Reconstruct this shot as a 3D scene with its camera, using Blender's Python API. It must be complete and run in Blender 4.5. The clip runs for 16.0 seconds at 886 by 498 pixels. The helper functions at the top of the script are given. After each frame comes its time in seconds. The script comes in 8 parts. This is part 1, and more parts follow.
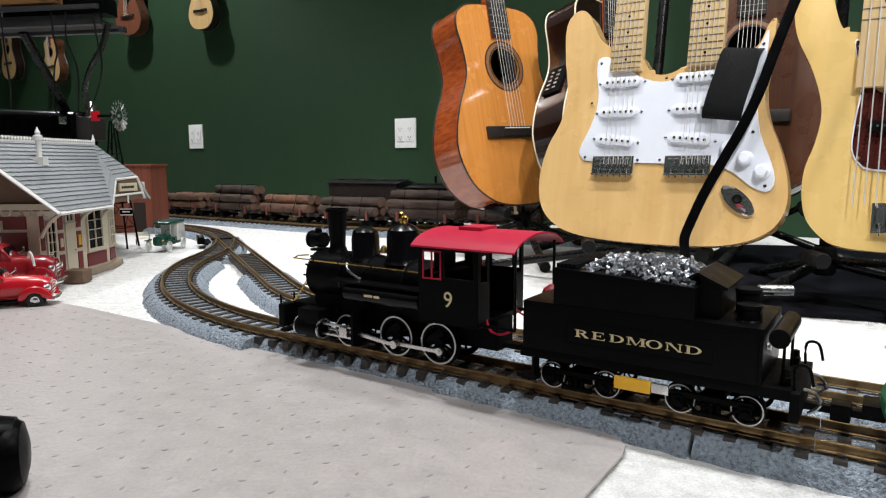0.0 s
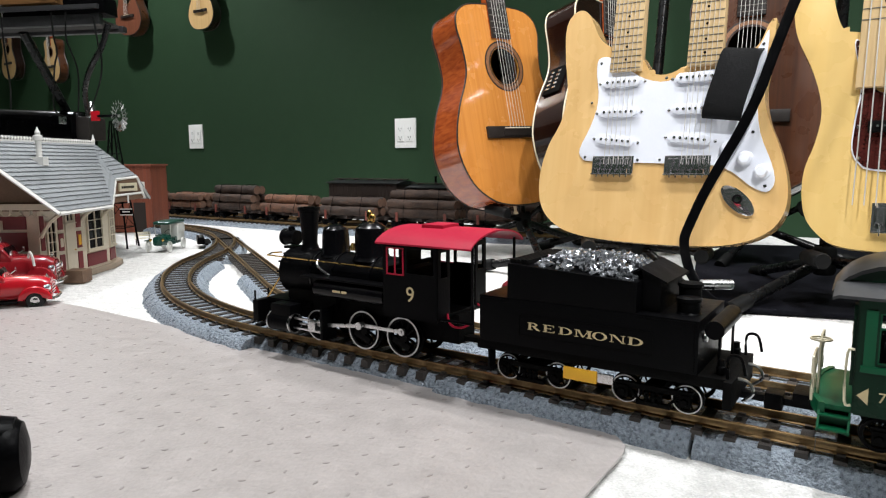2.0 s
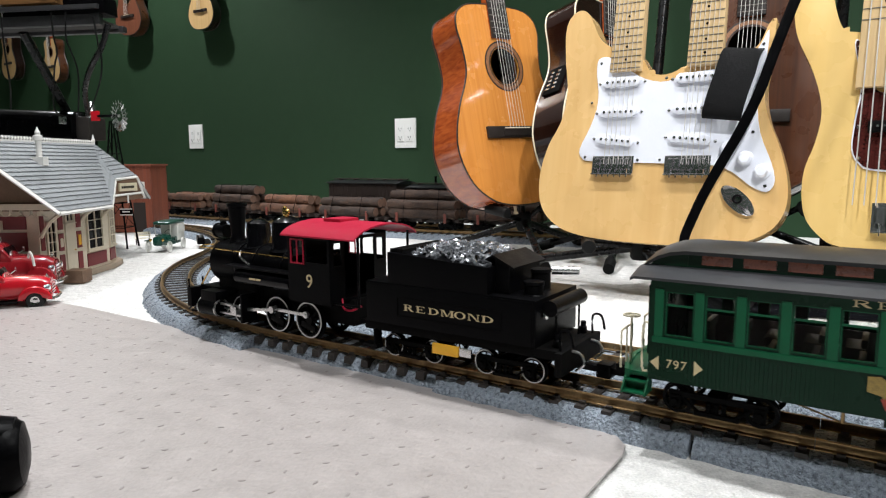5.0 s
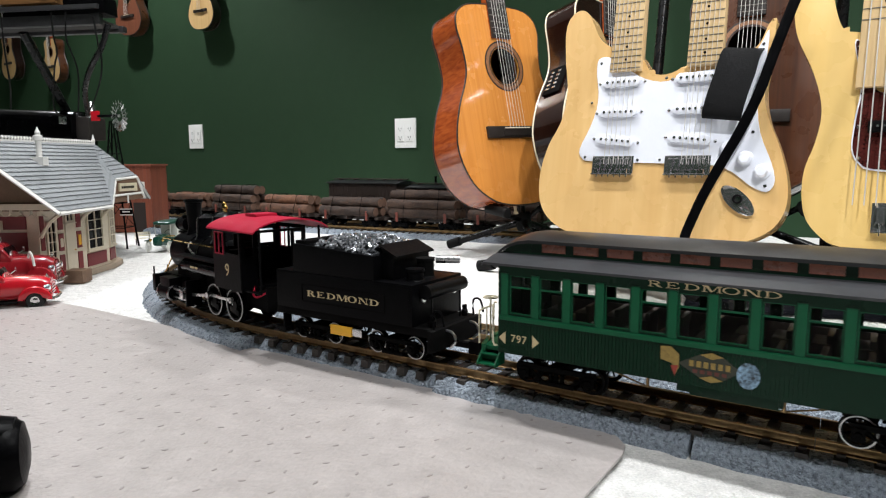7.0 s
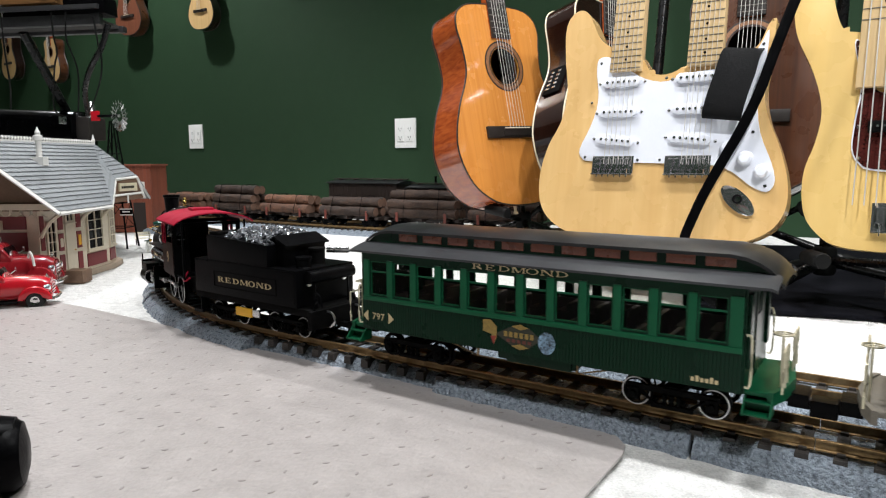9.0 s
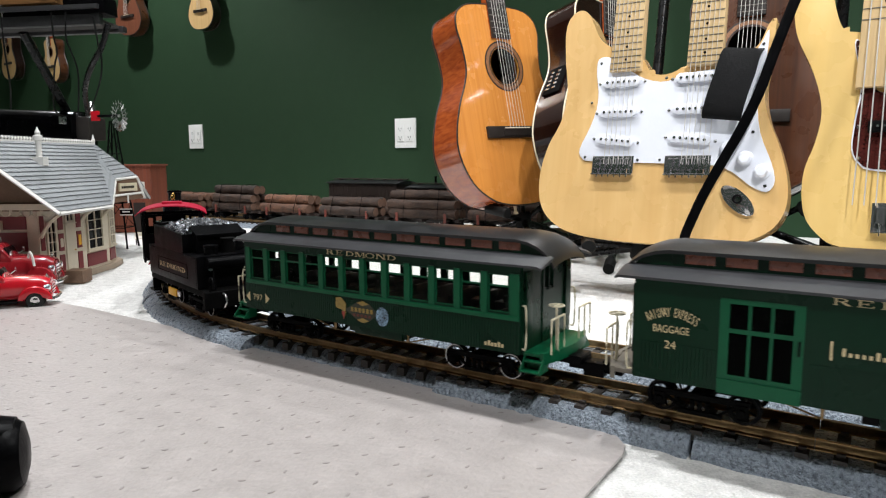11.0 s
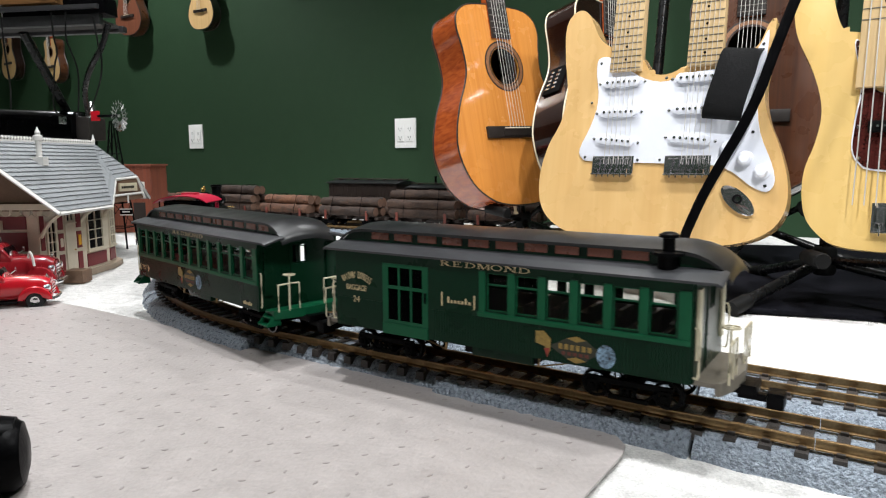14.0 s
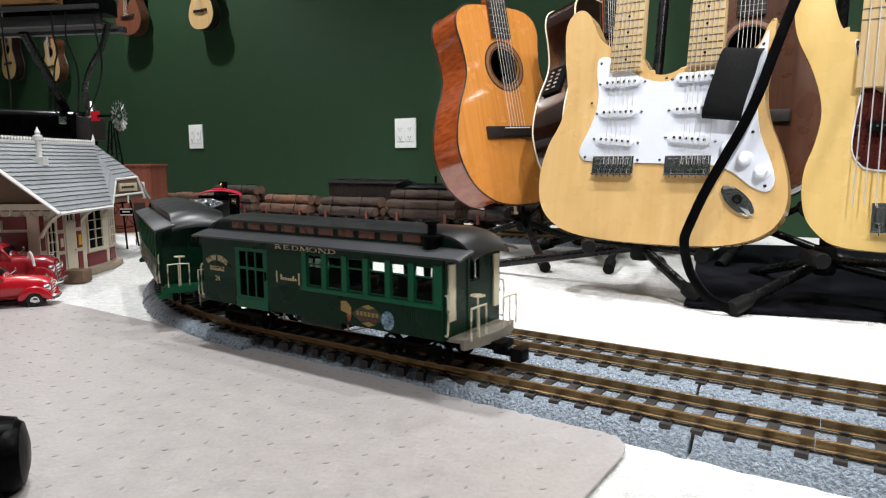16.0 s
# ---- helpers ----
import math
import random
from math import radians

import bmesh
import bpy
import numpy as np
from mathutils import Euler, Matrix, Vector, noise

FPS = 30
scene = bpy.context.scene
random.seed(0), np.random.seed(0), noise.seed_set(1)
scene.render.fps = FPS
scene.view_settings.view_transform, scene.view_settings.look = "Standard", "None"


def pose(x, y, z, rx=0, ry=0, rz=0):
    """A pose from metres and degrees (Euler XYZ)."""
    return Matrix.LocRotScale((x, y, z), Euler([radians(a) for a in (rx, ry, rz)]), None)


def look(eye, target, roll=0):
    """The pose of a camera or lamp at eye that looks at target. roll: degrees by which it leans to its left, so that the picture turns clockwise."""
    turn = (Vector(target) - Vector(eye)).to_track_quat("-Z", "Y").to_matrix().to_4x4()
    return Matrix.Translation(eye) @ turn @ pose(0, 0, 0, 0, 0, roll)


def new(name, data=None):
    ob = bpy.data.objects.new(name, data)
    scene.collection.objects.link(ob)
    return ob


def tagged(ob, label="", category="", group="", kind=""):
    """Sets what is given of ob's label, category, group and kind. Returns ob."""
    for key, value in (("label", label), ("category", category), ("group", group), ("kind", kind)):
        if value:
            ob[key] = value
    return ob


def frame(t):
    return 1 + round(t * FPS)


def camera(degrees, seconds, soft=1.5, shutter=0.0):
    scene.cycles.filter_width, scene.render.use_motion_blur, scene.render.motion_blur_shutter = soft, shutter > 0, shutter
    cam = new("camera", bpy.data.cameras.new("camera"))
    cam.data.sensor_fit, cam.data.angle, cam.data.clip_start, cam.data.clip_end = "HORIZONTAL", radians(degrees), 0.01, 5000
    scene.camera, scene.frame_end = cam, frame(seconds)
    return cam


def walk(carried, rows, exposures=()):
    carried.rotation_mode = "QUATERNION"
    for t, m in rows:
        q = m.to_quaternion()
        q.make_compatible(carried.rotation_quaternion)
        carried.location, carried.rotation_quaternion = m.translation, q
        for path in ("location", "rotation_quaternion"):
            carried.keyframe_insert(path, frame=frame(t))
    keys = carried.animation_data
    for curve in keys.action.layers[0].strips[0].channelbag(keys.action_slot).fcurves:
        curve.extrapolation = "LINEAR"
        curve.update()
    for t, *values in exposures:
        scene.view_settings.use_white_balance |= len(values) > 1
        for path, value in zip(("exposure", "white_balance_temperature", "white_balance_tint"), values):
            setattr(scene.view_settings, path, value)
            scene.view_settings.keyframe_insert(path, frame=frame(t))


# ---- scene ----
# ---------------------------------------------------------------- camera
EYE = Vector((0, 0, 0.246))
cam = camera(67.63, 16.0, soft=1.15, shutter=0.5)
gaze = look(EYE, EYE + Vector((0, math.cos(radians(7.63)), -math.sin(radians(7.63)))), -0.323)
walk(cam, [(0.0, gaze), (16.0, gaze)], exposures=[(0.0, -0.17), (1.0, -0.10), (3.0, -0.03), (6.5, 0.0), (12.5, 0.0), (14.0, 0.05), (16.0, -0.04)])

# ---------------------------------------------------------------- light
world = bpy.data.worlds.new("world")
scene.world = world
world.use_nodes = True
world.node_tree.nodes["Background"].inputs[0].default_value = (0.9, 0.95, 1.0, 1)
world.node_tree.nodes["Background"].inputs[1].default_value = 0.02


def downlight(x, y, z, tx, ty, tz, watts, spread, size=0.06):
    """An unseen spot under the ceiling, aimed at a target."""
    lamp = bpy.data.lights.new("downlight", "SPOT")
    lamp.energy, lamp.spot_size, lamp.spot_blend, lamp.shadow_soft_size = watts, radians(spread), 0.6, size
    lamp.color = (0.97, 0.985, 1.0)
    ob = new("unseen_spot_lamp", lamp)
    ob.matrix_world = look((x, y, z), (tx, ty, tz))
    return ob


CEIL = 2.35
# Unseen spots set from shadow directions; the last two are added fill.
LAMPS = ((-1.80, 2.94, -1.82, 2.97, 0.0, 190, 112), (-0.46, 1.18, -0.46, 1.16, 0.0, 138, 120), (0.72, 1.80, 0.62, 1.55, 0.0, 48, 120), (0.50, -0.70, 0.55, 1.28, 0.38, 240, 46), (0.36, 0.64, 0.34, 0.62, 0.0, 92, 120),
         (1.6, 0.3, 1.4, 0.6, 0.0, 95, 120), (-1.3, 0.9, -1.2, 1.2, 0.0, 28, 120))
for lx, ly, tx, ty, tz, watts, spread in LAMPS:
    downlight(lx, ly, CEIL - 0.03, tx, ty, tz, watts, spread)



# ---------------------------------------------------------------- materials
def mat(name, colour, rough=0.5, metal=0.0, vary=0.15, scale=40.0, bump=0.0, coat=0.0, grain=None, random_tint=0.0, sheen=0.0, emit=0.0, spec=0.5, bscale=None):
    """A node material: colour varied by two noises, with a fine bump."""
    m = bpy.data.materials.new(name)
    m.use_nodes = True
    nt = m.node_tree
    b = nt.nodes["Principled BSDF"]
    b.inputs["Roughness"].default_value = rough
    b.inputs["Metallic"].default_value = metal
    b.inputs["Specular IOR Level"].default_value = spec
    b.inputs["Coat Weight"].default_value = coat
    b.inputs["Coat Roughness"].default_value = 0.06
    co = nt.nodes.new("ShaderNodeTexCoord")
    mp = nt.nodes.new("ShaderNodeMapping")
    nt.links.new(co.outputs["Object"], mp.inputs[0])
    if grain:
        mp.inputs["Scale"].default_value = grain
    n1 = nt.nodes.new("ShaderNodeTexNoise")
    n1.inputs["Scale"].default_value, n1.inputs["Detail"].default_value = scale, 6
    n2 = nt.nodes.new("ShaderNodeTexNoise")
    n2.inputs["Scale"].default_value, n2.inputs["Detail"].default_value = scale * 6, 3
    for nd in (n1, n2):
        nt.links.new(mp.outputs[0], nd.inputs["Vector"])
    mx = nt.nodes.new("ShaderNodeMath")
    mx.operation = "ADD"
    nt.links.new(n1.outputs[0], mx.inputs[0])
    nt.links.new(n2.outputs[0], mx.inputs[1])
    ramp = nt.nodes.new("ShaderNodeMapRange")
    ramp.inputs[1].default_value, ramp.inputs[2].default_value = 0.6, 1.4
    ramp.inputs[3].default_value, ramp.inputs[4].default_value = 1 - vary, 1 + vary
    nt.links.new(mx.outputs[0], ramp.inputs[0])
    last = ramp.outputs[0]
    if random_tint:
        oi = nt.nodes.new("ShaderNodeObjectInfo")
        r2 = nt.nodes.new("ShaderNodeMapRange")
        r2.inputs[3].default_value, r2.inputs[4].default_value = 1 - random_tint, 1 + random_tint
        nt.links.new(oi.outputs["Random"], r2.inputs[0])
        mm = nt.nodes.new("ShaderNodeMath")
        mm.operation = "MULTIPLY"
        nt.links.new(last, mm.inputs[0])
        nt.links.new(r2.outputs[0], mm.inputs[1])
        last = mm.outputs[0]
    vm = nt.nodes.new("ShaderNodeVectorMath")
    vm.operation = "SCALE"
    vm.inputs[0].default_value = colour[:3]
    nt.links.new(last, vm.inputs["Scale"])
    nt.links.new(vm.outputs[0], b.inputs["Base Color"])
    rr = nt.nodes.new("ShaderNodeMapRange")
    rr.inputs[1].default_value, rr.inputs[2].default_value = 0.3, 0.7
    rr.inputs[3].default_value, rr.inputs[4].default_value = max(0.02, rough - 0.06), min(1, rough + 0.06)
    nt.links.new(n1.outputs[0], rr.inputs[0])
    nt.links.new(rr.outputs[0], b.inputs["Roughness"])
    if bump:
        bp = nt.nodes.new("ShaderNodeBump")
        bp.inputs["Strength"].default_value, bp.inputs["Distance"].default_value = 1.0, bump
        src = n2
        if bscale:
            src = nt.nodes.new("ShaderNodeTexNoise")
            src.inputs["Scale"].default_value, src.inputs["Detail"].default_value = bscale, 4
            nt.links.new(mp.outputs[0], src.inputs["Vector"])
        nt.links.new(src.outputs[0], bp.inputs["Height"])
        nt.links.new(bp.outputs[0], b.inputs["Normal"])
    if emit:
        b.inputs["Emission Color"].default_value = (*colour[:3], 1)
        b.inputs["Emission Strength"].default_value = emit
    return m


def glass(name, tint, rough=0.03):
    m = bpy.data.materials.new(name)
    m.use_nodes = True
    nt = m.node_tree
    b = nt.nodes["Principled BSDF"]
    tr = nt.nodes.new("ShaderNodeBsdfTransparent")
    tr.inputs[0].default_value = (*tint, 1)
    mix = nt.nodes.new("ShaderNodeMixShader")
    lw = nt.nodes.new("ShaderNodeLayerWeight")
    lw.inputs[0].default_value = 0.5
    pw = nt.nodes.new("ShaderNodeMath")
    pw.operation = "POWER"
    pw.inputs[1].default_value = 5.0
    fr = nt.nodes.new("ShaderNodeMapRange")
    fr.inputs[3].default_value, fr.inputs[4].default_value = 0.03, 0.9
    nt.links.new(lw.outputs["Facing"], pw.inputs[0])
    nt.links.new(pw.outputs[0], fr.inputs[0])
    b.inputs["Base Color"].default_value = (0.02, 0.02, 0.02, 1)
    b.inputs["Roughness"].default_value = rough
    nt.links.new(fr.outputs[0], mix.inputs[0])
    nt.links.new(tr.outputs[0], mix.inputs[1])
    nt.links.new(b.outputs[0], mix.inputs[2])
    nt.links.new(mix.outputs[0], nt.nodes["Material Output"].inputs[0])
    return m


def wood(name, colour, dark, stretch=(2, 40, 40), rough=0.35, coat=0.5, scale=3.0, vary=0.08):
    """Grained wood: long noise bands between two tones."""
    m = mat(name, colour, rough, vary=vary, scale=scale * 10, coat=coat)
    nt = m.node_tree
    b = nt.nodes["Principled BSDF"]
    co = nt.nodes.new("ShaderNodeTexCoord")
    mp = nt.nodes.new("ShaderNodeMapping")
    mp.inputs["Scale"].default_value = stretch
    nz = nt.nodes.new("ShaderNodeTexNoise")
    nz.inputs["Scale"].default_value, nz.inputs["Detail"].default_value, nz.inputs["Distortion"].default_value = scale, 8, 0.6
    cr = nt.nodes.new("ShaderNodeValToRGB")
    cr.color_ramp.elements[0].position, cr.color_ramp.elements[1].position = 0.3, 0.7
    cr.color_ramp.elements[0].color, cr.color_ramp.elements[1].color = (*dark, 1), (*colour, 1)
    nt.links.new(co.outputs["Object"], mp.inputs[0])
    nt.links.new(mp.outputs[0], nz.inputs["Vector"])
    nt.links.new(nz.outputs[0], cr.inputs[0])
    nt.links.new(cr.outputs[0], b.inputs["Base Color"])
    return m


M_SNOW = mat("white_fleece", (0.72, 0.71, 0.69), 0.95, vary=0.26, scale=70, bump=0.006, bscale=150)
M_WALL = mat("green_paint", (0.0138, 0.0390, 0.0155), 0.75, spec=0.25, vary=0.06, scale=4, bump=0.0004, bscale=300)
M_WHITE = mat("white_plastic", (0.8, 0.8, 0.78), 0.35, vary=0.03)
M_CEIL = mat("ceiling_paint", (0.75, 0.74, 0.72), 0.9, vary=0.03)
M_MAT = mat("clear_vinyl", (0.43, 0.392, 0.378), 0.34, vary=0.12, scale=40, bump=0.0012, bscale=180)
M_STUD = mat("vinyl_stud", (0.36, 0.325, 0.312), 0.35, vary=0.05)
M_ROADBED = mat("grey_grit", (0.31, 0.36, 0.42), 0.3, metal=0.1, vary=0.6, scale=260, bump=0.0065, bscale=320)
M_TIE = mat("brown_plastic_tie", (0.036, 0.030, 0.026), 0.5, vary=0.3, scale=150, bump=0.0005, random_tint=0.25)
M_BRASSRAIL = mat("aged_brass_rail", (0.26, 0.17, 0.08), 0.38, metal=0.85, vary=0.3, scale=60)
M_BLACK = mat("black_paint", (0.0022, 0.0022, 0.0026), 0.36, spec=0.05, vary=0.25, scale=60, bump=0.0002)
M_BLACKGLOSS = mat("black_gloss", (0.0025, 0.0025, 0.0032), 0.22, spec=0.2, vary=0.2, scale=50)
M_BLACKDULL = mat("dull_black", (0.003, 0.0029, 0.0029), 0.7, spec=0.06, vary=0.25, scale=70, bump=0.0003)
M_RED = mat("red_cab_paint", (0.36, 0.010, 0.034), 0.5, spec=0.2, vary=0.06, scale=50)
M_STEEL = mat("bright_steel", (0.62, 0.62, 0.62), 0.28, metal=1.0, vary=0.1, scale=90)
M_TYRE = mat("white_wheel_rim", (0.55, 0.55, 0.55), 0.35, metal=0.6, vary=0.1)
M_BRASS = mat("polished_brass", (0.78, 0.5, 0.16), 0.25, metal=1.0, vary=0.1)
M_GOLD = mat("gold_lettering", (0.62, 0.5, 0.28), 0.5, vary=0.08)
M_YELLOW = mat("yellow_tape", (0.8, 0.42, 0.02), 0.5, vary=0.05)
M_COAL = mat("glossy_coal", (0.24, 0.25, 0.27), 0.18, metal=0.7, vary=0.4, scale=200, coat=0.6)
M_GREEN = mat("coach_dark_green", (0.0022, 0.0215, 0.0095), 0.3, spec=0.13, vary=0.12, scale=30)
M_GREENL = mat("coach_light_green", (0.004, 0.082, 0.034), 0.38, spec=0.18, vary=0.1, scale=30)
M_ROOF = mat("coach_roof_grey", (0.010, 0.0105, 0.0115), 0.36, spec=0.42, vary=0.25, scale=30)
M_ROOFEDGE = mat("coach_roof_edge", (0.032, 0.033, 0.036), 0.38, spec=0.42, vary=0.2, scale=30)
M_CLER = mat("clerestory_amber", (0.26, 0.075, 0.04), 0.3, vary=0.35, scale=130)
M_SEAT = mat("brown_seat", (0.022, 0.015, 0.012), 0.6, vary=0.15)
M_LINING = mat("grey_brown_lining", (0.20, 0.165, 0.145), 0.6, vary=0.15)
M_CREAM = mat("cream_metal", (0.68, 0.62, 0.45), 0.4, vary=0.1, metal=0.3)
M_PLATFORM = mat("weathered_platform", (0.17, 0.15, 0.12), 0.6, vary=0.2, scale=90)
M_GLASS = glass("clear_glass", (0.97, 0.98, 0.97))
M_DARKGLASS = glass("tinted_glass", (0.22, 0.24, 0.22))


# ---------------------------------------------------------------- mesh helpers
def finish(name, bm, material, parent=None, label="", angle=35):
    me = bpy.data.meshes.new(name)
    bmesh.ops.recalc_face_normals(bm, faces=bm.faces)
    bm.to_mesh(me)
    bm.free()
    me.materials.append(material)
    me.shade_smooth()
    me.set_sharp_from_angle(angle=radians(angle))
    ob = new(name, me)
    if parent is not None:
        ob.parent = parent
    if label:
        ob["label"] = label
    return ob


def part(name, bm, material, parent, label=""):
    return finish(name, bm, material, parent, label)


def again(ob, m, parent=None):
    """Another part on the same mesh."""
    o = new(ob.name.split(".")[0], ob.data)
    o.parent = parent if parent is not None else ob.parent
    o.matrix_basis = m
    return o


def thing(name, label, category, m=None, group=""):
    ob = new(name)
    ob.empty_display_size = 0.05
    if m is not None:
        ob.matrix_basis = m
    return tagged(ob, label, category, group)


def B():
    return bmesh.new()


def box(bm, x0, x1, y0, y1, z0, z1, m=None, bevel=0.0):
    r = bmesh.ops.create_cube(bm, size=1)
    vs = r["verts"]
    for v in vs:
        v.co = Vector(((x0 + x1) / 2 + v.co.x * (x1 - x0), (y0 + y1) / 2 + v.co.y * (y1 - y0), (z0 + z1) / 2 + v.co.z * (z1 - z0)))
    if bevel:
        es = list({e for v in vs for e in v.link_edges})
        r = bmesh.ops.bevel(bm, geom=es, offset=bevel, segments=2, affect="EDGES", profile=0.7)
        vs = list({v for f in r["faces"] for v in f.verts} | {v for v in vs if v.is_valid})
    if m is not None:
        for v in vs:
            v.co = m @ v.co
    return bm


def rod(bm, a, b, r0, r1=None, seg=12, cap=True):
    """A round bar from a to b."""
    a, b = Vector(a), Vector(b)
    r1 = r0 if r1 is None else r1
    q = (b - a).to_track_quat("Z", "Y").to_matrix()
    rings = []
    for p, r in ((a, r0), (b, r1)):
        rings.append([bm.verts.new(p + q @ Vector((r * math.cos(k * 2 * math.pi / seg), r * math.sin(k * 2 * math.pi / seg), 0))) for k in range(seg)])
    for k in range(seg):
        bm.faces.new((rings[0][k], rings[0][(k + 1) % seg], rings[1][(k + 1) % seg], rings[1][k]))
    if cap:
        bm.faces.new(rings[0][::-1])
        bm.faces.new(rings[1])
    return bm


def lathe(bm, profile, m=None, seg=24):
    """A turned form about z from (radius, height) pairs."""
    m = m or Matrix()
    rings = []
    for r, z in profile:
        if r < 1e-6:
            rings.append([bm.verts.new(m @ Vector((0, 0, z)))])
        else:
            rings.append([bm.verts.new(m @ Vector((r * math.cos(k * 2 * math.pi / seg), r * math.sin(k * 2 * math.pi / seg), z))) for k in range(seg)])
    for A, C in zip(rings, rings[1:]):
        for k in range(seg):
            a, b = A[k % len(A)], A[(k + 1) % len(A)]
            c, d = C[(k + 1) % len(C)], C[k % len(C)]
            vs = []
            for v in (a, b, c, d):
                if v not in vs:
                    vs.append(v)
            if len(vs) > 2:
                bm.faces.new(vs)
    return bm


def spline(points, n=6, closed=False):
    """Points along a smooth curve through the given ones."""
    P = [Vector(p) for p in points]
    out, N = [], len(P)
    for i in range(N if closed else N - 1):
        if closed:
            a, b, c, d = P[(i - 1) % N], P[i], P[(i + 1) % N], P[(i + 2) % N]
        else:
            a, b, c, d = P[max(i - 1, 0)], P[i], P[i + 1], P[min(i + 2, N - 1)]
        for k in range(n):
            t = k / n
            out.append(0.5 * (2 * b + (c - a) * t + (2 * a - 5 * b + 4 * c - d) * t * t + (3 * b - a - 3 * c + d) * t ** 3))
    if not closed:
        out.append(P[-1])
    return out


def tube(bm, pts, r, seg=8, flat=1.0, up=(0, 0, 1)):
    """A bar that follows points; flat squeezes it to a band."""
    pts = [Vector(p) for p in pts]
    rings = []
    u = Vector(up)
    for i, p in enumerate(pts):
        d = (pts[min(i + 1, len(pts) - 1)] - pts[max(i - 1, 0)]).normalized()
        s = d.cross(u)
        if s.length < 1e-4:
            s = d.cross(Vector((1, 0, 0)))
        s.normalize()
        w = s.cross(d).normalized()
        rings.append([bm.verts.new(p + s * (r * math.cos(k * 2 * math.pi / seg)) + w * (r * flat * math.sin(k * 2 * math.pi / seg))) for k in range(seg)])
    for A, C in zip(rings, rings[1:]):
        for k in range(seg):
            bm.faces.new((A[k], A[(k + 1) % seg], C[(k + 1) % seg], C[k]))
    bm.faces.new(rings[0][::-1])
    bm.faces.new(rings[-1])
    return bm


def prism(bm, outline, z0, z1, m=None, bevel=0.0, seg=2):
    """A flat form with the outline (x, y) from z0 to z1."""
    m = m or Matrix()
    lo = [bm.verts.new(Vector((p[0], p[1], z0))) for p in outline]
    hi = [bm.verts.new(Vector((p[0], p[1], z1))) for p in outline]
    n = len(lo)
    faces = [bm.faces.new(lo[::-1]), bm.faces.new(hi)]
    for k in range(n):
        faces.append(bm.faces.new((lo[k], lo[(k + 1) % n], hi[(k + 1) % n], hi[k])))
    vs = lo + hi
    if bevel:
        es = [e for f in faces[:2] for e in f.edges]
        r = bmesh.ops.bevel(bm, geom=es, offset=bevel, segments=seg, affect="EDGES", profile=0.5)
        vs = list({v for f in r["faces"] for v in f.verts} | {v for v in vs if v.is_valid})
    for v in vs:
        v.co = m @ v.co
    return bm


def letters(text, size, m, material, parent, name="lettering", label="", thick=0.0002, spacing=1.0):
    cu = bpy.data.curves.new("lettering", "FONT")
    cu.body, cu.size, cu.align_x, cu.align_y, cu.extrude, cu.space_character = text, size, "CENTER", "CENTER", thick, spacing
    tmp = bpy.data.objects.new("tmp", cu)
    me = bpy.data.meshes.new_from_object(tmp)
    bpy.data.objects.remove(tmp)
    bpy.data.curves.remove(cu)
    me.materials.clear()
    me.materials.append(material)
    ob = new(name, me)
    ob.parent = parent
    ob.matrix_basis = m
    if label:
        ob["label"] = label
    return ob


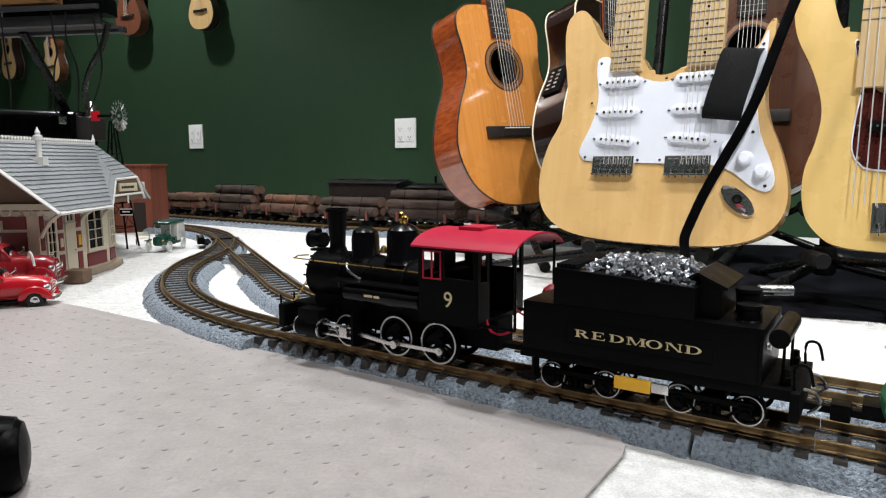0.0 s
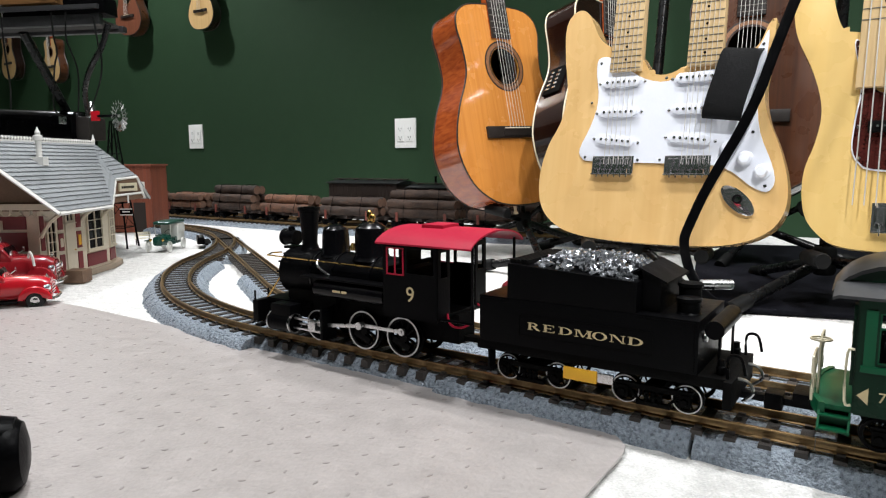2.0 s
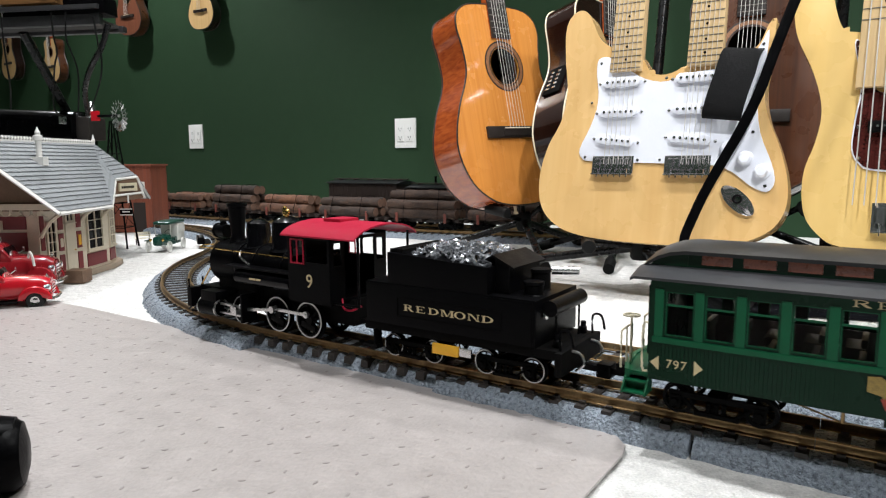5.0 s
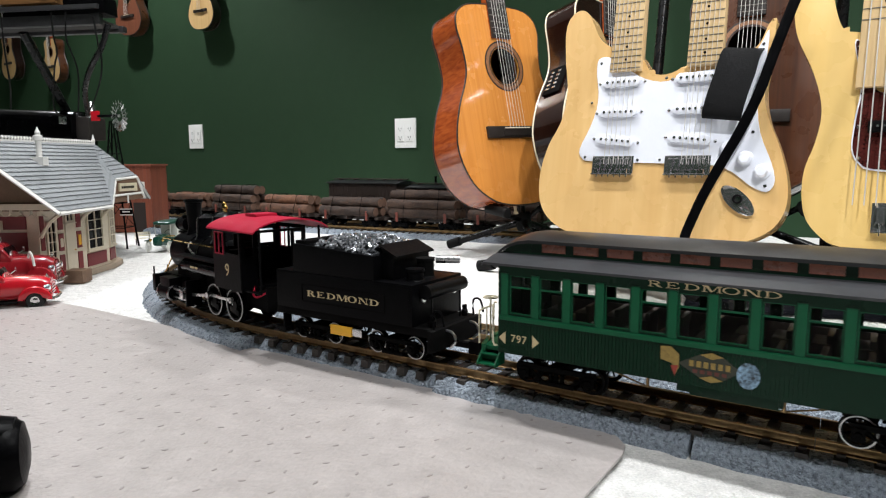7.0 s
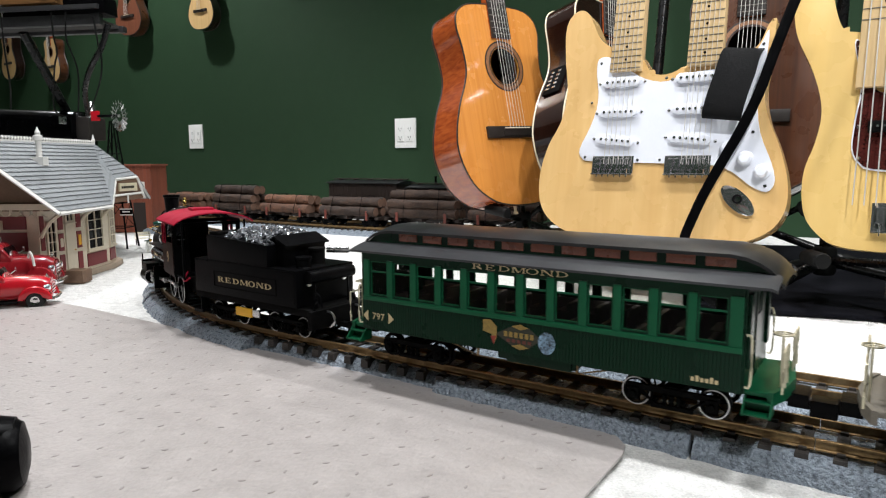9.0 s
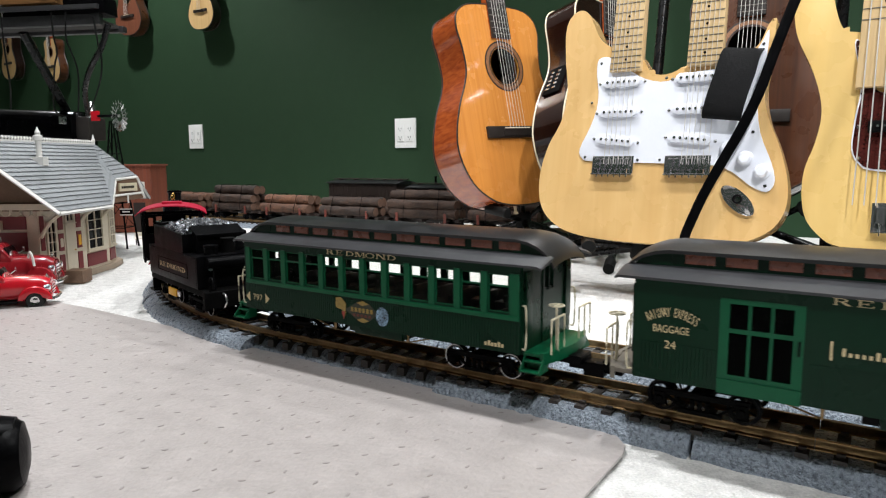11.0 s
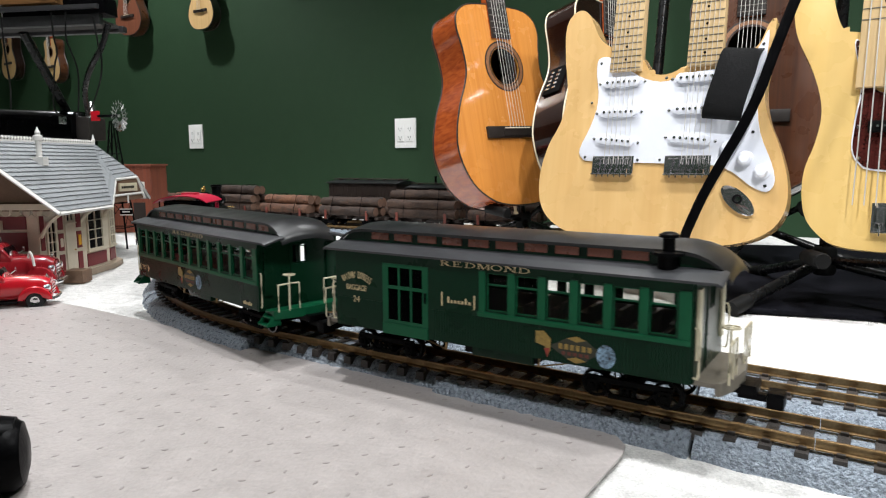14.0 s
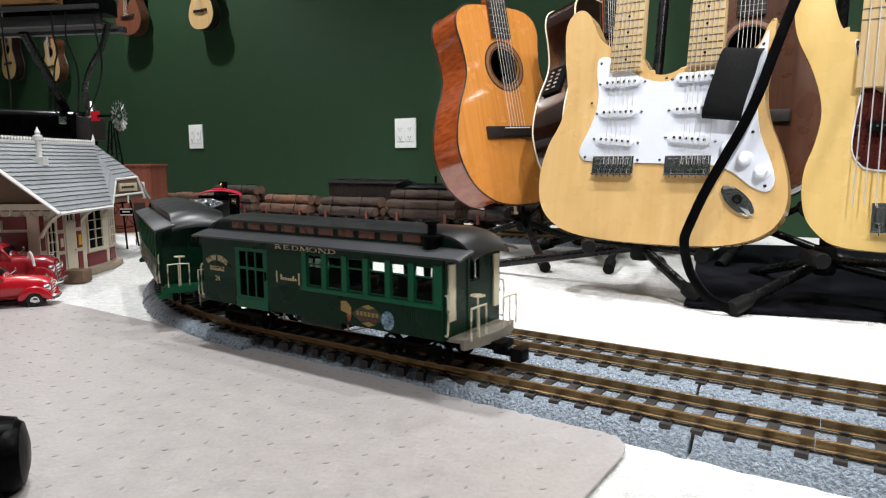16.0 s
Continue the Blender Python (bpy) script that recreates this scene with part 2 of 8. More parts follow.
def serif_word(text, height, width, m, material, parent, label="", weight=1.0):
    """Roman capitals with slab serifs, spread over a width; drawn in x and y."""
    bm = B()
    n = len(text)
    cell = width / (n - 0.25)

    def stem(x, w, z0=0.0, z1=1.0, foot=0.10):
        out = [(x - w / 2, z0), (x + w / 2, z0), (x + w / 2, z1), (x - w / 2, z1)]
        quads.append(out)
        for z in (z0, z1):
            d = 0.09 if z == z0 else -0.09
            quads.append([(x - w / 2 - foot, min(z, z + d)), (x + w / 2 + foot, min(z, z + d)), (x + w / 2 + foot, max(z, z + d)), (x - w / 2 - foot, max(z, z + d))])

    def bow(cx, cz, rx, rz, wx, wz, a0, a1, k=12):
        for i in range(k):
            p, q = a0 + (a1 - a0) * i / k, a0 + (a1 - a0) * (i + 1) / k
            quads.append([(cx + rx * math.cos(p), cz + rz * math.sin(p)), (cx + rx * math.cos(q), cz + rz * math.sin(q)), (cx + (rx - wx) * math.cos(q), cz + (rz - wz) * math.sin(q)), (cx + (rx - wx) * math.cos(p), cz + (rz - wz) * math.sin(p))])

    for i, ch in enumerate(text):
        quads = []
        h = math.pi / 2
        if ch == "R":
            stem(0.22, 0.19 * weight)
            bow(0.38, 0.74, 0.42, 0.26, 0.19 * weight, 0.09, -h, h)
            quads += [[(0.3, 0.48), (0.4, 0.48), (0.4, 0.57), (0.3, 0.57)], [(0.3, 0.91), (0.4, 0.91), (0.4, 1), (0.3, 1)], [(0.72, 0.0), (1.0, 0.0), (0.62, 0.52), (0.40, 0.52)]]
        elif ch == "E":
            stem(0.22, 0.19 * weight)
            quads += [[(0.3, 0.0), (0.86, 0.0), (0.86, 0.09), (0.3, 0.09)], [(0.3, 0.91), (0.82, 0.91), (0.82, 1), (0.3, 1)], [(0.3, 0.46), (0.62, 0.46), (0.62, 0.55), (0.3, 0.55)],
                      [(0.78, 0.0), (0.86, 0.0), (0.90, 0.27), (0.84, 0.27)], [(0.76, 0.74), (0.82, 0.74), (0.82, 1), (0.74, 1)], [(0.56, 0.36), (0.62, 0.36), (0.62, 0.65), (0.56, 0.65)]]
        elif ch == "D":
            stem(0.20, 0.19 * weight)
            bow(0.34, 0.5, 0.62, 0.5, 0.20 * weight, 0.09, -h, h, 16)
            quads += [[(0.2, 0.0), (0.36, 0.0), (0.36, 0.09), (0.2, 0.09)], [(0.2, 0.91), (0.36, 0.91), (0.36, 1), (0.2, 1)]]
        elif ch == "O":
            bow(0.5, 0.5, 0.5, 0.53, 0.20 * weight, 0.09, 0, 4 * h, 24)
        elif ch == "M":
            stem(0.10, 0.09)
            stem(0.98, 0.19 * weight)
            quads += [[(0.08, 1.0), (0.30, 1.0), (0.60, 0.1), (0.50, 0.0)], [(0.50, 0.0), (0.60, 0.1), (0.98, 1.0), (0.90, 1.0)]]
        else:
            stem(0.14, 0.08)
            stem(0.88, 0.08)
            quads += [[(0.10, 1.0), (0.34, 1.0), (0.92, 0.0), (0.80, 0.0)]]
        for qd in quads:
            vs = [((x * 0.86 + i - n / 2 + 0.10) * cell, (z - 0.5) * height) for x, z in qd]
            top = [bm.verts.new((x, y, 0.0003)) for x, y in vs]
            bm.faces.new(top)
    me = bpy.data.meshes.new("lettering")
    bm.to_mesh(me)
    bm.free()
    me.materials.append(material)
    ob = new("lettering", me)
    ob.parent = parent
    ob.matrix_basis = m
    if label:
        ob["label"] = label
    return ob


def wall_between(bm, x0, x1, z0, z1, y0, y1, holes, m=None):
    """A board in x and z, of thickness y0..y1, with rectangular openings (x0, x1, z0, z1)."""
    xs = sorted({x0, x1, *[h[0] for h in holes], *[h[1] for h in holes]})
    zs = sorted({z0, z1, *[h[2] for h in holes], *[h[3] for h in holes]})
    nx, nz = len(xs) - 1, len(zs) - 1
    solid = [[not any(h[0] <= (xs[i] + xs[i + 1]) / 2 <= h[1] and h[2] <= (zs[k] + zs[k + 1]) / 2 <= h[3] for h in holes) for k in range(nz)] for i in range(nx)]
    cache = {}

    def V(i, k, s):
        if (i, k, s) not in cache:
            p = Vector((xs[i], (y0, y1)[s], zs[k]))
            cache[i, k, s] = bm.verts.new(m @ p if m is not None else p)
        return cache[i, k, s]

    for i in range(nx):
        for k in range(nz):
            if not solid[i][k]:
                continue
            bm.faces.new((V(i, k, 0), V(i + 1, k, 0), V(i + 1, k + 1, 0), V(i, k + 1, 0)))
            bm.faces.new((V(i, k, 1), V(i, k + 1, 1), V(i + 1, k + 1, 1), V(i + 1, k, 1)))
            for di, dk, a, b in ((-1, 0, (i, k), (i, k + 1)), (1, 0, (i + 1, k), (i + 1, k + 1)), (0, -1, (i, k), (i + 1, k)), (0, 1, (i, k + 1), (i + 1, k + 1))):
                j, l = i + di, k + dk
                if not (0 <= j < nx and 0 <= l < nz and solid[j][l]):
                    bm.faces.new((V(*a, 0), V(*a, 1), V(*b, 1), V(*b, 0)))
    return bm


# ---------------------------------------------------------------- the line of the track
TURN = radians(34.0)
NORMAL = Vector((math.sin(TURN), math.cos(TURN)))
AHEAD = Vector((-math.cos(TURN), math.sin(TURN)))
TANGENT = NORMAL * 0.5976 + AHEAD * 0.6452
RAIL_TOP = 0.028


def follow(start, heading, segments, s):
    """Place and heading at s along straights and arcs (length, curvature)."""
    x, y, h = start[0], start[1], heading
    for i, (L, k) in enumerate(segments):
        q = s if i == len(segments) - 1 else min(s, L)
        if k == 0:
            x, y = x + q * math.cos(h), y + q * math.sin(h)
        else:
            h2 = h + k * q
            x, y, h = x + (math.sin(h2) - math.sin(h)) / k, y - (math.cos(h2) - math.cos(h)) / k, h2
        s -= q
        if s <= 1e-9:
            break
    return Vector((x, y)), h


LEAD = 2.3
MAIN_SEG = ((LEAD, 0.0), (0.812, -1 / 0.831), (0.4575, 1 / 1.057), (0.44, 1 / 0.80), (1.4, 0.0))
MAIN_LEN = LEAD + 0.812 + 0.4575 + 0.44 + 1.0


def main_line(s):
    return follow(TANGENT - AHEAD * LEAD, math.pi - TURN, MAIN_SEG, s + LEAD)


CORNER = Vector((-0.2194, 1.0245))
SECOND_SEG = ((2.0, 0.0), (radians(31.2) * 0.70, -1 / 0.70), (0.80, 0.0))


def second_line(s):
    return follow(CORNER - AHEAD * (2.0 + 0.70 * math.tan(radians(15.6))), math.pi - TURN, SECOND_SEG, s)


LOG_SEG = ((0.85, 0.0), (0.35, -0.45), (2.2, 0.0))


def log_line(s):
    return follow((0.62, 1.81), radians(155), LOG_SEG, s)


# ---------------------------------------------------------------- room
def ground_sheet():
    """The white fleece floor: one sheet, gently uneven away from the track."""
    bm = B()
    bmesh.ops.create_grid(bm, x_segments=120, y_segments=120, size=1)
    for v in bm.verts:
        x, y = v.co.x * 4.2, v.co.y * 4.2 + 1.0
        v.co = Vector((x, y, 0.0015 * noise.noise(Vector((x * 9, y * 9, 0))) - 0.002))
    ob = finish("floor", bm, M_SNOW, angle=180)
    return tagged(ob, "white fleece-covered floor under the model railway", "floor", kind="structure")


ground_sheet()
WALL_DIR = Vector((math.cos(radians(-31)), math.sin(radians(-31)), 0))
WALL_P = Vector((-0.155, 2.86, 0))
WALL_N = Vector((WALL_DIR.y, -WALL_DIR.x, 0))
ROOM = Matrix.Translation(WALL_P) @ Matrix((( WALL_DIR.x, -WALL_DIR.y, 0, 0), (WALL_DIR.y, WALL_DIR.x, 0, 0), (0, 0, 1, 0), (0, 0, 0, 1)))


def room_wall(name, x0, x1, y0, y1, label):
    bm = B()
    box(bm, x0, x1, y0, y1, -0.02, CEIL)
    ob = finish(name, bm, M_WALL)
    ob.matrix_basis = ROOM
    return tagged(ob, label, "wall", kind="structure")


room_wall("wall_north", -3.6, 3.0, 0, 0.1, "dark green painted wall with power outlets")
room_wall("wall_west", -3.7, -3.6, -4.6, 0.1, "dark green painted side wall")
room_wall("wall_east", 3.0, 3.1, -4.6, 0.1, "dark green painted side wall")
room_wall("wall_south", -3.7, 3.1, -4.7, -4.6, "dark green painted wall behind the railway")
bm = B()
box(bm, -3.7, 3.1, -4.7, 0.1, CEIL, CEIL + 0.05)
ob = finish("ceiling", bm, M_CEIL)
ob.matrix_basis = ROOM
tagged(ob, "plain white ceiling out of view", "ceiling", kind="structure")


def outlet_plate(x, z, label, sockets):
    """A two-gang wall plate; x along the wall from its reference point."""
    t = thing("power_outlet", label, "outlet", ROOM @ pose(x, -0.003, z), group="outlets on the wall")
    bm = B()
    box(bm, -0.053, 0.053, -0.004, 0.003, -0.062, 0.062, bevel=0.002)
    part("cover_plate", bm, M_WHITE, t)
    for sx in (-0.024, 0.024):
        bm = B()
        box(bm, sx - 0.017, sx + 0.017, -0.0065, -0.004, -0.034, 0.034, bevel=0.001)
        part("socket", bm, M_WHITE, t)
        if sockets:
            for sz in (-0.018, 0.018):
                bm = B()
                for dx in (-0.006, 0.006):
                    box(bm, sx + dx - 0.001, sx + dx + 0.001, -0.0072, -0.0066, sz - 0.003, sz + 0.005)
                rod(bm, (sx, -0.0072, sz - 0.008), (sx, -0.0066, sz - 0.008), 0.0022, seg=8)
                part("slot", bm, M_BLACKDULL, t)
    for sz in (-0.05, 0.05):
        bm = B()
        rod(bm, (0, -0.0042, sz), (0, -0.0055, sz), 0.003, seg=8)
        part("screw", bm, M_WHITE, t)
    return t


outlet_plate(0.0, 0.362, "white four-socket power outlet plate on the green wall", True)
outlet_plate(-1.335, 0.378, "white two-gang wall plate on the green wall", True)


def chair_mat():
    """A lipped vinyl sheet with rows of cleats showing through."""
    t = thing("chair_mat", "translucent studded vinyl chair mat lying on the white floor", "mat")
    e, n = Vector((-AHEAD.x, -AHEAD.y)), Vector((NORMAL.x, NORMAL.y))
    c = Vector((0.179, 0.5668))

    def P(a, b):
        return c + e * a + n * b

    far = 0.955
    core = [(-far, 0.0), (-0.10, 0.0), (-0.045, -0.008), (-0.016, -0.022), (-0.004, -0.036), (0.0, -0.055), (0.0, -0.60), (-1.3, -0.60), (-1.3, -0.16), (-1.1, -0.035), (-1.03, -0.006)]
    bm = B()
    prism(bm, [P(*q) for q in core], 0.0005, 0.0035, bevel=0.001)
    part("sheet", bm, M_MAT, t)
    bm = B()
    step = 0.033
    rng = random.Random(4)
    for i in range(40):
        for j in range(19):
            a, b = -0.03 - i * step - (j % 2) * step / 2, -0.03 - j * step * 0.87
            if a < -1.27 or (a < -1.0 and b > -0.16 + (a + 1.27) * 0.4):
                continue
            p = P(a, b)
            lathe(bm, [(0.0022, 0.0034), (0.0018, 0.0040), (0.0, 0.0043)], Matrix.Translation((p.x, p.y, 0)) @ pose(0, 0, 0, 0, 0, rng.uniform(0, 90)) @ Matrix.Diagonal((1.5, 0.7, 1, 1)), seg=6)
    ob = part("stud_texture", bm, M_STUD, t)
    tagged(ob, kind="stuff")


chair_mat()


# ---------------------------------------------------------------- track
def sweep(bm, line, s0, s1, profile, step=0.02):
    """A bar of the (lateral, height) profile along a line."""
    n = max(2, int((s1 - s0) / step))
    rings = []
    for i in range(n + 1):
        p, h = line(s0 + (s1 - s0) * i / n)
        l = Vector((-math.sin(h), math.cos(h)))
        rings.append([bm.verts.new((p.x + l.x * a, p.y + l.y * a, z)) for a, z in profile])
    k = len(profile)
    for A, C in zip(rings, rings[1:]):
        for j in range(k):
            bm.faces.new((A[j], A[(j + 1) % k], C[(j + 1) % k], C[j]))
    bm.faces.new(rings[0][::-1])
    bm.faces.new(rings[-1])
    return bm


def rail_profile(o):
    return [(o - 0.0036, 0.0195), (o + 0.0036, 0.0195), (o + 0.0034, 0.0205), (o + 0.0009, 0.0215), (o + 0.0009, 0.0252), (o + 0.0016, 0.0262), (o + 0.0016, 0.0278),
            (o + 0.0011, RAIL_TOP), (o - 0.0011, RAIL_TOP), (o - 0.0016, 0.0278), (o - 0.0016, 0.0262), (o - 0.0009, 0.0252), (o - 0.0009, 0.0215), (o - 0.0034, 0.0205)]


def tie_mesh():
    bm = B()
    box(bm, -0.0055, 0.0055, -0.0375, 0.0375, 0.0098, 0.0185)
    for v in bm.verts:
        if v.co.z > 0.015:
            v.co.x *= 0.85
            v.co.y *= 0.985
    for o in (-0.0245, 0.0245):
        for dx in (-0.0045, 0.0045):
            box(bm, -0.003, 0.003, o + dx - 0.0017, o + dx + 0.0017, 0.0185, 0.0212)
    me = bpy.data.meshes.new("tie")
    bm.to_mesh(me)
    bm.free()
    me.materials.append(M_TIE)
    return me


TIE = tie_mesh()
SPACING = 0.0262


def track(label, line, s0, s1, ties, joints):
    t = thing("railway_track", label, "track", group="model railway tracks")
    cuts = [s0, *joints, s1]
    for a, b in zip(cuts, cuts[1:]):
        for o in (-0.0241, 0.0241):
            bm = B()
            sweep(bm, line, a, b - 0.0006, rail_profile(o))
            part("rail", bm, M_BRASSRAIL, t)
    s = ties[0]
    while s < ties[1]:
        p, h = line(s)
        ob = new("tie", TIE)
        ob.parent = t
        ob.matrix_basis = Matrix.Translation((p.x, p.y, 0)) @ Matrix.Rotation(h, 4, "Z")
        s += SPACING
    return t


def roadbed(line, s0, s1, pieces, half=0.060, near=None, label="grey gritty foam roadbed strip under the track"):
    L = (s1 - s0) / pieces
    rng = random.Random(int(half * 1e4) + pieces)
    for i in range(pieces):
        a, b = s0 + i * L, s0 + (i + 1) * L - 0.003
        n = max(8, int((b - a) / 0.008))
        bm = B()
        rings = []
        for k in range(n + 1):
            p, h = line(a + (b - a) * k / n)
            l = Vector((-math.sin(h), math.cos(h)))
            w = [half + rng.uniform(-0.0022, 0.0022), (near or half) + rng.uniform(-0.0022, 0.0022)]
            prof = [(-w[0], -0.004), (-w[0] + 0.004, 0.007 + rng.uniform(-0.001, 0.001)), (-w[0] + 0.012, 0.0145), (-0.036, 0.0166), (min(0.036, w[1] - 0.016), 0.0166), (w[1] - 0.012, 0.0145), (w[1] - 0.004, 0.007 + rng.uniform(-0.001, 0.001)), (w[1], -0.004)]
            rings.append([bm.verts.new((p.x + l.x * q, p.y + l.y * q, z)) for q, z in prof])
        for A, C in zip(rings, rings[1:]):
            for j in range(7):
                bm.faces.new((A[j], A[j + 1], C[j + 1], C[j]))
        bm.faces.new(rings[0][::-1])
        bm.faces.new(rings[-1])
        ob = finish("roadbed", bm, M_ROADBED, angle=60)
        tagged(ob, label, "roadbed", group="roadbed strips")


roadbed(main_line, -1.05, -0.255, 3, 0.060, 0.0505)
roadbed(main_line, -0.255, 0.035, 1, 0.060, 0.041)
roadbed(main_line, 0.035, 0.80, 2, 0.0585)
roadbed(main_line, 0.86, 2.3, 4, 0.0575)
roadbed(second_line, 0.95, 2.55, 5, 0.0565)
track("brass-railed main line with brown plastic ties, curving", main_line, -LEAD, MAIN_LEN - LEAD, (-1.1, MAIN_LEN - LEAD - 0.03), (-0.61, -0.15, 0.30, 0.78, 1.26, 1.7))
track("brass-railed siding joining the main line at a turnout", second_line, 0.0, 2.0 + 0.381 + 0.80, (0.75, 2.86), (1.16, 1.7, 2.25))
track("model railway track along the green wall under log cars", log_line, 0.0, 3.3, (0.05, 3.2), (0.8, 1.6, 2.4))
roadbed(log_line, 0.0, 3.3, 6, 0.050)


def switch_machine():
    p, h = main_line(1.22)
    t = thing("switch_machine", "black turnout switch motor with a silver strip", "switch motor", Matrix.Translation((p.x, p.y, 0)) @ Matrix.Rotation(h, 4, "Z"))
    bm = B()
    box(bm, -0.045, 0.045, 0.058, 0.078, 0.012, 0.030, bevel=0.002)
    part("housing", bm, M_BLACK, t)
    bm = B()
    box(bm, -0.03, 0.03, 0.064, 0.072, 0.0302, 0.032, bevel=0.0005)
    part("strip", bm, M_STEEL, t)
    bm = B()
    box(bm, -0.06, 0.06, 0.040, 0.058, 0.0105, 0.016)
    box(bm, -0.006, 0.006, -0.04, 0.04, 0.019, 0.022)
    part("base", bm, M_BLACKDULL, t)


switch_machine()


# ---------------------------------------------------------------- train
def wheel_mesh(r, width=0.006):
    """A flanged spoked wheel about the y axis: dark tyre, bright rim, hub and one spoke."""
    turn = Matrix.Rotation(radians(-90), 4, "X")
    bm = B()
    lathe(bm, [(r * 0.80, -width * 0.5), (r, -width * 0.5), (r, width * 0.25), (r * 1.09, width * 0.30), (r * 1.09, width * 0.5), (r * 0.80, width * 0.5), (r * 0.80, -width * 0.5)], turn @ Matrix.Rotation(math.pi, 4, "X"), 28)
    hub = B()
    lathe(hub, [(0, -width * 0.55), (r * 0.24, -width * 0.55), (r * 0.24, width * 0.5), (0, width * 0.5)], turn, 14)
    spoke = B()
    rod(spoke, (r * 0.2, 0, 0), (r * 0.83, 0, 0), r * 0.075, r * 0.06, 6, False)
    bm2 = B()
    lathe(bm2, [(r * 0.92, width * 0.5), (r * 1.0, width * 0.5), (r * 1.0, width * 0.60), (r * 0.92, width * 0.60), (r * 0.92, width * 0.5)], turn, 32)
    return bm, bm2, hub, spoke


def wheelset(parent, u, r, gauge, keyed, spokes=0, rim=True, crank=0.0, name="wheel"):
    """Two wheels and an axle that turn together; keyed collects it."""
    ax = new(name)
    ax.parent = parent
    ax.matrix_basis = pose(-u, 0, RAIL_TOP + r)
    keyed.append((ax, r, Vector((-u, 0, RAIL_TOP + r))))
    for side in (1, -1):
        b1, b2, b3, b4 = wheel_mesh(r)
        w = part("tyre", b1, M_BLACK, ax)
        q = part("rim", b2, M_TYRE if rim else M_BLACK, ax, "bright metal rim")
        h = part("hub", b3, M_BLACK, ax)
        at = pose(0, side * gauge, 0, 0, 0, 0 if side == 1 else 180)
        for o in (w, q, h):
            o.matrix_basis = at
        n = spokes or 8
        sp = part("spoke", b4, M_BLACK, ax)
        sp.matrix_basis = at
        for k in range(1, n):
            again(sp, at @ Matrix.Rotation(k * 2 * math.pi / n, 4, "Y"))
    bm = B()
    rod(bm, (0, -gauge, 0), (0, gauge, 0), r * 0.14, seg=8)
    if crank:
        rod(bm, (crank, gauge, 0), (crank, gauge + 0.010, 0), 0.0022, seg=10)
        rod(bm, (0, -gauge, crank), (0, -gauge - 0.010, crank), 0.0022, seg=10)
        for sgn, c in ((1, Vector((crank, 0, 0))), (-1, Vector((0, 0, crank)))):
            box(bm, -r * 0.55 if sgn == 1 else -r * 0.3, -r * 0.2 if sgn == 1 else r * 0.3, sgn * (gauge + 0.001) - 0.0018, sgn * (gauge + 0.001) + 0.0018, -r * 0.55, r * 0.55, bevel=0.001)
    part("axle", bm, M_BLACK, ax)
    return ax


TURNING = []      # (wheelset, radius, home, thing key)
SPIN = {"loco": [], "tender": [], "coach": [], "baggage": []}


def truck(parent, u, r, spread, keyed, half=0.033, rim=True):
    """A four-wheeled bogie with side frames."""
    for d in (-spread, spread):
        wheelset(parent, u + d, r, 0.0245, keyed, rim=rim)
    for s in (1, -1):
        bm = B()
        box(bm, -u - spread - 0.006, -u + spread + 0.006, s * half - 0.0022, s * half + 0.0022, RAIL_TOP + r + 0.004, RAIL_TOP + r + 0.009, bevel=0.0008)
        box(bm, -u - spread * 0.55, -u + spread * 0.55, s * half - 0.002, s * half + 0.002, RAIL_TOP + r - 0.010, RAIL_TOP + r - 0.006, bevel=0.0008)
        for d in (-spread, spread):
            box(bm, -u + d - 0.005, -u + d + 0.005, s * half - 0.0035, s * half + 0.0035, RAIL_TOP + r - 0.005, RAIL_TOP + r + 0.006, bevel=0.001)
            rod(bm, (-u + d, s * (half + 0.003), RAIL_TOP + r), (-u + d, s * (half + 0.0055), RAIL_TOP + r), 0.0035, 0.0028, 10)
            rod(bm, (-u + d * 0.9, s * half, RAIL_TOP + r + 0.005), (-u + d * 0.4, s * half, RAIL_TOP + r - 0.008), 0.0014, seg=6)
        for d in (-0.006, 0.0, 0.006):
            lathe(bm, [(0.0026, 0), (0.0018, 0.002), (0.0026, 0.004), (0.0018, 0.006), (0.0026, 0.008)], Matrix.Translation((-u + d, s * (half + 0.001), RAIL_TOP + r - 0.005)), 8)
        part("truck_frame", bm, M_BLACKDULL, parent)
    bm = B()
    box(bm, -u - 0.008, -u + 0.008, -half, half, RAIL_TOP + r + 0.002, RAIL_TOP + r + 0.010, bevel=0.001)
    rod(bm, (-u, 0, RAIL_TOP + r + 0.008), (-u, 0, 0.066), 0.006, seg=10)
    part("bolster", bm, M_BLACKDULL, parent)


def coupler(parent, u, way, z=0.046):
    bm = B()
    box(bm, -u - 0.024 if way < 0 else -u - 0.004, -u + 0.004 if way < 0 else -u + 0.024, -0.004, 0.004, z - 0.003, z + 0.003, bevel=0.001)
    x = -u + way * 0.026
    box(bm, x - 0.007, x + 0.007, -0.009, 0.009, z - 0.007, z + 0.007, bevel=0.002)
    part("coupler", bm, M_BLACK, parent)


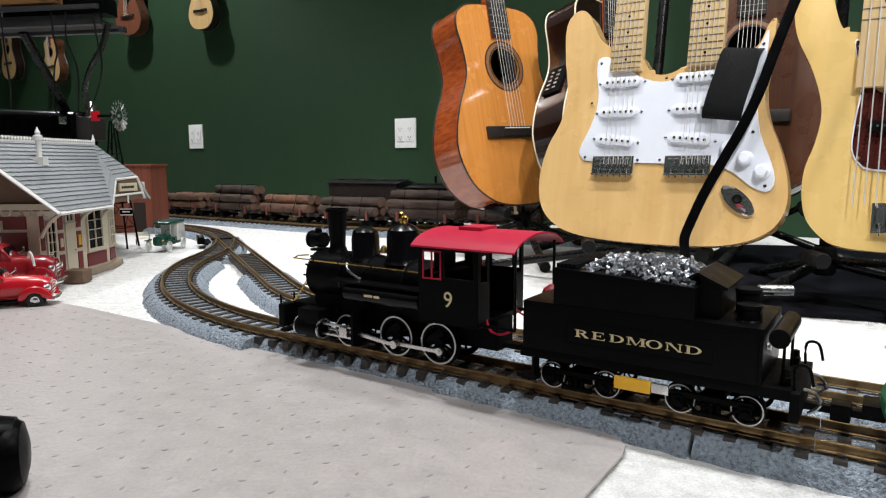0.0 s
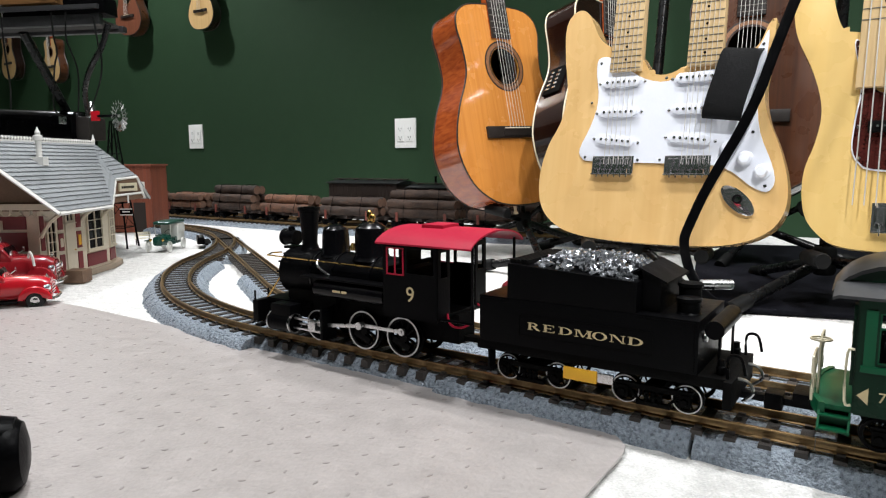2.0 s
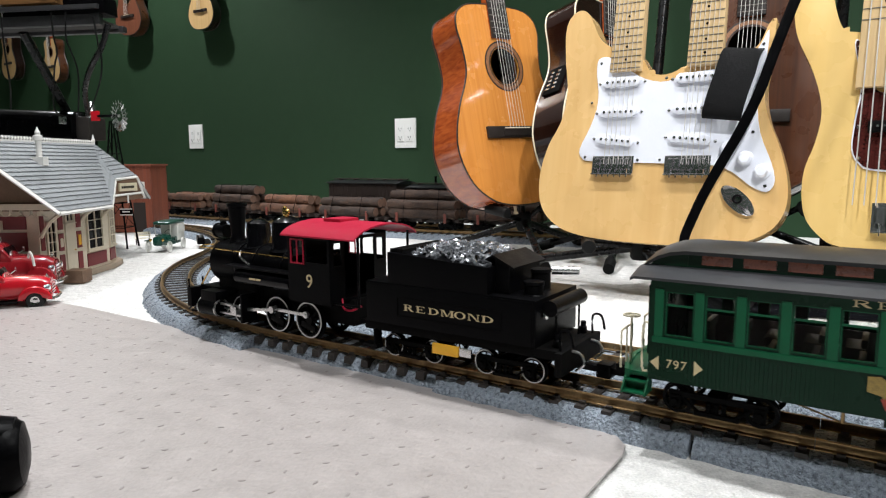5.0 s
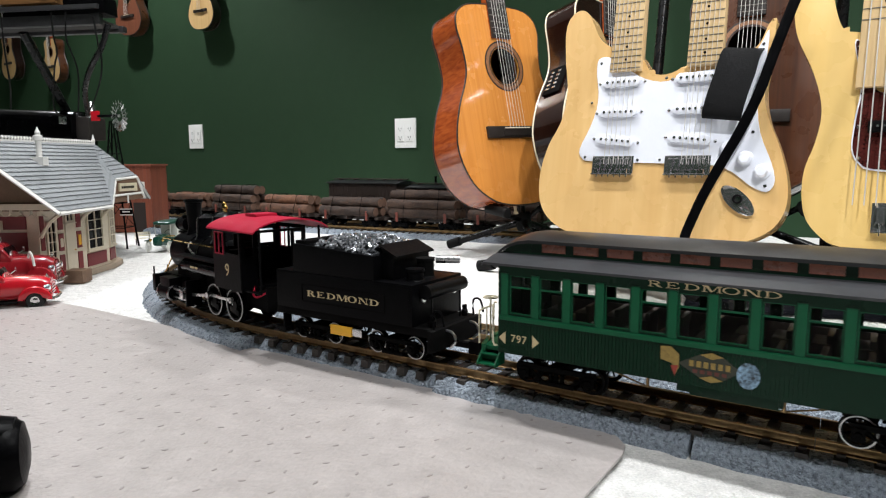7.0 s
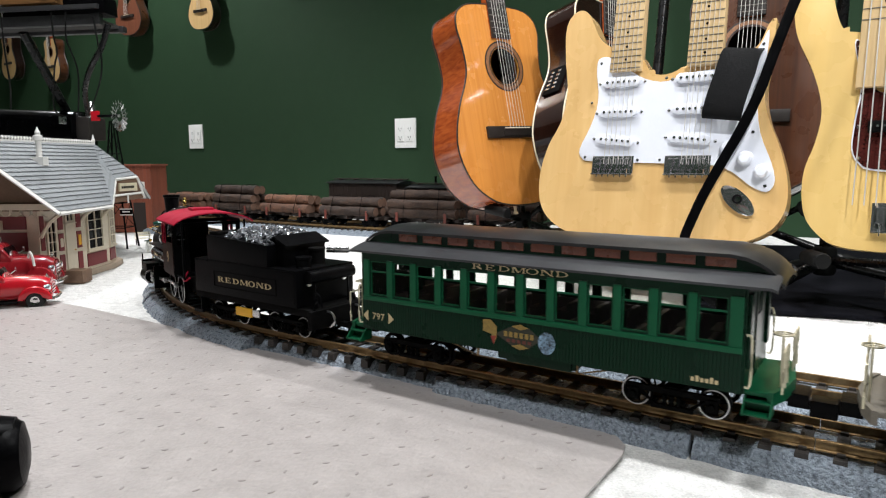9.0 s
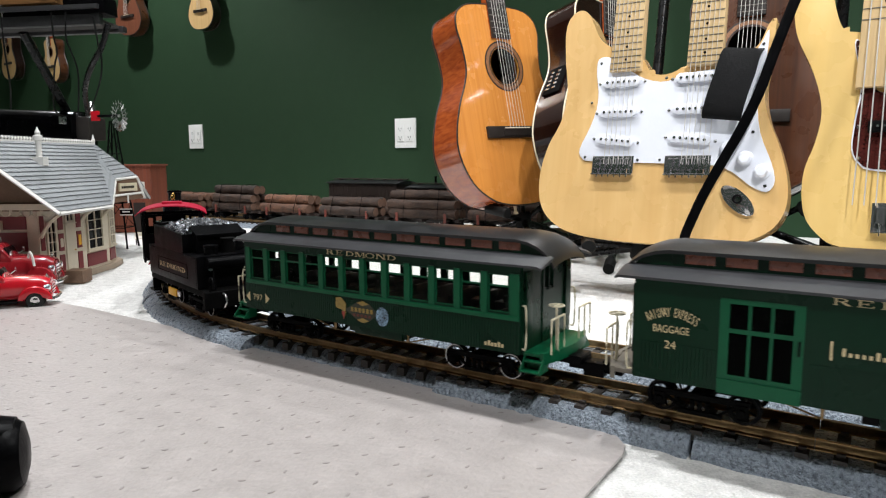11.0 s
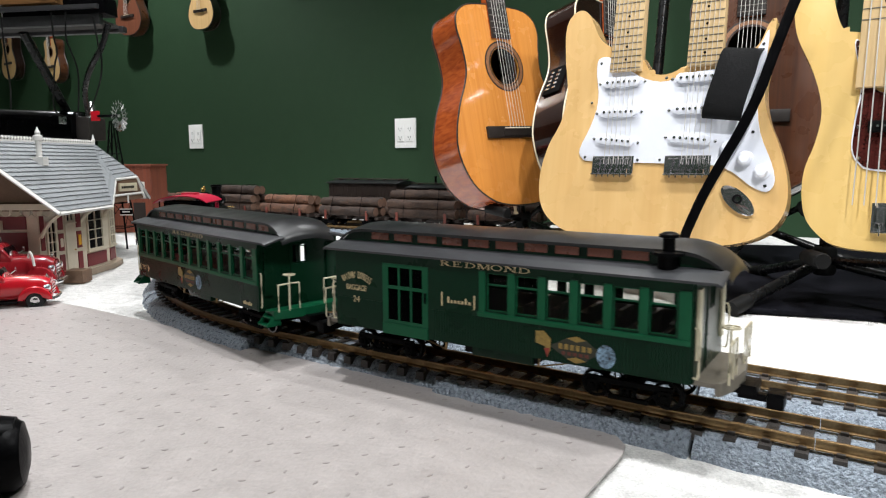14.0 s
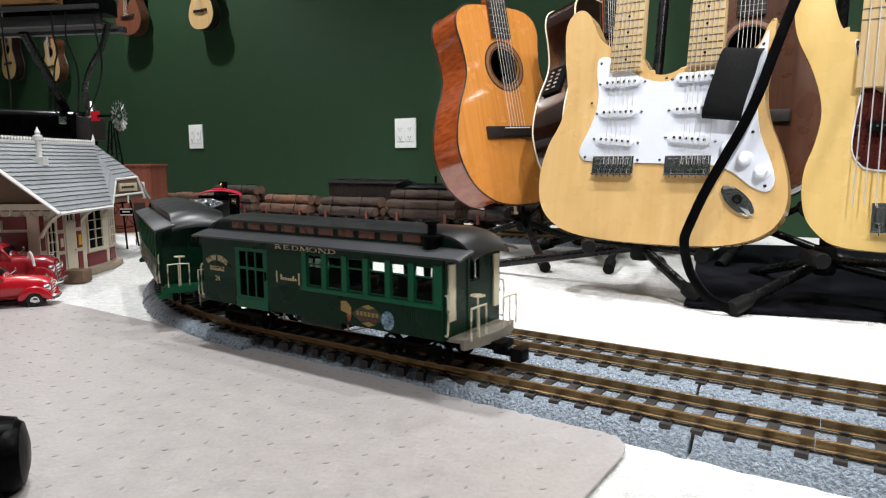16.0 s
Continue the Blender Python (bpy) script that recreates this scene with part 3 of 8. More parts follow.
def roof_arch(bm, x0, x1, half, z_edge, z_mid, thick, n=14, drop=0.0):
    """An arched sheet along x; drop lowers and narrows its two ends."""
    xs = [x0, x0 + (x1 - x0) * 0.04, x1 - (x1 - x0) * 0.04, x1]
    rings = []
    for i, x in enumerate(xs):
        dz = drop if i in (0, 3) else 0
        top = [(half * math.sin(a), z_edge + (z_mid - z_edge) * (math.cos(a) - math.cos(1.25)) / (1 - math.cos(1.25)) - dz) for a in [(-1.25 + 2.5 * k / n) for k in range(n + 1)]]
        sc = half / (half * math.sin(1.25))
        rings.append([bm.verts.new((x, y * sc, z)) for y, z in top] + [bm.verts.new((x, y * sc, z - thick)) for y, z in top[::-1]])
    k = len(rings[0])
    for A, C in zip(rings, rings[1:]):
        for j in range(k):
            bm.faces.new((A[j], A[(j + 1) % k], C[(j + 1) % k], C[j]))
    bm.faces.new(rings[0][::-1])
    bm.faces.new(rings[-1])
    return bm


def locomotive():
    t = thing("steam_locomotive", "black model steam locomotive with a crimson cab roof and gold numeral", "locomotive")
    K = SPIN["loco"]
    ZB, RB = 0.107, 0.0285
    along = Matrix.Rotation(radians(-90), 4, "Y")
    bm = B()
    lathe(bm, [(0, -0.053), (0.018, -0.053), (0.0235, -0.055), (0.0275, -0.057), (0.030, -0.059), (0.030, -0.11), (RB, -0.111), (RB, -0.246), (0, -0.246)], Matrix.Translation((0, 0, ZB)) @ Matrix.Rotation(radians(90), 4, "Y"), 32)
    part("boiler", bm, M_BLACK, t)
    bm = B()
    for u in (0.112, 0.148, 0.205, 0.238):
        lathe(bm, [(RB, -0.0015), (RB + 0.001, -0.0015), (RB + 0.001, 0.0015), (RB, 0.0015)], Matrix.Translation((-u, 0, ZB)) @ Matrix.Rotation(radians(90), 4, "Y"), 32)
    part("boiler_band", bm, M_BLACKGLOSS, t)
    bm = B()
    lathe(bm, [(0.0, 0.030), (0.006, 0.029), (0.019, 0.026), (0.022, 0.024), (0.022, 0.022)], Matrix.Translation((-0.077, 0, ZB)) @ Matrix.Rotation(radians(90), 4, "Y"), 24)
    for k in range(12):
        a = k * math.pi / 6
        rod(bm, (-0.054, 0.025 * math.cos(a), ZB + 0.025 * math.sin(a)), (-0.0505, 0.025 * math.cos(a), ZB + 0.025 * math.sin(a)), 0.0013, seg=6)
    part("smokebox_door", bm, M_BLACK, t)
    bm = B()
    lathe(bm, [(0.015, 0.131), (0.0115, 0.137), (0.0095, 0.143), (0.0098, 0.150), (0.0125, 0.184), (0.0143, 0.1845), (0.0143, 0.1885), (0.0115, 0.1885), (0.0105, 0.16)], Matrix.Translation((-0.0852, 0, 0)), 24)
    part("smokestack", bm, M_BLACK, t)
    bm = B()
    lathe(bm, [(0.020, 0.130), (0.0170, 0.135), (0.0165, 0.155), (0.0150, 0.163), (0.010, 0.1665), (0.007, 0.168), (0, 0.1685)], Matrix.Translation((-0.130, 0, 0)), 24)
    part("sand_dome", bm, M_BLACKGLOSS, t)
    bm = B()
    lathe(bm, [(0.024, 0.130), (0.0200, 0.136), (0.0198, 0.160), (0.0182, 0.168), (0.012, 0.173), (0.006, 0.175), (0, 0.1755)], Matrix.Translation((-0.1875, 0, 0)), 24)
    part("steam_dome", bm, M_BLACKGLOSS, t)
    for dx, dy, hh in ((0.003, 0, 0.189), (-0.004, 0.002, 0.185)):
        bm = B()
        lathe(bm, [(0.0022, 0.174), (0.0022, 0.178), (0.0032, 0.179), (0.0032, hh - 0.003), (0.002, hh - 0.001), (0, hh)], Matrix.Translation((-0.1875 + dx, dy, 0)), 12)
        part("whistle", bm, M_BRASS, t, "polished brass whistle")
    bm = B()
    box(bm, -0.064, -0.047, -0.009, 0.009, 0.135, 0.138)
    lathe(bm, [(0, -0.010), (0.0095, -0.010), (0.0095, 0.009), (0.011, 0.010), (0.011, 0.012), (0.008, 0.010), (0, 0.009)], Matrix.Translation((-0.053, 0, 0.1485)) @ Matrix.Rotation(radians(90), 4, "Y"), 20)
    lathe(bm, [(0.005, 0), (0.004, 0.004), (0.005, 0.0045), (0, 0.006)], Matrix.Translation((-0.053, 0, 0.1575)), 12)
    part("headlight", bm, M_BLACK, t)
    bm = B()
    lathe(bm, [(0.0085, 0), (0.006, 0.0006), (0, 0.001)], Matrix.Translation((-0.0415, 0, 0.1485)) @ Matrix.Rotation(radians(90), 4, "Y"), 16)
    part("headlight_lens", bm, M_STEEL, t)
    # bell
    bm = B()
    lathe(bm, [(0.006, 0), (0.0055, 0.001), (0.004, 0.005), (0.0025, 0.008), (0, 0.009)], Matrix.Translation((-0.158, 0.0, 0.139)), 14)
    part("bell", bm, M_BRASS, t, "small brass bell")
    # handrails
    for s in (1, -1):
        bm = B()
        tube(bm, [(-0.040, s * 0.0315, 0.128), (-0.10, s * 0.0315, 0.1275), (-0.246, s * 0.0315, 0.1265)], 0.0009, 6)
        tube(bm, [(-0.041, s * 0.0315, 0.128), (-0.041, s * 0.024, 0.130), (-0.053, s * 0.018, 0.131)], 0.0009, 6)
        part("handrail", bm, M_BRASS, t, "thin brass handrail")
        for u in (0.075, 0.115, 0.165, 0.215):
            bm = B()
            rod(bm, (-u, s * 0.024, 0.1245), (-u, s * 0.033, 0.128), 0.0012, seg=6)
            part("stanchion", bm, M_BLACK, t)
        # running board with a tool box and an air tank
        bm = B()
        box(bm, -0.246, -0.112, s * 0.034 - 0.012, s * 0.034 + 0.012, 0.1085, 0.1105, bevel=0.0006)
        part("running_board", bm, M_BLACK, t)
        bm = B()
        rod(bm, (-0.240, s * 0.038, 0.0965), (-0.135, s * 0.038, 0.0965), 0.0098, seg=20)
        part("air_tank", bm, M_BLACKGLOSS, t)
        bm = B()
        for k, w in enumerate((0.008, 0.012)):
            box(bm, -0.189 + k * 0.010, -0.189 + k * 0.010 + w, min(s * 0.0466, s * 0.0480), max(s * 0.0466, s * 0.0480), 0.0960, 0.0985)
        part("name_plate", bm, M_GOLD, t)
        # injector pipe
        bm = B()
        tube(bm, spline([(-0.122, s * 0.024, 0.1265), (-0.128, s * 0.031, 0.121), (-0.141, s * 0.033, 0.115), (-0.149, s * 0.033, 0.1115)], 5), 0.0016, 6)
        part("pipe", bm, M_STEEL if s == 1 else M_BLACK, t)
        # cylinder and guides
        bm = B()
        rod(bm, (-0.062, s * 0.0425, 0.049), (-0.097, s * 0.0425, 0.049), 0.0118, seg=24)
        box(bm, -0.098, -0.064, s * 0.040 - 0.010, s * 0.040 + 0.010, 0.056, 0.072, bevel=0.001)
        part("cylinder", bm, M_BLACK, t)
        for u in (0.061, 0.098):
            bm = B()
            lathe(bm, [(0.0102, -0.001), (0.0124, -0.001), (0.0124, 0.001), (0.0102, 0.001), (0.0102, -0.001)], Matrix.Translation((-u, s * 0.0425, 0.049)) @ Matrix.Rotation(radians(90), 4, "Y"), 28)
            part("cylinder_ring", bm, M_STEEL, t, "bright cylinder ring")
        bm = B()
        for z in (0.043, 0.055):
            box(bm, -0.147, -0.098, s * 0.043 - 0.002, s * 0.043 + 0.002, z, z + 0.0022)
        part("guide_bar", bm, M_STEEL, t)
        bm = B()
        box(bm, -0.150, -0.146, s * 0.036 - 0.012, s * 0.036 + 0.012, 0.036, 0.074, bevel=0.0008)
        part("guide_yoke", bm, M_BLACK, t)
    # frame, saddle and pilot
    bm = B()
    box(bm, -0.320, -0.060, -0.016, 0.016, 0.050, 0.082)
    box(bm, -0.15, -0.07, -0.024, 0.024, 0.062, 0.088, bevel=0.002)
    box(bm, -0.246, -0.165, -0.022, 0.022, 0.070, 0.100)
    part("frame", bm, M_BLACKDULL, t)
    bm = B()
    box(bm, -0.112, -0.036, -0.030, 0.030, 0.068, 0.073, bevel=0.001)
    box(bm, -0.036, -0.026, -0.046, 0.046, 0.044, 0.071, bevel=0.001)
    for y in (-0.044, -0.022, 0.022, 0.044):
        rod(bm, (-0.029, y, 0.071), (-0.029, y, 0.083), 0.0012, seg=6)
    part("pilot_beam", bm, M_BLACK, t)
    bm = B()
    for k in range(9):
        y = -0.036 + k * 0.009
        rod(bm, (-0.028, y, 0.047), (-0.012 + abs(y) * 0.25, y * 0.8, 0.034), 0.0013, seg=6)
    box(bm, -0.024, -0.012, -0.032, 0.032, 0.032, 0.035, bevel=0.0008)
    part("pilot", bm, M_BLACK, t)
    for s in (1, -1):
        bm = B()
        tube(bm, [(-0.034, s * 0.028, 0.072), (-0.058, s * 0.024, 0.104)], 0.0011, 6)
        part("brace_rod", bm, M_BRASS, t)
    coupler(t, 0.022, 1)
    # cab
    bm = B()
    C0, C1, HW = 0.244, 0.3145, 0.0486
    for s in (1, -1):
        wall_between(bm, -C1, -C0, 0.082, 0.160, s * HW - 0.001, s * HW + 0.001, [(-0.272, -0.250, 0.1256, 0.1546), (-0.3105, -0.2755, 0.128, 0.155)])
    fr = Matrix.Translation((-C0, 0, 0)) @ Matrix.Rotation(radians(90), 4, "Z")
    wall_between(bm, -HW, HW, 0.082, 0.1575, -0.001, 0.001, [(-0.042, -0.020, 0.132, 0.152), (0.020, 0.042, 0.132, 0.152)], fr)
    rr = Matrix.Translation((-C1, 0, 0)) @ Matrix.Rotation(radians(90), 4, "Z")
    wall_between(bm, -HW, HW, 0.082, 0.1575, -0.001, 0.001, [(-0.026, 0.026, 0.085, 0.154), (-0.043, -0.031, 0.125, 0.152), (0.031, 0.043, 0.125, 0.152)], rr)
    box(bm, -C1, -C0, -HW, HW, 0.079, 0.083)
    part("cab", bm, M_BLACK, t)
    bm = B()
    box(bm, -0.262, -C0, -0.03, 0.03, 0.084, 0.128, bevel=0.003)
    lathe(bm, [(0.010, 0), (0.012, 0.003), (0.0, 0.004)], Matrix.Translation((-0.262, 0.0, 0.115)) @ Matrix.Rotation(radians(-90), 4, "Y"), 14)
    part("backhead", bm, M_BLACKDULL, t)
    for s in (1, -1):
        bm = B()
        wall_between(bm, -0.2726, -0.2495, 0.1252, 0.1550, s * (HW + 0.0014) - 0.0006, s * (HW + 0.0014) + 0.0006, [(-0.2711, -0.2618, 0.1268, 0.1535), (-0.2602, -0.2510, 0.1268, 0.1535)])
        part("window_frame", bm, M_RED, t, "crimson cab window frame")
        letters("9", 0.023, pose(-0.2807, s * (HW + 0.0014), 0.1050, 90, 0, 180 if s == 1 else 0), M_GOLD, t, "numeral", "gold number nine")
        bm = B()
        rod(bm, (-0.354, s * 0.044, 0.082), (-0.354, s * 0.044, 0.1625), 0.0016, seg=8)
        rod(bm, (-0.354, s * 0.044, 0.0825), (-0.312, s * 0.044, 0.0825), 0.0016, seg=8)
        part("roof_post", bm, M_BLACK, t)
    bm = B()
    roof_arch(bm, -0.359, -0.2385, 0.0555, 0.160, 0.1745, 0.0018)
    part("cab_roof", bm, M_RED, t, "crimson arched cab roof")
    bm = B()
    box(bm, -0.300, -0.272, -0.016, 0.016, 0.1728, 0.1775, bevel=0.001)
    part("roof_hatch", bm, M_RED, t)
    for s in (1, -1):
        bm = B()
        tube(bm, spline([(-0.3145, s * 0.030, 0.086), (-0.324, s * 0.038, 0.077), (-0.338, s * 0.040, 0.076), (-0.350, s * 0.036, 0.082)], 6), 0.0012, 8)
        part("hose", bm, M_RED, t, "red rubber hose")
    # drivers, pilot wheels and rods
    for u in (0.1958, 0.2533):
        wheelset(t, u, 0.0228, 0.0245, K, 12, True, 0.0083, "driving_wheel")
    wheelset(t, 0.1237, 0.0190, 0.0245, K, 8, True, 0.0, "pilot_wheel")
    for s in (1, -1):
        bm = B()
        box(bm, -0.0575 / 2 - 0.004, 0.0575 / 2 + 0.004, -0.0012, 0.0012, -0.0021, 0.0021, bevel=0.0006)
        for x in (-0.02875, 0.02875):
            rod(bm, (x, -0.002, 0), (x, 0.002, 0), 0.0042, seg=14)
            rod(bm, (x, -0.0035, 0), (x, 0.0035, 0), 0.0018, seg=8)
        o = part("side_rod", bm, M_STEEL, t, "bright steel coupling rod")
        K.append((o, 0.0228, Vector((-(0.1958 + 0.2533) / 2, s * 0.0335, RAIL_TOP + 0.0228)), "rod", s, 0.0083))
        bm = B()
        box(bm, -0.068, 0.0, -0.0012, 0.0012, -0.0022, 0.0022, bevel=0.0006)
        rod(bm, (-0.068, -0.002, 0), (-0.068, 0.002, 0), 0.0045, seg=14)
        o = part("main_rod", bm, M_STEEL, t, "bright steel connecting rod")
        K.append((o, 0.0228, Vector((-0.1958, s * 0.0385, RAIL_TOP + 0.0228)), "main", s, 0.0083))
        bm = B()
        box(bm, -0.006, 0.006, -0.0045, 0.0045, -0.006, 0.006, bevel=0.0012)
        rod(bm, (0.004, 0, 0), (0.026, 0, 0), 0.0013, seg=8)
        o = part("crosshead", bm, M_STEEL, t)
        K.append((o, 0.0228, Vector((-0.1958, s * 0.043, 0.0505)), "cross", s, 0.0083))
    return t


def coal_heap(parent, x0, x1, half, z0, z1):
    rng = random.Random(11)
    bm = B()
    for _ in range(520):
        x, y = rng.uniform(x0, x1), rng.uniform(-half, half)
        f = max(0, 1 - (2 * (x - (x0 + x1) / 2) / (x1 - x0)) ** 4) * max(0, 1 - (y / half) ** 4)
        z = z0 + (z1 - z0) * f * rng.uniform(0.75, 1.0)
        r = rng.uniform(0.0022, 0.0042)
        res = bmesh.ops.create_icosphere(bm, subdivisions=1, radius=r, matrix=Matrix.Translation((x, y, z)) @ Euler((rng.uniform(0, 3), rng.uniform(0, 3), 0)).to_matrix().to_4x4() @ Matrix.Diagonal((1.3, rng.uniform(0.6, 1), 0.8, 1)))
        for v in res["verts"]:
            v.co += Vector((rng.uniform(-1, 1), rng.uniform(-1, 1), rng.uniform(-1, 1))) * r * 0.28
    box(bm, x0, x1, -half, half, z0 - 0.01, z0)
    ob = finish("coal", bm, M_COAL, parent, "heap of glossy black coal", angle=5)
    tagged(ob, kind="stuff")


def tender():
    t = thing("coal_tender", "black model tender with gold railway lettering and a coal load", "tender")
    K = SPIN["tender"]
    HW, L = 0.0486, 0.207
    bm = B()
    box(bm, -L, 0, -HW, HW, 0.070, 0.1155, bevel=0.0012)
    part("water_tank", bm, M_BLACK, t)
    bm = B()
    box(bm, -0.155, -0.0306, -HW, HW, 0.1155, 0.146, bevel=0.001)
    for v in bm.verts:
        if v.co.z > 0.13:
            v.co.z += 0.0065 * (1 - (-0.0306 - v.co.x) / 0.1244) - 0.0035
    part("coal_bunker", bm, M_BLACK, t)
    bm = B()
    for k in range(5):
        box(bm, -0.050 + k * 0.004, -0.0478 + k * 0.004, -0.045, 0.045, 0.1487, 0.1525)
    part("slatted_cover", bm, M_BLACKDULL, t)
    coal_heap(t, -0.150, -0.047, 0.045, 0.1425, 0.157)
    bm = B()
    for x0, z0, x1, z1 in ((-0.143, 0.1475, -0.153, 0.1535), (-0.153, 0.1535, -0.177, 0.1425)):
        prism(bm, [(x0, z0), (x1, z1), (x1, z1 - 0.002), (x0, z0 - 0.002)], -0.036, 0.036, Matrix.Rotation(radians(90), 4, "X"))
    prism(bm, [(-0.1552, 0.1157), (-0.1552, 0.1500), (-0.171, 0.1430), (-0.171, 0.1157)], -0.034, 0.034, Matrix.Rotation(radians(90), 4, "X"))
    part("rear_hood", bm, M_BLACK, t)
    bm = B()
    for y in (-HW - 0.0004, HW + 0.0004):
        for k in range(22):
            rod(bm, (-0.155 - 0.0023 * k, y * 0.99, 0.1135), (-0.155 - 0.0023 * k, y * 1.012, 0.1135), 0.0006, seg=5)
        for k in range(14):
            rod(bm, (-0.001 - 0.0023 * k, y * 0.99, 0.1135), (-0.001 - 0.0023 * k, y * 1.012, 0.1135), 0.0006, seg=5)
        for k in range(16):
            rod(bm, (-L + 0.003, y * 0.99, 0.073 + 0.0026 * k), (-L + 0.003, y * 1.012, 0.073 + 0.0026 * k), 0.0006, seg=5)
    tagged(part("rivets", bm, M_BLACK, t), kind="stuff")
    for s in (1, -1):
        serif_word("REDMOND", 0.0070, 0.1085, pose(-0.107, s * (HW + 0.0006), 0.0912, 90, 0, 180 if s == 1 else 0), M_GOLD, t, "gold serif lettering")
        bm = B()
        for a in (-0.170, -0.044):
            box(bm, a - 0.0003, a + 0.0003, s * (HW + 0.0005) - 0.0003, s * (HW + 0.0005) + 0.0003, 0.081, 0.101)
        for z in (0.081, 0.101):
            box(bm, -0.170, -0.044, s * (HW + 0.0005) - 0.0003, s * (HW + 0.0005) + 0.0003, z - 0.0003, z + 0.0003)
        part("panel_line", bm, M_BLACKDULL, t)
    # water hatches, air tank, rear deck
    for x, y, r, h, mm, lab in ((-0.192, 0.022, 0.0095, 0.014, M_BLACK, "black water hatch"), (-0.186, -0.006, 0.0098, 0.022, M_BLACKDULL, "dark round filler")):
        bm = B()
        lathe(bm, [(r * 1.15, 0.115), (r, 0.117), (r, 0.115 + h - 0.004), (r * 1.1, 0.115 + h - 0.003), (r * 1.1, 0.115 + h), (0, 0.115 + h + 0.001)], Matrix.Translation((x, y, 0)), 18)
        part("hatch", bm, mm, t, lab)
    bm = B()
    rod(bm, (-0.192, -0.018, 0.134), (-0.216, -0.032, 0.134), 0.0045, seg=12)
    part("sound_unit", bm, M_STEEL, t, "silver cylinder on the tank top")
    bm = B()
    rod(bm, (-0.2165, -0.036, 0.107), (-0.2165, 0.038, 0.107), 0.0078, seg=20)
    part("rear_air_tank", bm, M_BLACK, t)
    for y in (-0.026, 0.030):
        bm = B()
        rod(bm, (-0.2195, y, 0.068), (-0.2195, y, 0.102), 0.0012, seg=8)
        part("strut", bm, M_BLACK, t)
    for y in (-0.03, 0.03):
        bm = B()
        rod(bm, (-L - 0.0005, y, 0.098), (-L - 0.003, y, 0.098), 0.0035, seg=10)
        part("marker_light", bm, M_STEEL, t)
    bm = B()
    box(bm, -0.228, 0.004, -0.046, 0.046, 0.0605, 0.0695, bevel=0.001)
    box(bm, -0.234, -0.227, -0.050, 0.050, 0.046, 0.0690, bevel=0.001)
    part("deck", bm, M_BLACKDULL, t)
    for y in (-0.040, 0.040):
        bm = B()
        tube(bm, spline([(-0.229, y, 0.068), (-0.229, y, 0.087), (-0.238, y, 0.088), (-0.242, y, 0.074)], 4), 0.0013, 6)
        part("grab_rail", bm, M_BLACK, t)
        bm = B()
        lathe(bm, [(0.004, 0.070), (0.004, 0.076), (0.003, 0.077), (0.003, 0.082), (0, 0.083)], Matrix.Translation((-0.222, y * 0.8, 0)), 10)
        part("lamp_bracket", bm, M_BLACK, t)
        bm = B()
        tube(bm, spline([(-0.232, y * 0.6, 0.066), (-0.242, y * 0.6, 0.064), (-0.246, y * 0.6, 0.055), (-0.238, y * 0.6, 0.047)], 4), 0.0014, 6)
        part("air_hose", bm, M_STEEL, t)
    for s in (1, -1):
        bm = B()
        box(bm, -0.014, 0.006, s * 0.043 - 0.006, s * 0.043 + 0.006, 0.040, 0.044)
        box(bm, -0.012, -0.010, s * 0.043 - 0.006, s * 0.043 + 0.006, 0.044, 0.062)
        part("front_step", bm, M_BLACK, t)
    truck(t, 0.0487, 0.0128, 0.0268, K)
    truck(t, 0.168, 0.0128, 0.0268, K)
    coupler(t, 0.233, -1)
    bm = B()
    box(bm, 0.0, 0.05, -0.006, 0.006, 0.052, 0.057)
    part("drawbar", bm, M_BLACKDULL, t)
    bm = B()
    box(bm, -0.122, -0.0905, 0.0478, 0.0512, 0.0475, 0.0585, bevel=0.0006)
    part("yellow_tab", bm, M_YELLOW, t, "strip of yellow tape")
    bm = B()
    box(bm, -0.137, -0.1225, 0.0472, 0.0500, 0.049, 0.0575, bevel=0.0006)
    part("foil_tab", bm, M_STEEL, t, "scrap of silver foil")
    # the small driver figure between cab and tender, one plain form
    bm = B()
    lathe(bm, [(0, 0), (0.007, 0), (0.008, 0.022), (0.0105, 0.034), (0.0095, 0.044), (0.005, 0.049), (0, 0.051)], Matrix.Translation((0.012, -0.020, 0.070)) @ Matrix.Rotation(radians(-14), 4, 'Y'), 14)
    part("driver_figure", bm, mat("figure_red", (0.22, 0.015, 0.022), 0.5), t, "small red plastic doll")
    return t


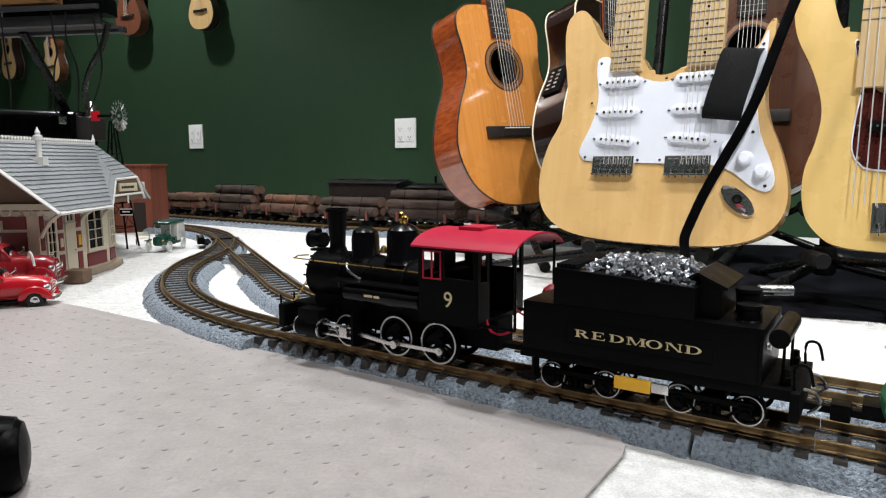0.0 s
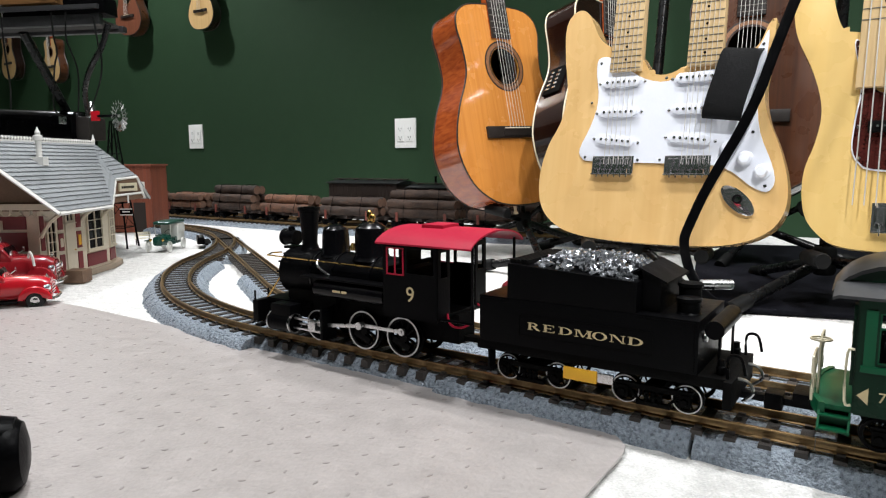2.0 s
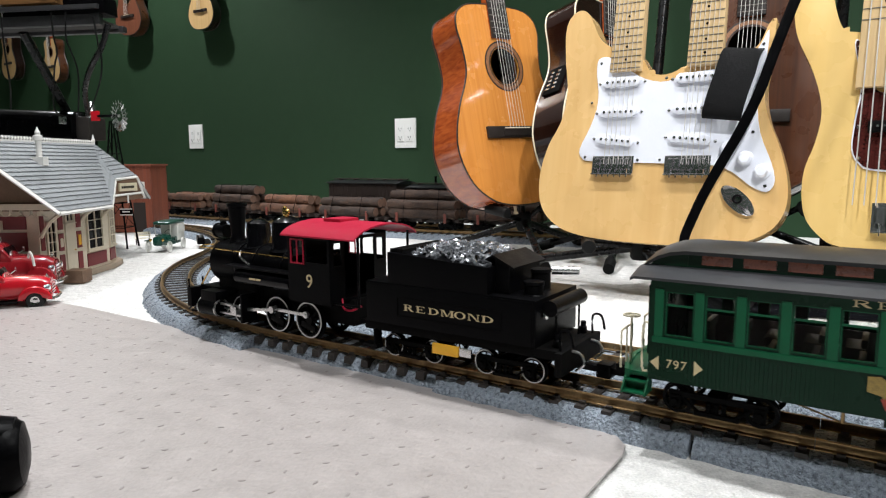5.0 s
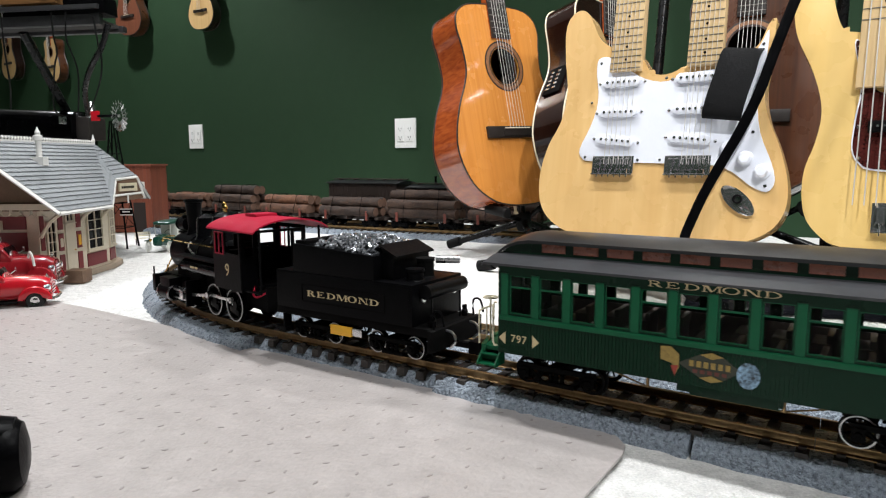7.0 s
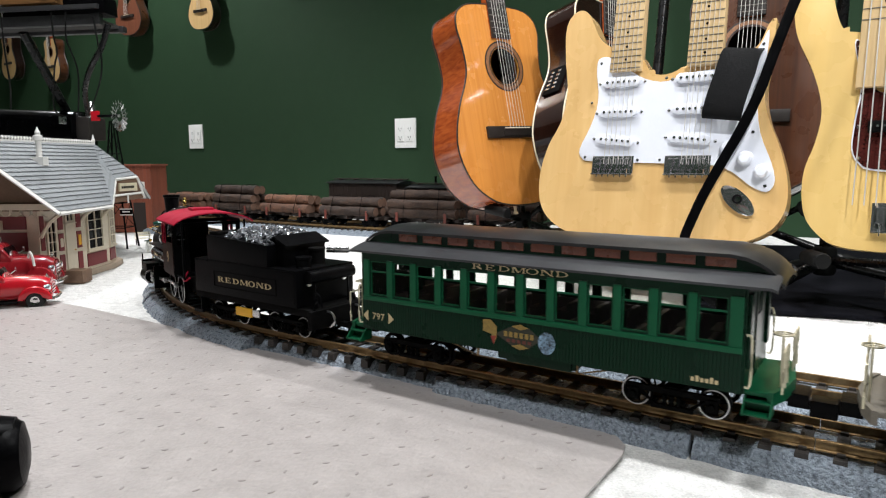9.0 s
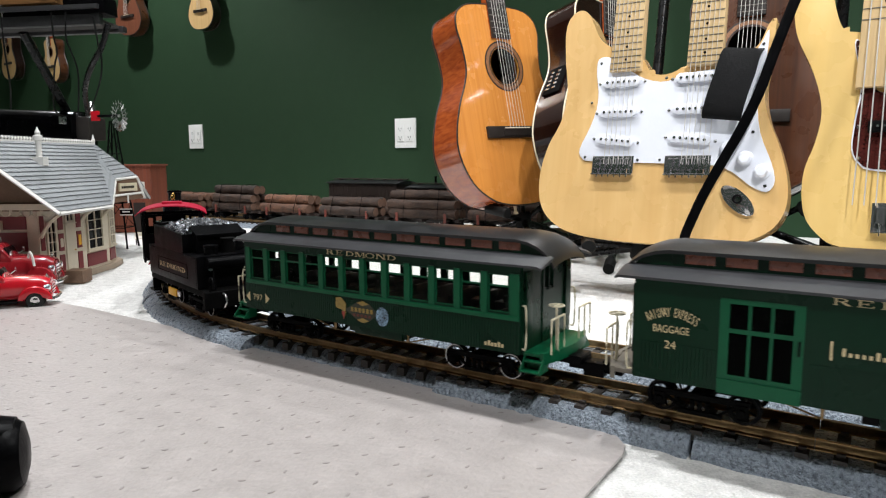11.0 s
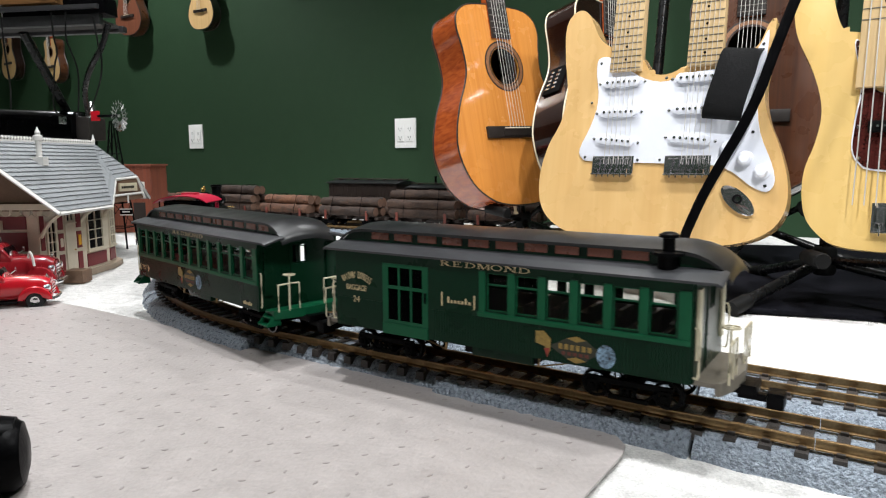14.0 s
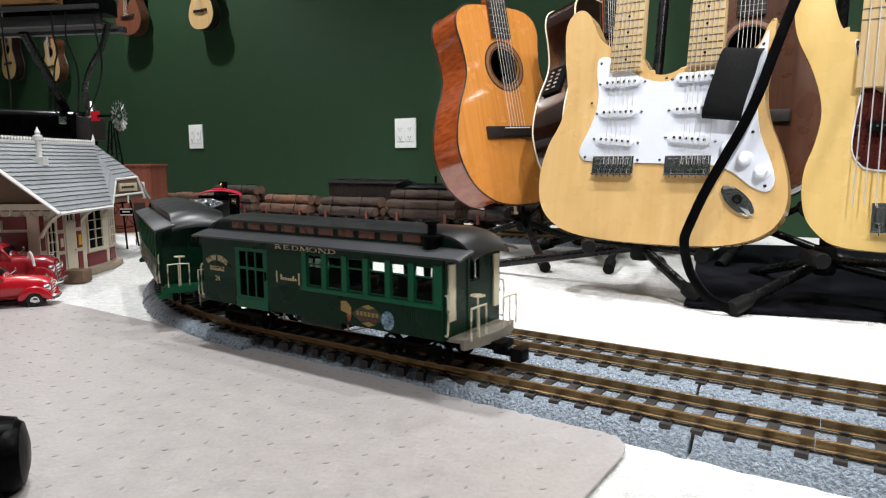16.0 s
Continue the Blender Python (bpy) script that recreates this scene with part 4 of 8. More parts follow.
def emblem(parent, u, z, s, HW):
    """A painted crest: a yellow flag, a lozenge with two scrolls and a blue globe, as thin shapes."""
    m_y = mat("crest_yellow", (0.27, 0.18, 0.04), 0.5, vary=0.4, scale=300)
    m_b = mat("crest_blue", (0.15, 0.24, 0.33), 0.5, vary=1.6, scale=70)
    m_k = mat("crest_brown", (0.022, 0.026, 0.013), 0.5)

    def flat(name, pts, m, d, lab=""):
        bm = B()
        prism(bm, pts, 0, 0.0004)
        o = part(name, bm, m, parent, lab)
        o.matrix_basis = pose(-u, s * (HW + d), z, 90, 0, 180 if s == 1 else 0)

    flat("crest_panel", [(-0.022, 0), (-0.004, 0.010), (0.012, 0.010), (0.026, 0), (0.012, -0.010), (-0.004, -0.010)], m_k, 0.0006)
    flat("crest_flag", [(-0.036, 0.012), (-0.028, 0.013), (-0.021, 0.007), (-0.021, -0.004), (-0.024, -0.010), (-0.027, -0.001), (-0.036, 0.001)], m_y, 0.0009)
    flat("crest_tip", [(-0.0275, -0.003), (-0.0215, -0.002), (-0.024, -0.011)], mat("crest_tip_red", (0.28, 0.03, 0.015), 0.5), 0.0012)
    flat("crest_globe", [(0.031 + 0.0085 * math.cos(a * math.pi / 10), 0.0105 * math.sin(a * math.pi / 10) - 0.002) for a in range(20)], m_b, 0.0009)
    for dz in (0.0095, -0.0095):
        flat("crest_scroll", [(-0.005, dz), (0.004, dz + 0.0028), (0.013, dz), (0.004, dz - 0.0028)], m_y, 0.0012)
    for k in range(6):
        flat("crest_bar", [(-0.013 + k * 0.0055, 0.004), (-0.0095 + k * 0.0055, 0.004), (-0.0095 + k * 0.0055, -0.001), (-0.013 + k * 0.0055, -0.001)], m_y, 0.0012)
    for k in range(5):
        flat("crest_bar", [(-0.010 + k * 0.0055, -0.003), (-0.0065 + k * 0.0055, -0.003), (-0.0065 + k * 0.0055, -0.006), (-0.010 + k * 0.0055, -0.006)], mat("crest_red", (0.11, 0.025, 0.015), 0.5), 0.0012)


def coach(kind):
    """A wooden-bodied clerestory car; kind is coach or baggage."""
    bag = kind == "baggage"
    if bag:
        t = thing("baggage_car", "dark green model baggage coach with gold lettering and stove pipe", "railway car", group="green passenger cars")
    else:
        t = thing("passenger_car", "dark green model passenger coach with a row of windows", "railway car", group="green passenger cars")
    K = SPIN[kind]
    L, HW, ZB, ZS, ZE = 0.385, 0.058, 0.064, 0.0992, 0.151
    W0, W1 = 0.1028, 0.1392
    if bag:
        win = [(0.1953 + i * 0.0311, 0.1953 + i * 0.0311 + 0.0222) for i in range(6)]
        doors = [(0.067, 0.126)]
    else:
        win = [(0.0121 + i * 0.0308, 0.0121 + i * 0.0308 + 0.0222) for i in range(12)]
        doors = []
    holes = [(-b, -a, W0, W1) for a, b in win]
    for s in (1, -1):
        bm = B()
        hs = holes + [(-b, -a, 0.070, 0.1385) for a, b in doors]
        wall_between(bm, -L, 0, ZB, ZE, min(s * HW, s * (HW - 0.003)), max(s * HW, s * (HW - 0.003)), hs)
        part("side_wall", bm, M_GREEN, t)
        # scored boards under the windows
        bm = B()
        x = 0.004
        while x < L - 0.003:
            if not any(a - 0.003 < x < b + 0.003 for a, b in doors):
                box(bm, -x - 0.0026, -x, s * (HW + 0.0003) - 0.0003, s * (HW + 0.0003) + 0.0003, ZB + 0.001, ZS - 0.003)
            x += 0.0031
        ob = part("siding", bm, M_GREEN, t)
        tagged(ob, kind="stuff")
        # belt rail, window posts and sashes in the lighter green
        if win:
            bm = B()
            box(bm, -L, -win[0][0] + 0.010, s * (HW + 0.0009) - 0.0009, s * (HW + 0.0009) + 0.0009, ZS - 0.003, ZS + 0.002, bevel=0.0005)
            part("belt_rail", bm, M_GREENL, t)
            posts = [(win[0][0] - 0.0085, win[0][0] - 0.0015)] + [(a[1] + 0.0008, b[0] - 0.0008) for a, b in zip(win, win[1:])] + [(win[-1][1] + 0.0015, L - 0.0005)]
            for a, b in posts:
                bm = B()
                box(bm, -b, -a, s * (HW + 0.0006) - 0.0006, s * (HW + 0.0006) + 0.0006, ZS + 0.002, W1 + 0.002)
                part("window_post", bm, M_GREENL, t, "lighter green window post")
            for a, b in win:
                bm = B()
                yy = s * (HW - 0.0012)
                wall_between(bm, -b, -a, W0, W1, yy - 0.0006, yy + 0.0006, [(-b + 0.0009, -a - 0.0009, W0 + 0.0010, 0.1274), (-b + 0.0009, -a - 0.0009, 0.1290, W1 - 0.0008)])
                w = part("window_sash", bm, M_GREENL, t)
                bm = B()
                box(bm, -b + 0.001, -a - 0.001, yy - 0.0003, yy + 0.0003, W0 + 0.001, W1 - 0.001)
                o = part("pane", bm, M_GLASS, w)
                o.visible_shadow = False
        for a, b in doors:
            bm = B()
            yy = s * (HW - 0.0006)
            hh = []
            for i in range(3):
                xa = -b + 0.006 + i * (b - a - 0.012) / 3 + 0.0012
                xb = xa + (b - a - 0.012) / 3 - 0.0024
                hh += [(xa, xb, 0.0785, 0.1120), (xa, xb, 0.1155, 0.1350)]
            wall_between(bm, -b, -a, 0.063, 0.1390, yy - 0.001, yy + 0.001, hh)
            box(bm, -b, -a, yy - 0.0016, yy + s * 0.0016 + 0.0004, 0.063, 0.0745)
            d = part("sliding_door", bm, M_GREENL, t, "lighter green sliding door with six panes")
            bm = B()
            box(bm, -b + 0.004, -a - 0.004, yy - 0.0004, yy + 0.0004, 0.076, 0.1365)
            part("pane", bm, M_DARKGLASS, d)
            bm = B()
            box(bm, -b + 0.002, -b + 0.0035, yy + s * 0.0022 - 0.001, yy + s * 0.0022 + 0.001, 0.101, 0.112, bevel=0.0004)
            part("door_handle", bm, M_BLACK, d)
        # lettering
        tm = lambda u, z: pose(-u, s * (HW + 0.0008), z, 90, 0, 180 if s == 1 else 0)
        mid = 0.19 if not bag else 0.191
        serif_word("REDMOND", 0.0052, 0.0985, tm(mid, 0.1450), M_GOLD, t, "gold serif lettering", 0.6)
        if bag:
            word = "RAILWAY EXPRESS"
            n = len(word)
            for i, ch in enumerate(word):
                if ch != " ":
                    f = (i - (n - 1) / 2) / ((n - 1) / 2)
                    letters(ch, 0.0098, pose(-0.0307 - f * 0.0192, s * (HW + 0.0008), 0.1222 - 0.0055 * f * f, 90, 0, 180 if s == 1 else 0) @ pose(0, 0, 0, 0, 0, -26 * f), M_GOLD, t, "letter").scale = (0.48, 1.1, 1)
            letters("BAGGAGE", 0.0088, tm(0.0302, 0.1080), M_GOLD, t, "lettering").scale = (0.72, 1.0, 1)
            letters("24", 0.0095, tm(0.0300, 0.0952), M_GOLD, t, "numeral")
            bm = B()
            for k in range(7):
                box(bm, -0.177 + k * 0.0041, -0.1748 + k * 0.0041, s * (HW + 0.0008) - 0.0002, s * (HW + 0.0008) + 0.0002, 0.1055, 0.1085 if k not in (1, 6) else 0.1115)
            for a in (0.1435, 0.1815):
                box(bm, -a - 0.0008, -a + 0.0008, s * (HW + 0.0008) - 0.0002, s * (HW + 0.0008) + 0.0002, 0.1015, 0.1155)
            part("gold_bars", bm, M_GOLD, t)
        else:
            letters("797", 0.0105, tm(0.0223, 0.0790), M_GOLD, t, "numeral", "gold car number", spacing=1.1)
            for u0, w in ((0.0058, -1), (0.0388, 1)):
                bm = B()
                prism(bm, [(w * 0.0045, 0), (-w * 0.0025, 0.0062), (-w * 0.0025, -0.0062)][::-w], -0.0002, 0.0002, pose(-u0, s * (HW + 0.0008), 0.0790, 90, 0, 180 if s == 1 else 0))
                part("gold_ornament", bm, M_GOLD, t)
            bm = B()
            for k in range(6):
                box(bm, -0.3685 + k * 0.0037, -0.3660 + k * 0.0037, s * (HW + 0.0009) - 0.0002, s * (HW + 0.0009) + 0.0002, 0.0688, 0.0722 + (0.0015 if k in (1, 4) else 0))
            part("gold_bars", bm, M_GOLD, t)
        emblem(t, 0.1895 if not bag else 0.2838, 0.0818 if not bag else 0.0785, s, HW)
        # truss rod and queen posts
        bm = B()
        tube(bm, [(-0.10, s * 0.046, 0.0635), (-0.140, s * 0.046, 0.0525), (-0.245, s * 0.046, 0.0525), (-0.285, s * 0.046, 0.0635)], 0.0008, 5)
        for u in (0.140, 0.245):
            rod(bm, (-u, s * 0.046, 0.052), (-u, s * 0.046, 0.064), 0.0014, seg=6)
        part("truss_rod", bm, M_BRASSRAIL, t)
        bm = B()
        box(bm, -0.242, -0.176, s * 0.047 - 0.006, s * 0.047 + 0.006, 0.0545, 0.0635, bevel=0.0008)
        part("battery_box", bm, M_GREEN, t)
    # ends with a door and two windows
    for u, w in ((0.0, 1), (L, -1)):
        bm = B()
        em = Matrix.Translation((-u, 0, 0)) @ Matrix.Rotation(radians(90), 4, "Z")
        wall_between(bm, -HW + 0.003, HW - 0.003, ZB, 0.1505, -0.0015, 0.0015, [(-0.010, -0.001, 0.120, 0.142), (0.001, 0.010, 0.120, 0.142)], em)
        part("end_wall", bm, M_GREEN, t)
        bm = B()
        wall_between(bm, -0.014, 0.014, ZB + 0.004, 0.146, -0.0026 if w < 0 else -0.0026, 0.0026, [(-0.010, -0.001, 0.118, 0.142), (0.001, 0.010, 0.118, 0.142)], em)
        part("end_door", bm, M_GREEN, t)
        for y in (-0.045, 0.045):
            bm = B()
            box(bm, -u + w * 0.0028 - 0.0012, -u + w * 0.0028 + 0.0012, y - 0.006, y + 0.006, 0.083, 0.142, bevel=0.0005)
            part("end_trim", bm, M_CREAM if bag and w < 0 else M_GREEN, t)
    # floor, seats, inside
    bm = B()
    box(bm, -L + 0.002, -0.002, -HW + 0.003, HW - 0.003, ZB, ZB + 0.004)
    box(bm, -L + 0.004, -0.004, -0.010, 0.010, 0.056, ZB)
    part("floor", bm, M_LINING, t)
    for s in (1, -1):
        bm = B()
        box(bm, -L + 0.004, -0.004, s * (HW - 0.0045) - 0.0005, s * (HW - 0.0045) + 0.0005, ZB + 0.0045, ZS + 0.001)
        part("lining", bm, M_LINING, t)
    for i in range(12 if not bag else 6):
        u = (0.024 if not bag else 0.205) + i * 0.0299
        bm = B()
        for y in (-0.034, 0.034):
            box(bm, -u - 0.006, -u + 0.008, y - 0.017, y + 0.017, ZB + 0.004, 0.094, bevel=0.001)
            box(bm, -u - 0.008, -u - 0.003, y - 0.017, y + 0.017, 0.094, 0.1015, bevel=0.0015)
        part("seat", bm, M_LINING, t, "brown double seats")
    bm = B()
    box(bm, -L + 0.002, -0.002, -HW + 0.0035, HW - 0.0035, 0.1495, 0.1507)
    part("headlining", bm, M_SEAT, t)
    # roofs
    bm = B()
    R0, R1 = 0.0175, -L - 0.022
    for s in (1, -1):
        prof = [(HW + 0.0045, 0.1482), (HW + 0.0045, 0.1504), (0.052, 0.1533), (0.042, 0.1558), (0.033, 0.1572), (0.033, 0.1547), (0.045, 0.1525)]
        rings = []
        for x, dz, k in ((R0, -0.002, 0.97), (R0 - 0.004, 0, 1), (R1 + 0.004, 0, 1), (R1, -0.002, 0.97)):
            rings.append([bm.verts.new((x, s * y * (k if y > 0.04 else 1), z + dz)) for y, z in prof])
        for A, C in zip(rings, rings[1:]):
            for j in range(len(prof)):
                bm.faces.new((A[j], A[(j + 1) % len(prof)], C[(j + 1) % len(prof)], C[j]))
        bm.faces.new(rings[0][::-1])
        bm.faces.new(rings[-1])
    part("lower_roof", bm, M_ROOFEDGE, t, "grey lower roof")
    # clerestory: sides, top that curves down over both ends
    bm = B()
    for s in (1, -1):
        box(bm, -L + 0.012, -0.012, s * 0.0325 - 0.0015, s * 0.0325 + 0.0015, 0.1545, 0.1700)
    for x in (-0.011, -L + 0.011):
        box(bm, x - 0.002, x + 0.002, -0.033, 0.033, 0.150, 0.170)
    part("clerestory_wall", bm, M_GREEN, t)
    for s in (1, -1):
        for i in range(10 if bag else 11):
            u = 0.0335 + i * 0.0316
            bm = B()
            box(bm, -u - 0.0234, -u, s * 0.0343 - 0.0005, s * 0.0343 + 0.0005, 0.1597, 0.1678, bevel=0.0003)
            part("clerestory_pane", bm, M_CLER, t, "amber clerestory pane")
    bm = B()
    xs = [R0 + 0.002, R0 - 0.002, R0 - 0.008, R0 - 0.016, R0 - 0.026, R0 - 0.038]
    zs = [-0.0225, -0.0165, -0.0105, -0.0055, -0.0018, 0.0]
    stations = [(x, z) for x, z in zip(xs, zs)] + [(R1 + (R0 - x), z) for x, z in zip(xs[::-1], zs[::-1])]
    rings = []
    for x, dz in stations:
        top = [(0.0375 * k / 6, 0.1765 - 0.0058 * (k / 6) ** 2 + dz) for k in range(-6, 7)]
        rings.append([bm.verts.new((x, y, z)) for y, z in top] + [bm.verts.new((x, y, z - 0.003)) for y, z in top[::-1]])
    for A, C in zip(rings, rings[1:]):
        k = len(A)
        for j in range(k):
            bm.faces.new((A[j], A[(j + 1) % k], C[(j + 1) % k], C[j]))
    bm.faces.new(rings[0][::-1])
    bm.faces.new(rings[-1])
    part("upper_roof", bm, M_ROOF, t, "dark grey clerestory roof")
    for u, w in ((R0 - 0.0, -1), (R1, 1)):
        for s in (1, -1):
            bm = B()
            prism(bm, [(w * 0.004, 0.1530), (w * 0.012, 0.1600), (w * 0.024, 0.1680), (w * 0.040, 0.1708), (w * 0.040, 0.1540)], -0.001, 0.001, Matrix.Translation((u, s * 0.0335, 0)) @ Matrix.Rotation(radians(90), 4, "X"))
            part("clerestory_cheek", bm, M_GREEN, t)
    if bag:
        bm = B()
        lathe(bm, [(0.011, 0.150), (0.011, 0.1535), (0.0085, 0.154), (0.0085, 0.166), (0.013, 0.1665), (0.013, 0.169), (0.005, 0.170), (0.005, 0.181), (0.0085, 0.1815), (0.0085, 0.184), (0.004, 0.186), (0, 0.1862)], Matrix.Translation((-0.3590, 0.038, 0)), 18)
        part("stove_pipe", bm, M_BLACK, t, "black stove pipe")
    # platforms, steps, railings, brake wheel
    for u, w in ((0.0, 1), (L, -1)):
        pm = (M_PLATFORM if bag else M_GREENL)
        bm = B()
        bow = [(0.0, -0.050), (0.021, -0.050), (0.027, -0.032), (0.031, 0.0), (0.027, 0.032), (0.021, 0.050), (0.0, 0.050)]
        prism(bm, [(-u + w * x, y) for x, y in bow], 0.0620, 0.0660, bevel=0.0006)
        prism(bm, [(-u + w * (x + 0.0012), y * 1.03) for x, y in bow[1:6]] + [(-u + w * (x - 0.003), y * 1.03) for x, y in bow[5:0:-1]], 0.0565, 0.0672)
        part("platform", bm, pm, t)
        for s in (1, -1):
            if not bag:
                x0, x1 = sorted((-u + w * 0.002, -u + w * 0.0215))
                for k in range(2):
                    bm = B()
                    box(bm, x0, x1, s * (0.049 + 0.006 * k) - 0.006, s * (0.049 + 0.006 * k) + 0.006, 0.0575 - 0.0085 * k, 0.0590 - 0.0085 * k, bevel=0.0004)
                    st = part("step", bm, M_GREENL, t)
                    bm = B()
                    box(bm, x0, x1, s * (0.043 + 0.006 * k) - 0.0006, s * (0.043 + 0.006 * k) + 0.0006, 0.0492 if k else 0.0575, 0.0574 if k else 0.0620)
                    part("riser", bm, M_GREENL, st)
                for x in (x0, x1):
                    bm = B()
                    prism(bm, [(s * 0.042, 0.062), (s * 0.051, 0.062), (s * 0.0615, 0.051), (s * 0.0615, 0.0485), (s * 0.042, 0.0485)], x - 0.0007, x + 0.0007, Matrix(((0, 0, 1, 0), (1, 0, 0, 0), (0, 1, 0, 0), (0, 0, 0, 1))))
                    part("step_side", bm, M_GREENL, t)
            bm = B()
            x0, x1 = -u + w * 0.0275, -u + w * 0.0275
            pts = spline([(x0, s * 0.018, 0.066), (x0, s * 0.018, 0.096), (x0, s * 0.021, 0.099), (x0, s * 0.044, 0.099), (x0, s * 0.047, 0.096), (x0, s * 0.047, 0.066)], 3)
            tube(bm, pts, 0.0010, 6)
            rod(bm, (x0, s * 0.0325, 0.066), (x0, s * 0.0325, 0.099), 0.0009, seg=6)
            part("railing", bm, M_CREAM, t, "thin cream railing")
            bm = B()
            tube(bm, spline([(-u + w * 0.002, s * 0.056, 0.070), (-u + w * 0.006, s * 0.057, 0.073), (-u + w * 0.006, s * 0.057, 0.108), (-u + w * 0.002, s * 0.056, 0.111)], 3), 0.0010, 6)
            part("grab_iron", bm, M_CREAM, t)
        bm = B()
        rod(bm, (-u + w * 0.0245, 0.030, 0.065), (-u + w * 0.0245, 0.030, 0.1095), 0.0011, seg=6)
        lathe(bm, [(0.0066, 0.1090), (0.0078, 0.1090), (0.0078, 0.1102), (0.0066, 0.1102), (0.0066, 0.1090)], Matrix.Translation((-u + w * 0.0245, 0.030, 0)), 16)
        for k in range(4):
            a = k * math.pi / 2
            rod(bm, (-u + w * 0.0245, 0.030, 0.1096), (-u + w * 0.0245 + 0.0068 * math.cos(a), 0.030 + 0.0068 * math.sin(a), 0.1096), 0.0007, seg=5)
        part("brake_wheel", bm, M_CREAM, t, "cream brake wheel on a post")
        bm = B()
        box(bm, min(-u + w * 0.01, -u + w * 0.043), max(-u + w * 0.01, -u + w * 0.043), -0.014, 0.014, 0.050, 0.058, bevel=0.001)
        part("buffer_beam", bm, M_BLACK, t)
        coupler(t, u - w * 0.031, w)
    bm = B()
    box(bm, -0.245, -0.165, 0.030, 0.050, 0.0555, 0.0635, bevel=0.001)
    part("battery_box", bm, M_GREEN if not bag else M_BLACK, t)
    truck(t, 0.050, 0.0128, 0.033, K, rim=False)
    truck(t, 0.327, 0.0128, 0.033, K, rim=not bag)
    return t


LOCO, TENDER, COACH, BAGGAGE = locomotive(), tender(), coach("coach"), coach("baggage")
# offset of each front from the tender's front, and its two guiding points behind the front
CONSIST = ((LOCO, "loco", 0.3651, 0.10, 0.27), (TENDER, "tender", 0.0, 0.049, 0.168), (COACH, "coach", -0.3163, 0.050, 0.327), (BAGGAGE, "baggage", -0.809, 0.050, 0.327))

# distance of the tender's front along the main line, by seconds
RUN = ((0.0, -0.3658), (0.5, -0.3583), (1.0, -0.3470), (1.5, -0.3330), (2.0, -0.3180), (2.5, -0.3005), (3.0, -0.2800), (3.5, -0.2575), (4.0, -0.2320), (6.5, -0.0655), (7.0, -0.0280), (7.5, 0.0125),
       (8.0, 0.0550), (8.5, 0.0978), (9.0, 0.1415), (11.5, 0.3865), (12.0, 0.4405), (12.5, 0.4950), (13.0, 0.5520), (13.5, 0.6120), (14.0, 0.6725), (14.5, 0.7327), (15.0, 0.7930), (15.5, 0.8532), (16.0, 0.9133))


def travelled(t):
    """Smooth distance at t, by a cubic through the table."""
    T = [r[0] for r in RUN]
    i = max(0, min(len(T) - 2, next((k for k in range(len(T) - 1) if t < T[k + 1]), len(T) - 2)))

    def slope(k):
        def rate(j):
            return (RUN[j + 1][1] - RUN[j][1]) / (T[j + 1] - T[j])

        if k == 0 or k == len(T) - 1:
            return rate(min(k, len(T) - 2))
        h0, h1 = T[k] - T[k - 1], T[k + 1] - T[k]
        return (h1 * rate(k - 1) + h0 * rate(k)) / (h0 + h1)

    h = T[i + 1] - T[i]
    x = (t - T[i]) / h
    p0, p1, m0, m1 = RUN[i][1], RUN[i + 1][1], slope(i) * h, slope(i + 1) * h
    return (2 * x ** 3 - 3 * x * x + 1) * p0 + (x ** 3 - 2 * x * x + x) * m0 + (3 * x * x - 2 * x ** 3) * p1 + (x ** 3 - x * x) * m1


def car_pose(s, a, b):
    """Pose of a car whose front is at s, its guiding points a and b behind it on the line."""
    A, C = main_line(s - a)[0], main_line(s - b)[0]
    d = (A - C).normalized()
    F = A + d * a
    return Matrix.Translation((F.x, F.y, 0)) @ Matrix.Rotation(math.atan2(d.y, d.x), 4, "Z")


def motions():
    steps = [i / 10 for i in range(161)]
    for ob, key, off, a, b in CONSIST:
        walk(ob, [(t, car_pose(travelled(t) + off, a, b)) for t in steps])
        for item in SPIN[key]:
            o, r, home = item[:3]
            rows = []
            for t in steps:
                turn = (travelled(t) - RUN[0][1]) / r + 2.25
                if len(item) == 3:
                    rows.append((t, Matrix.Translation(home) @ Matrix.Rotation(turn, 4, "Y")))
                else:
                    kind, s, c = item[3:]
                    ang = turn if s == 1 else turn - math.pi / 2
                    pin = Vector((c * math.cos(ang), 0, -c * math.sin(ang)))
                    if kind == "rod":
                        rows.append((t, Matrix.Translation(home + pin)))
                    elif kind == "main":
                        # the rod's eye is on the pin, its far end slides in the guides
                        reach = 0.068
                        tilt = math.asin(max(-1, min(1, (home.z + pin.z - 0.0505) / reach)))
                        rows.append((t, Matrix.Translation(home + pin) @ Matrix.Rotation(tilt, 4, "Y") @ Matrix.Translation((reach, 0, 0))))
                    else:
                        reach = 0.068
                        rise = RAIL_TOP + 0.0228 + pin.z - 0.0505
                        rows.append((t, Matrix.Translation(home + Vector((pin.x + math.sqrt(reach ** 2 - rise ** 2), 0, 0)))))
            walk(o, rows)


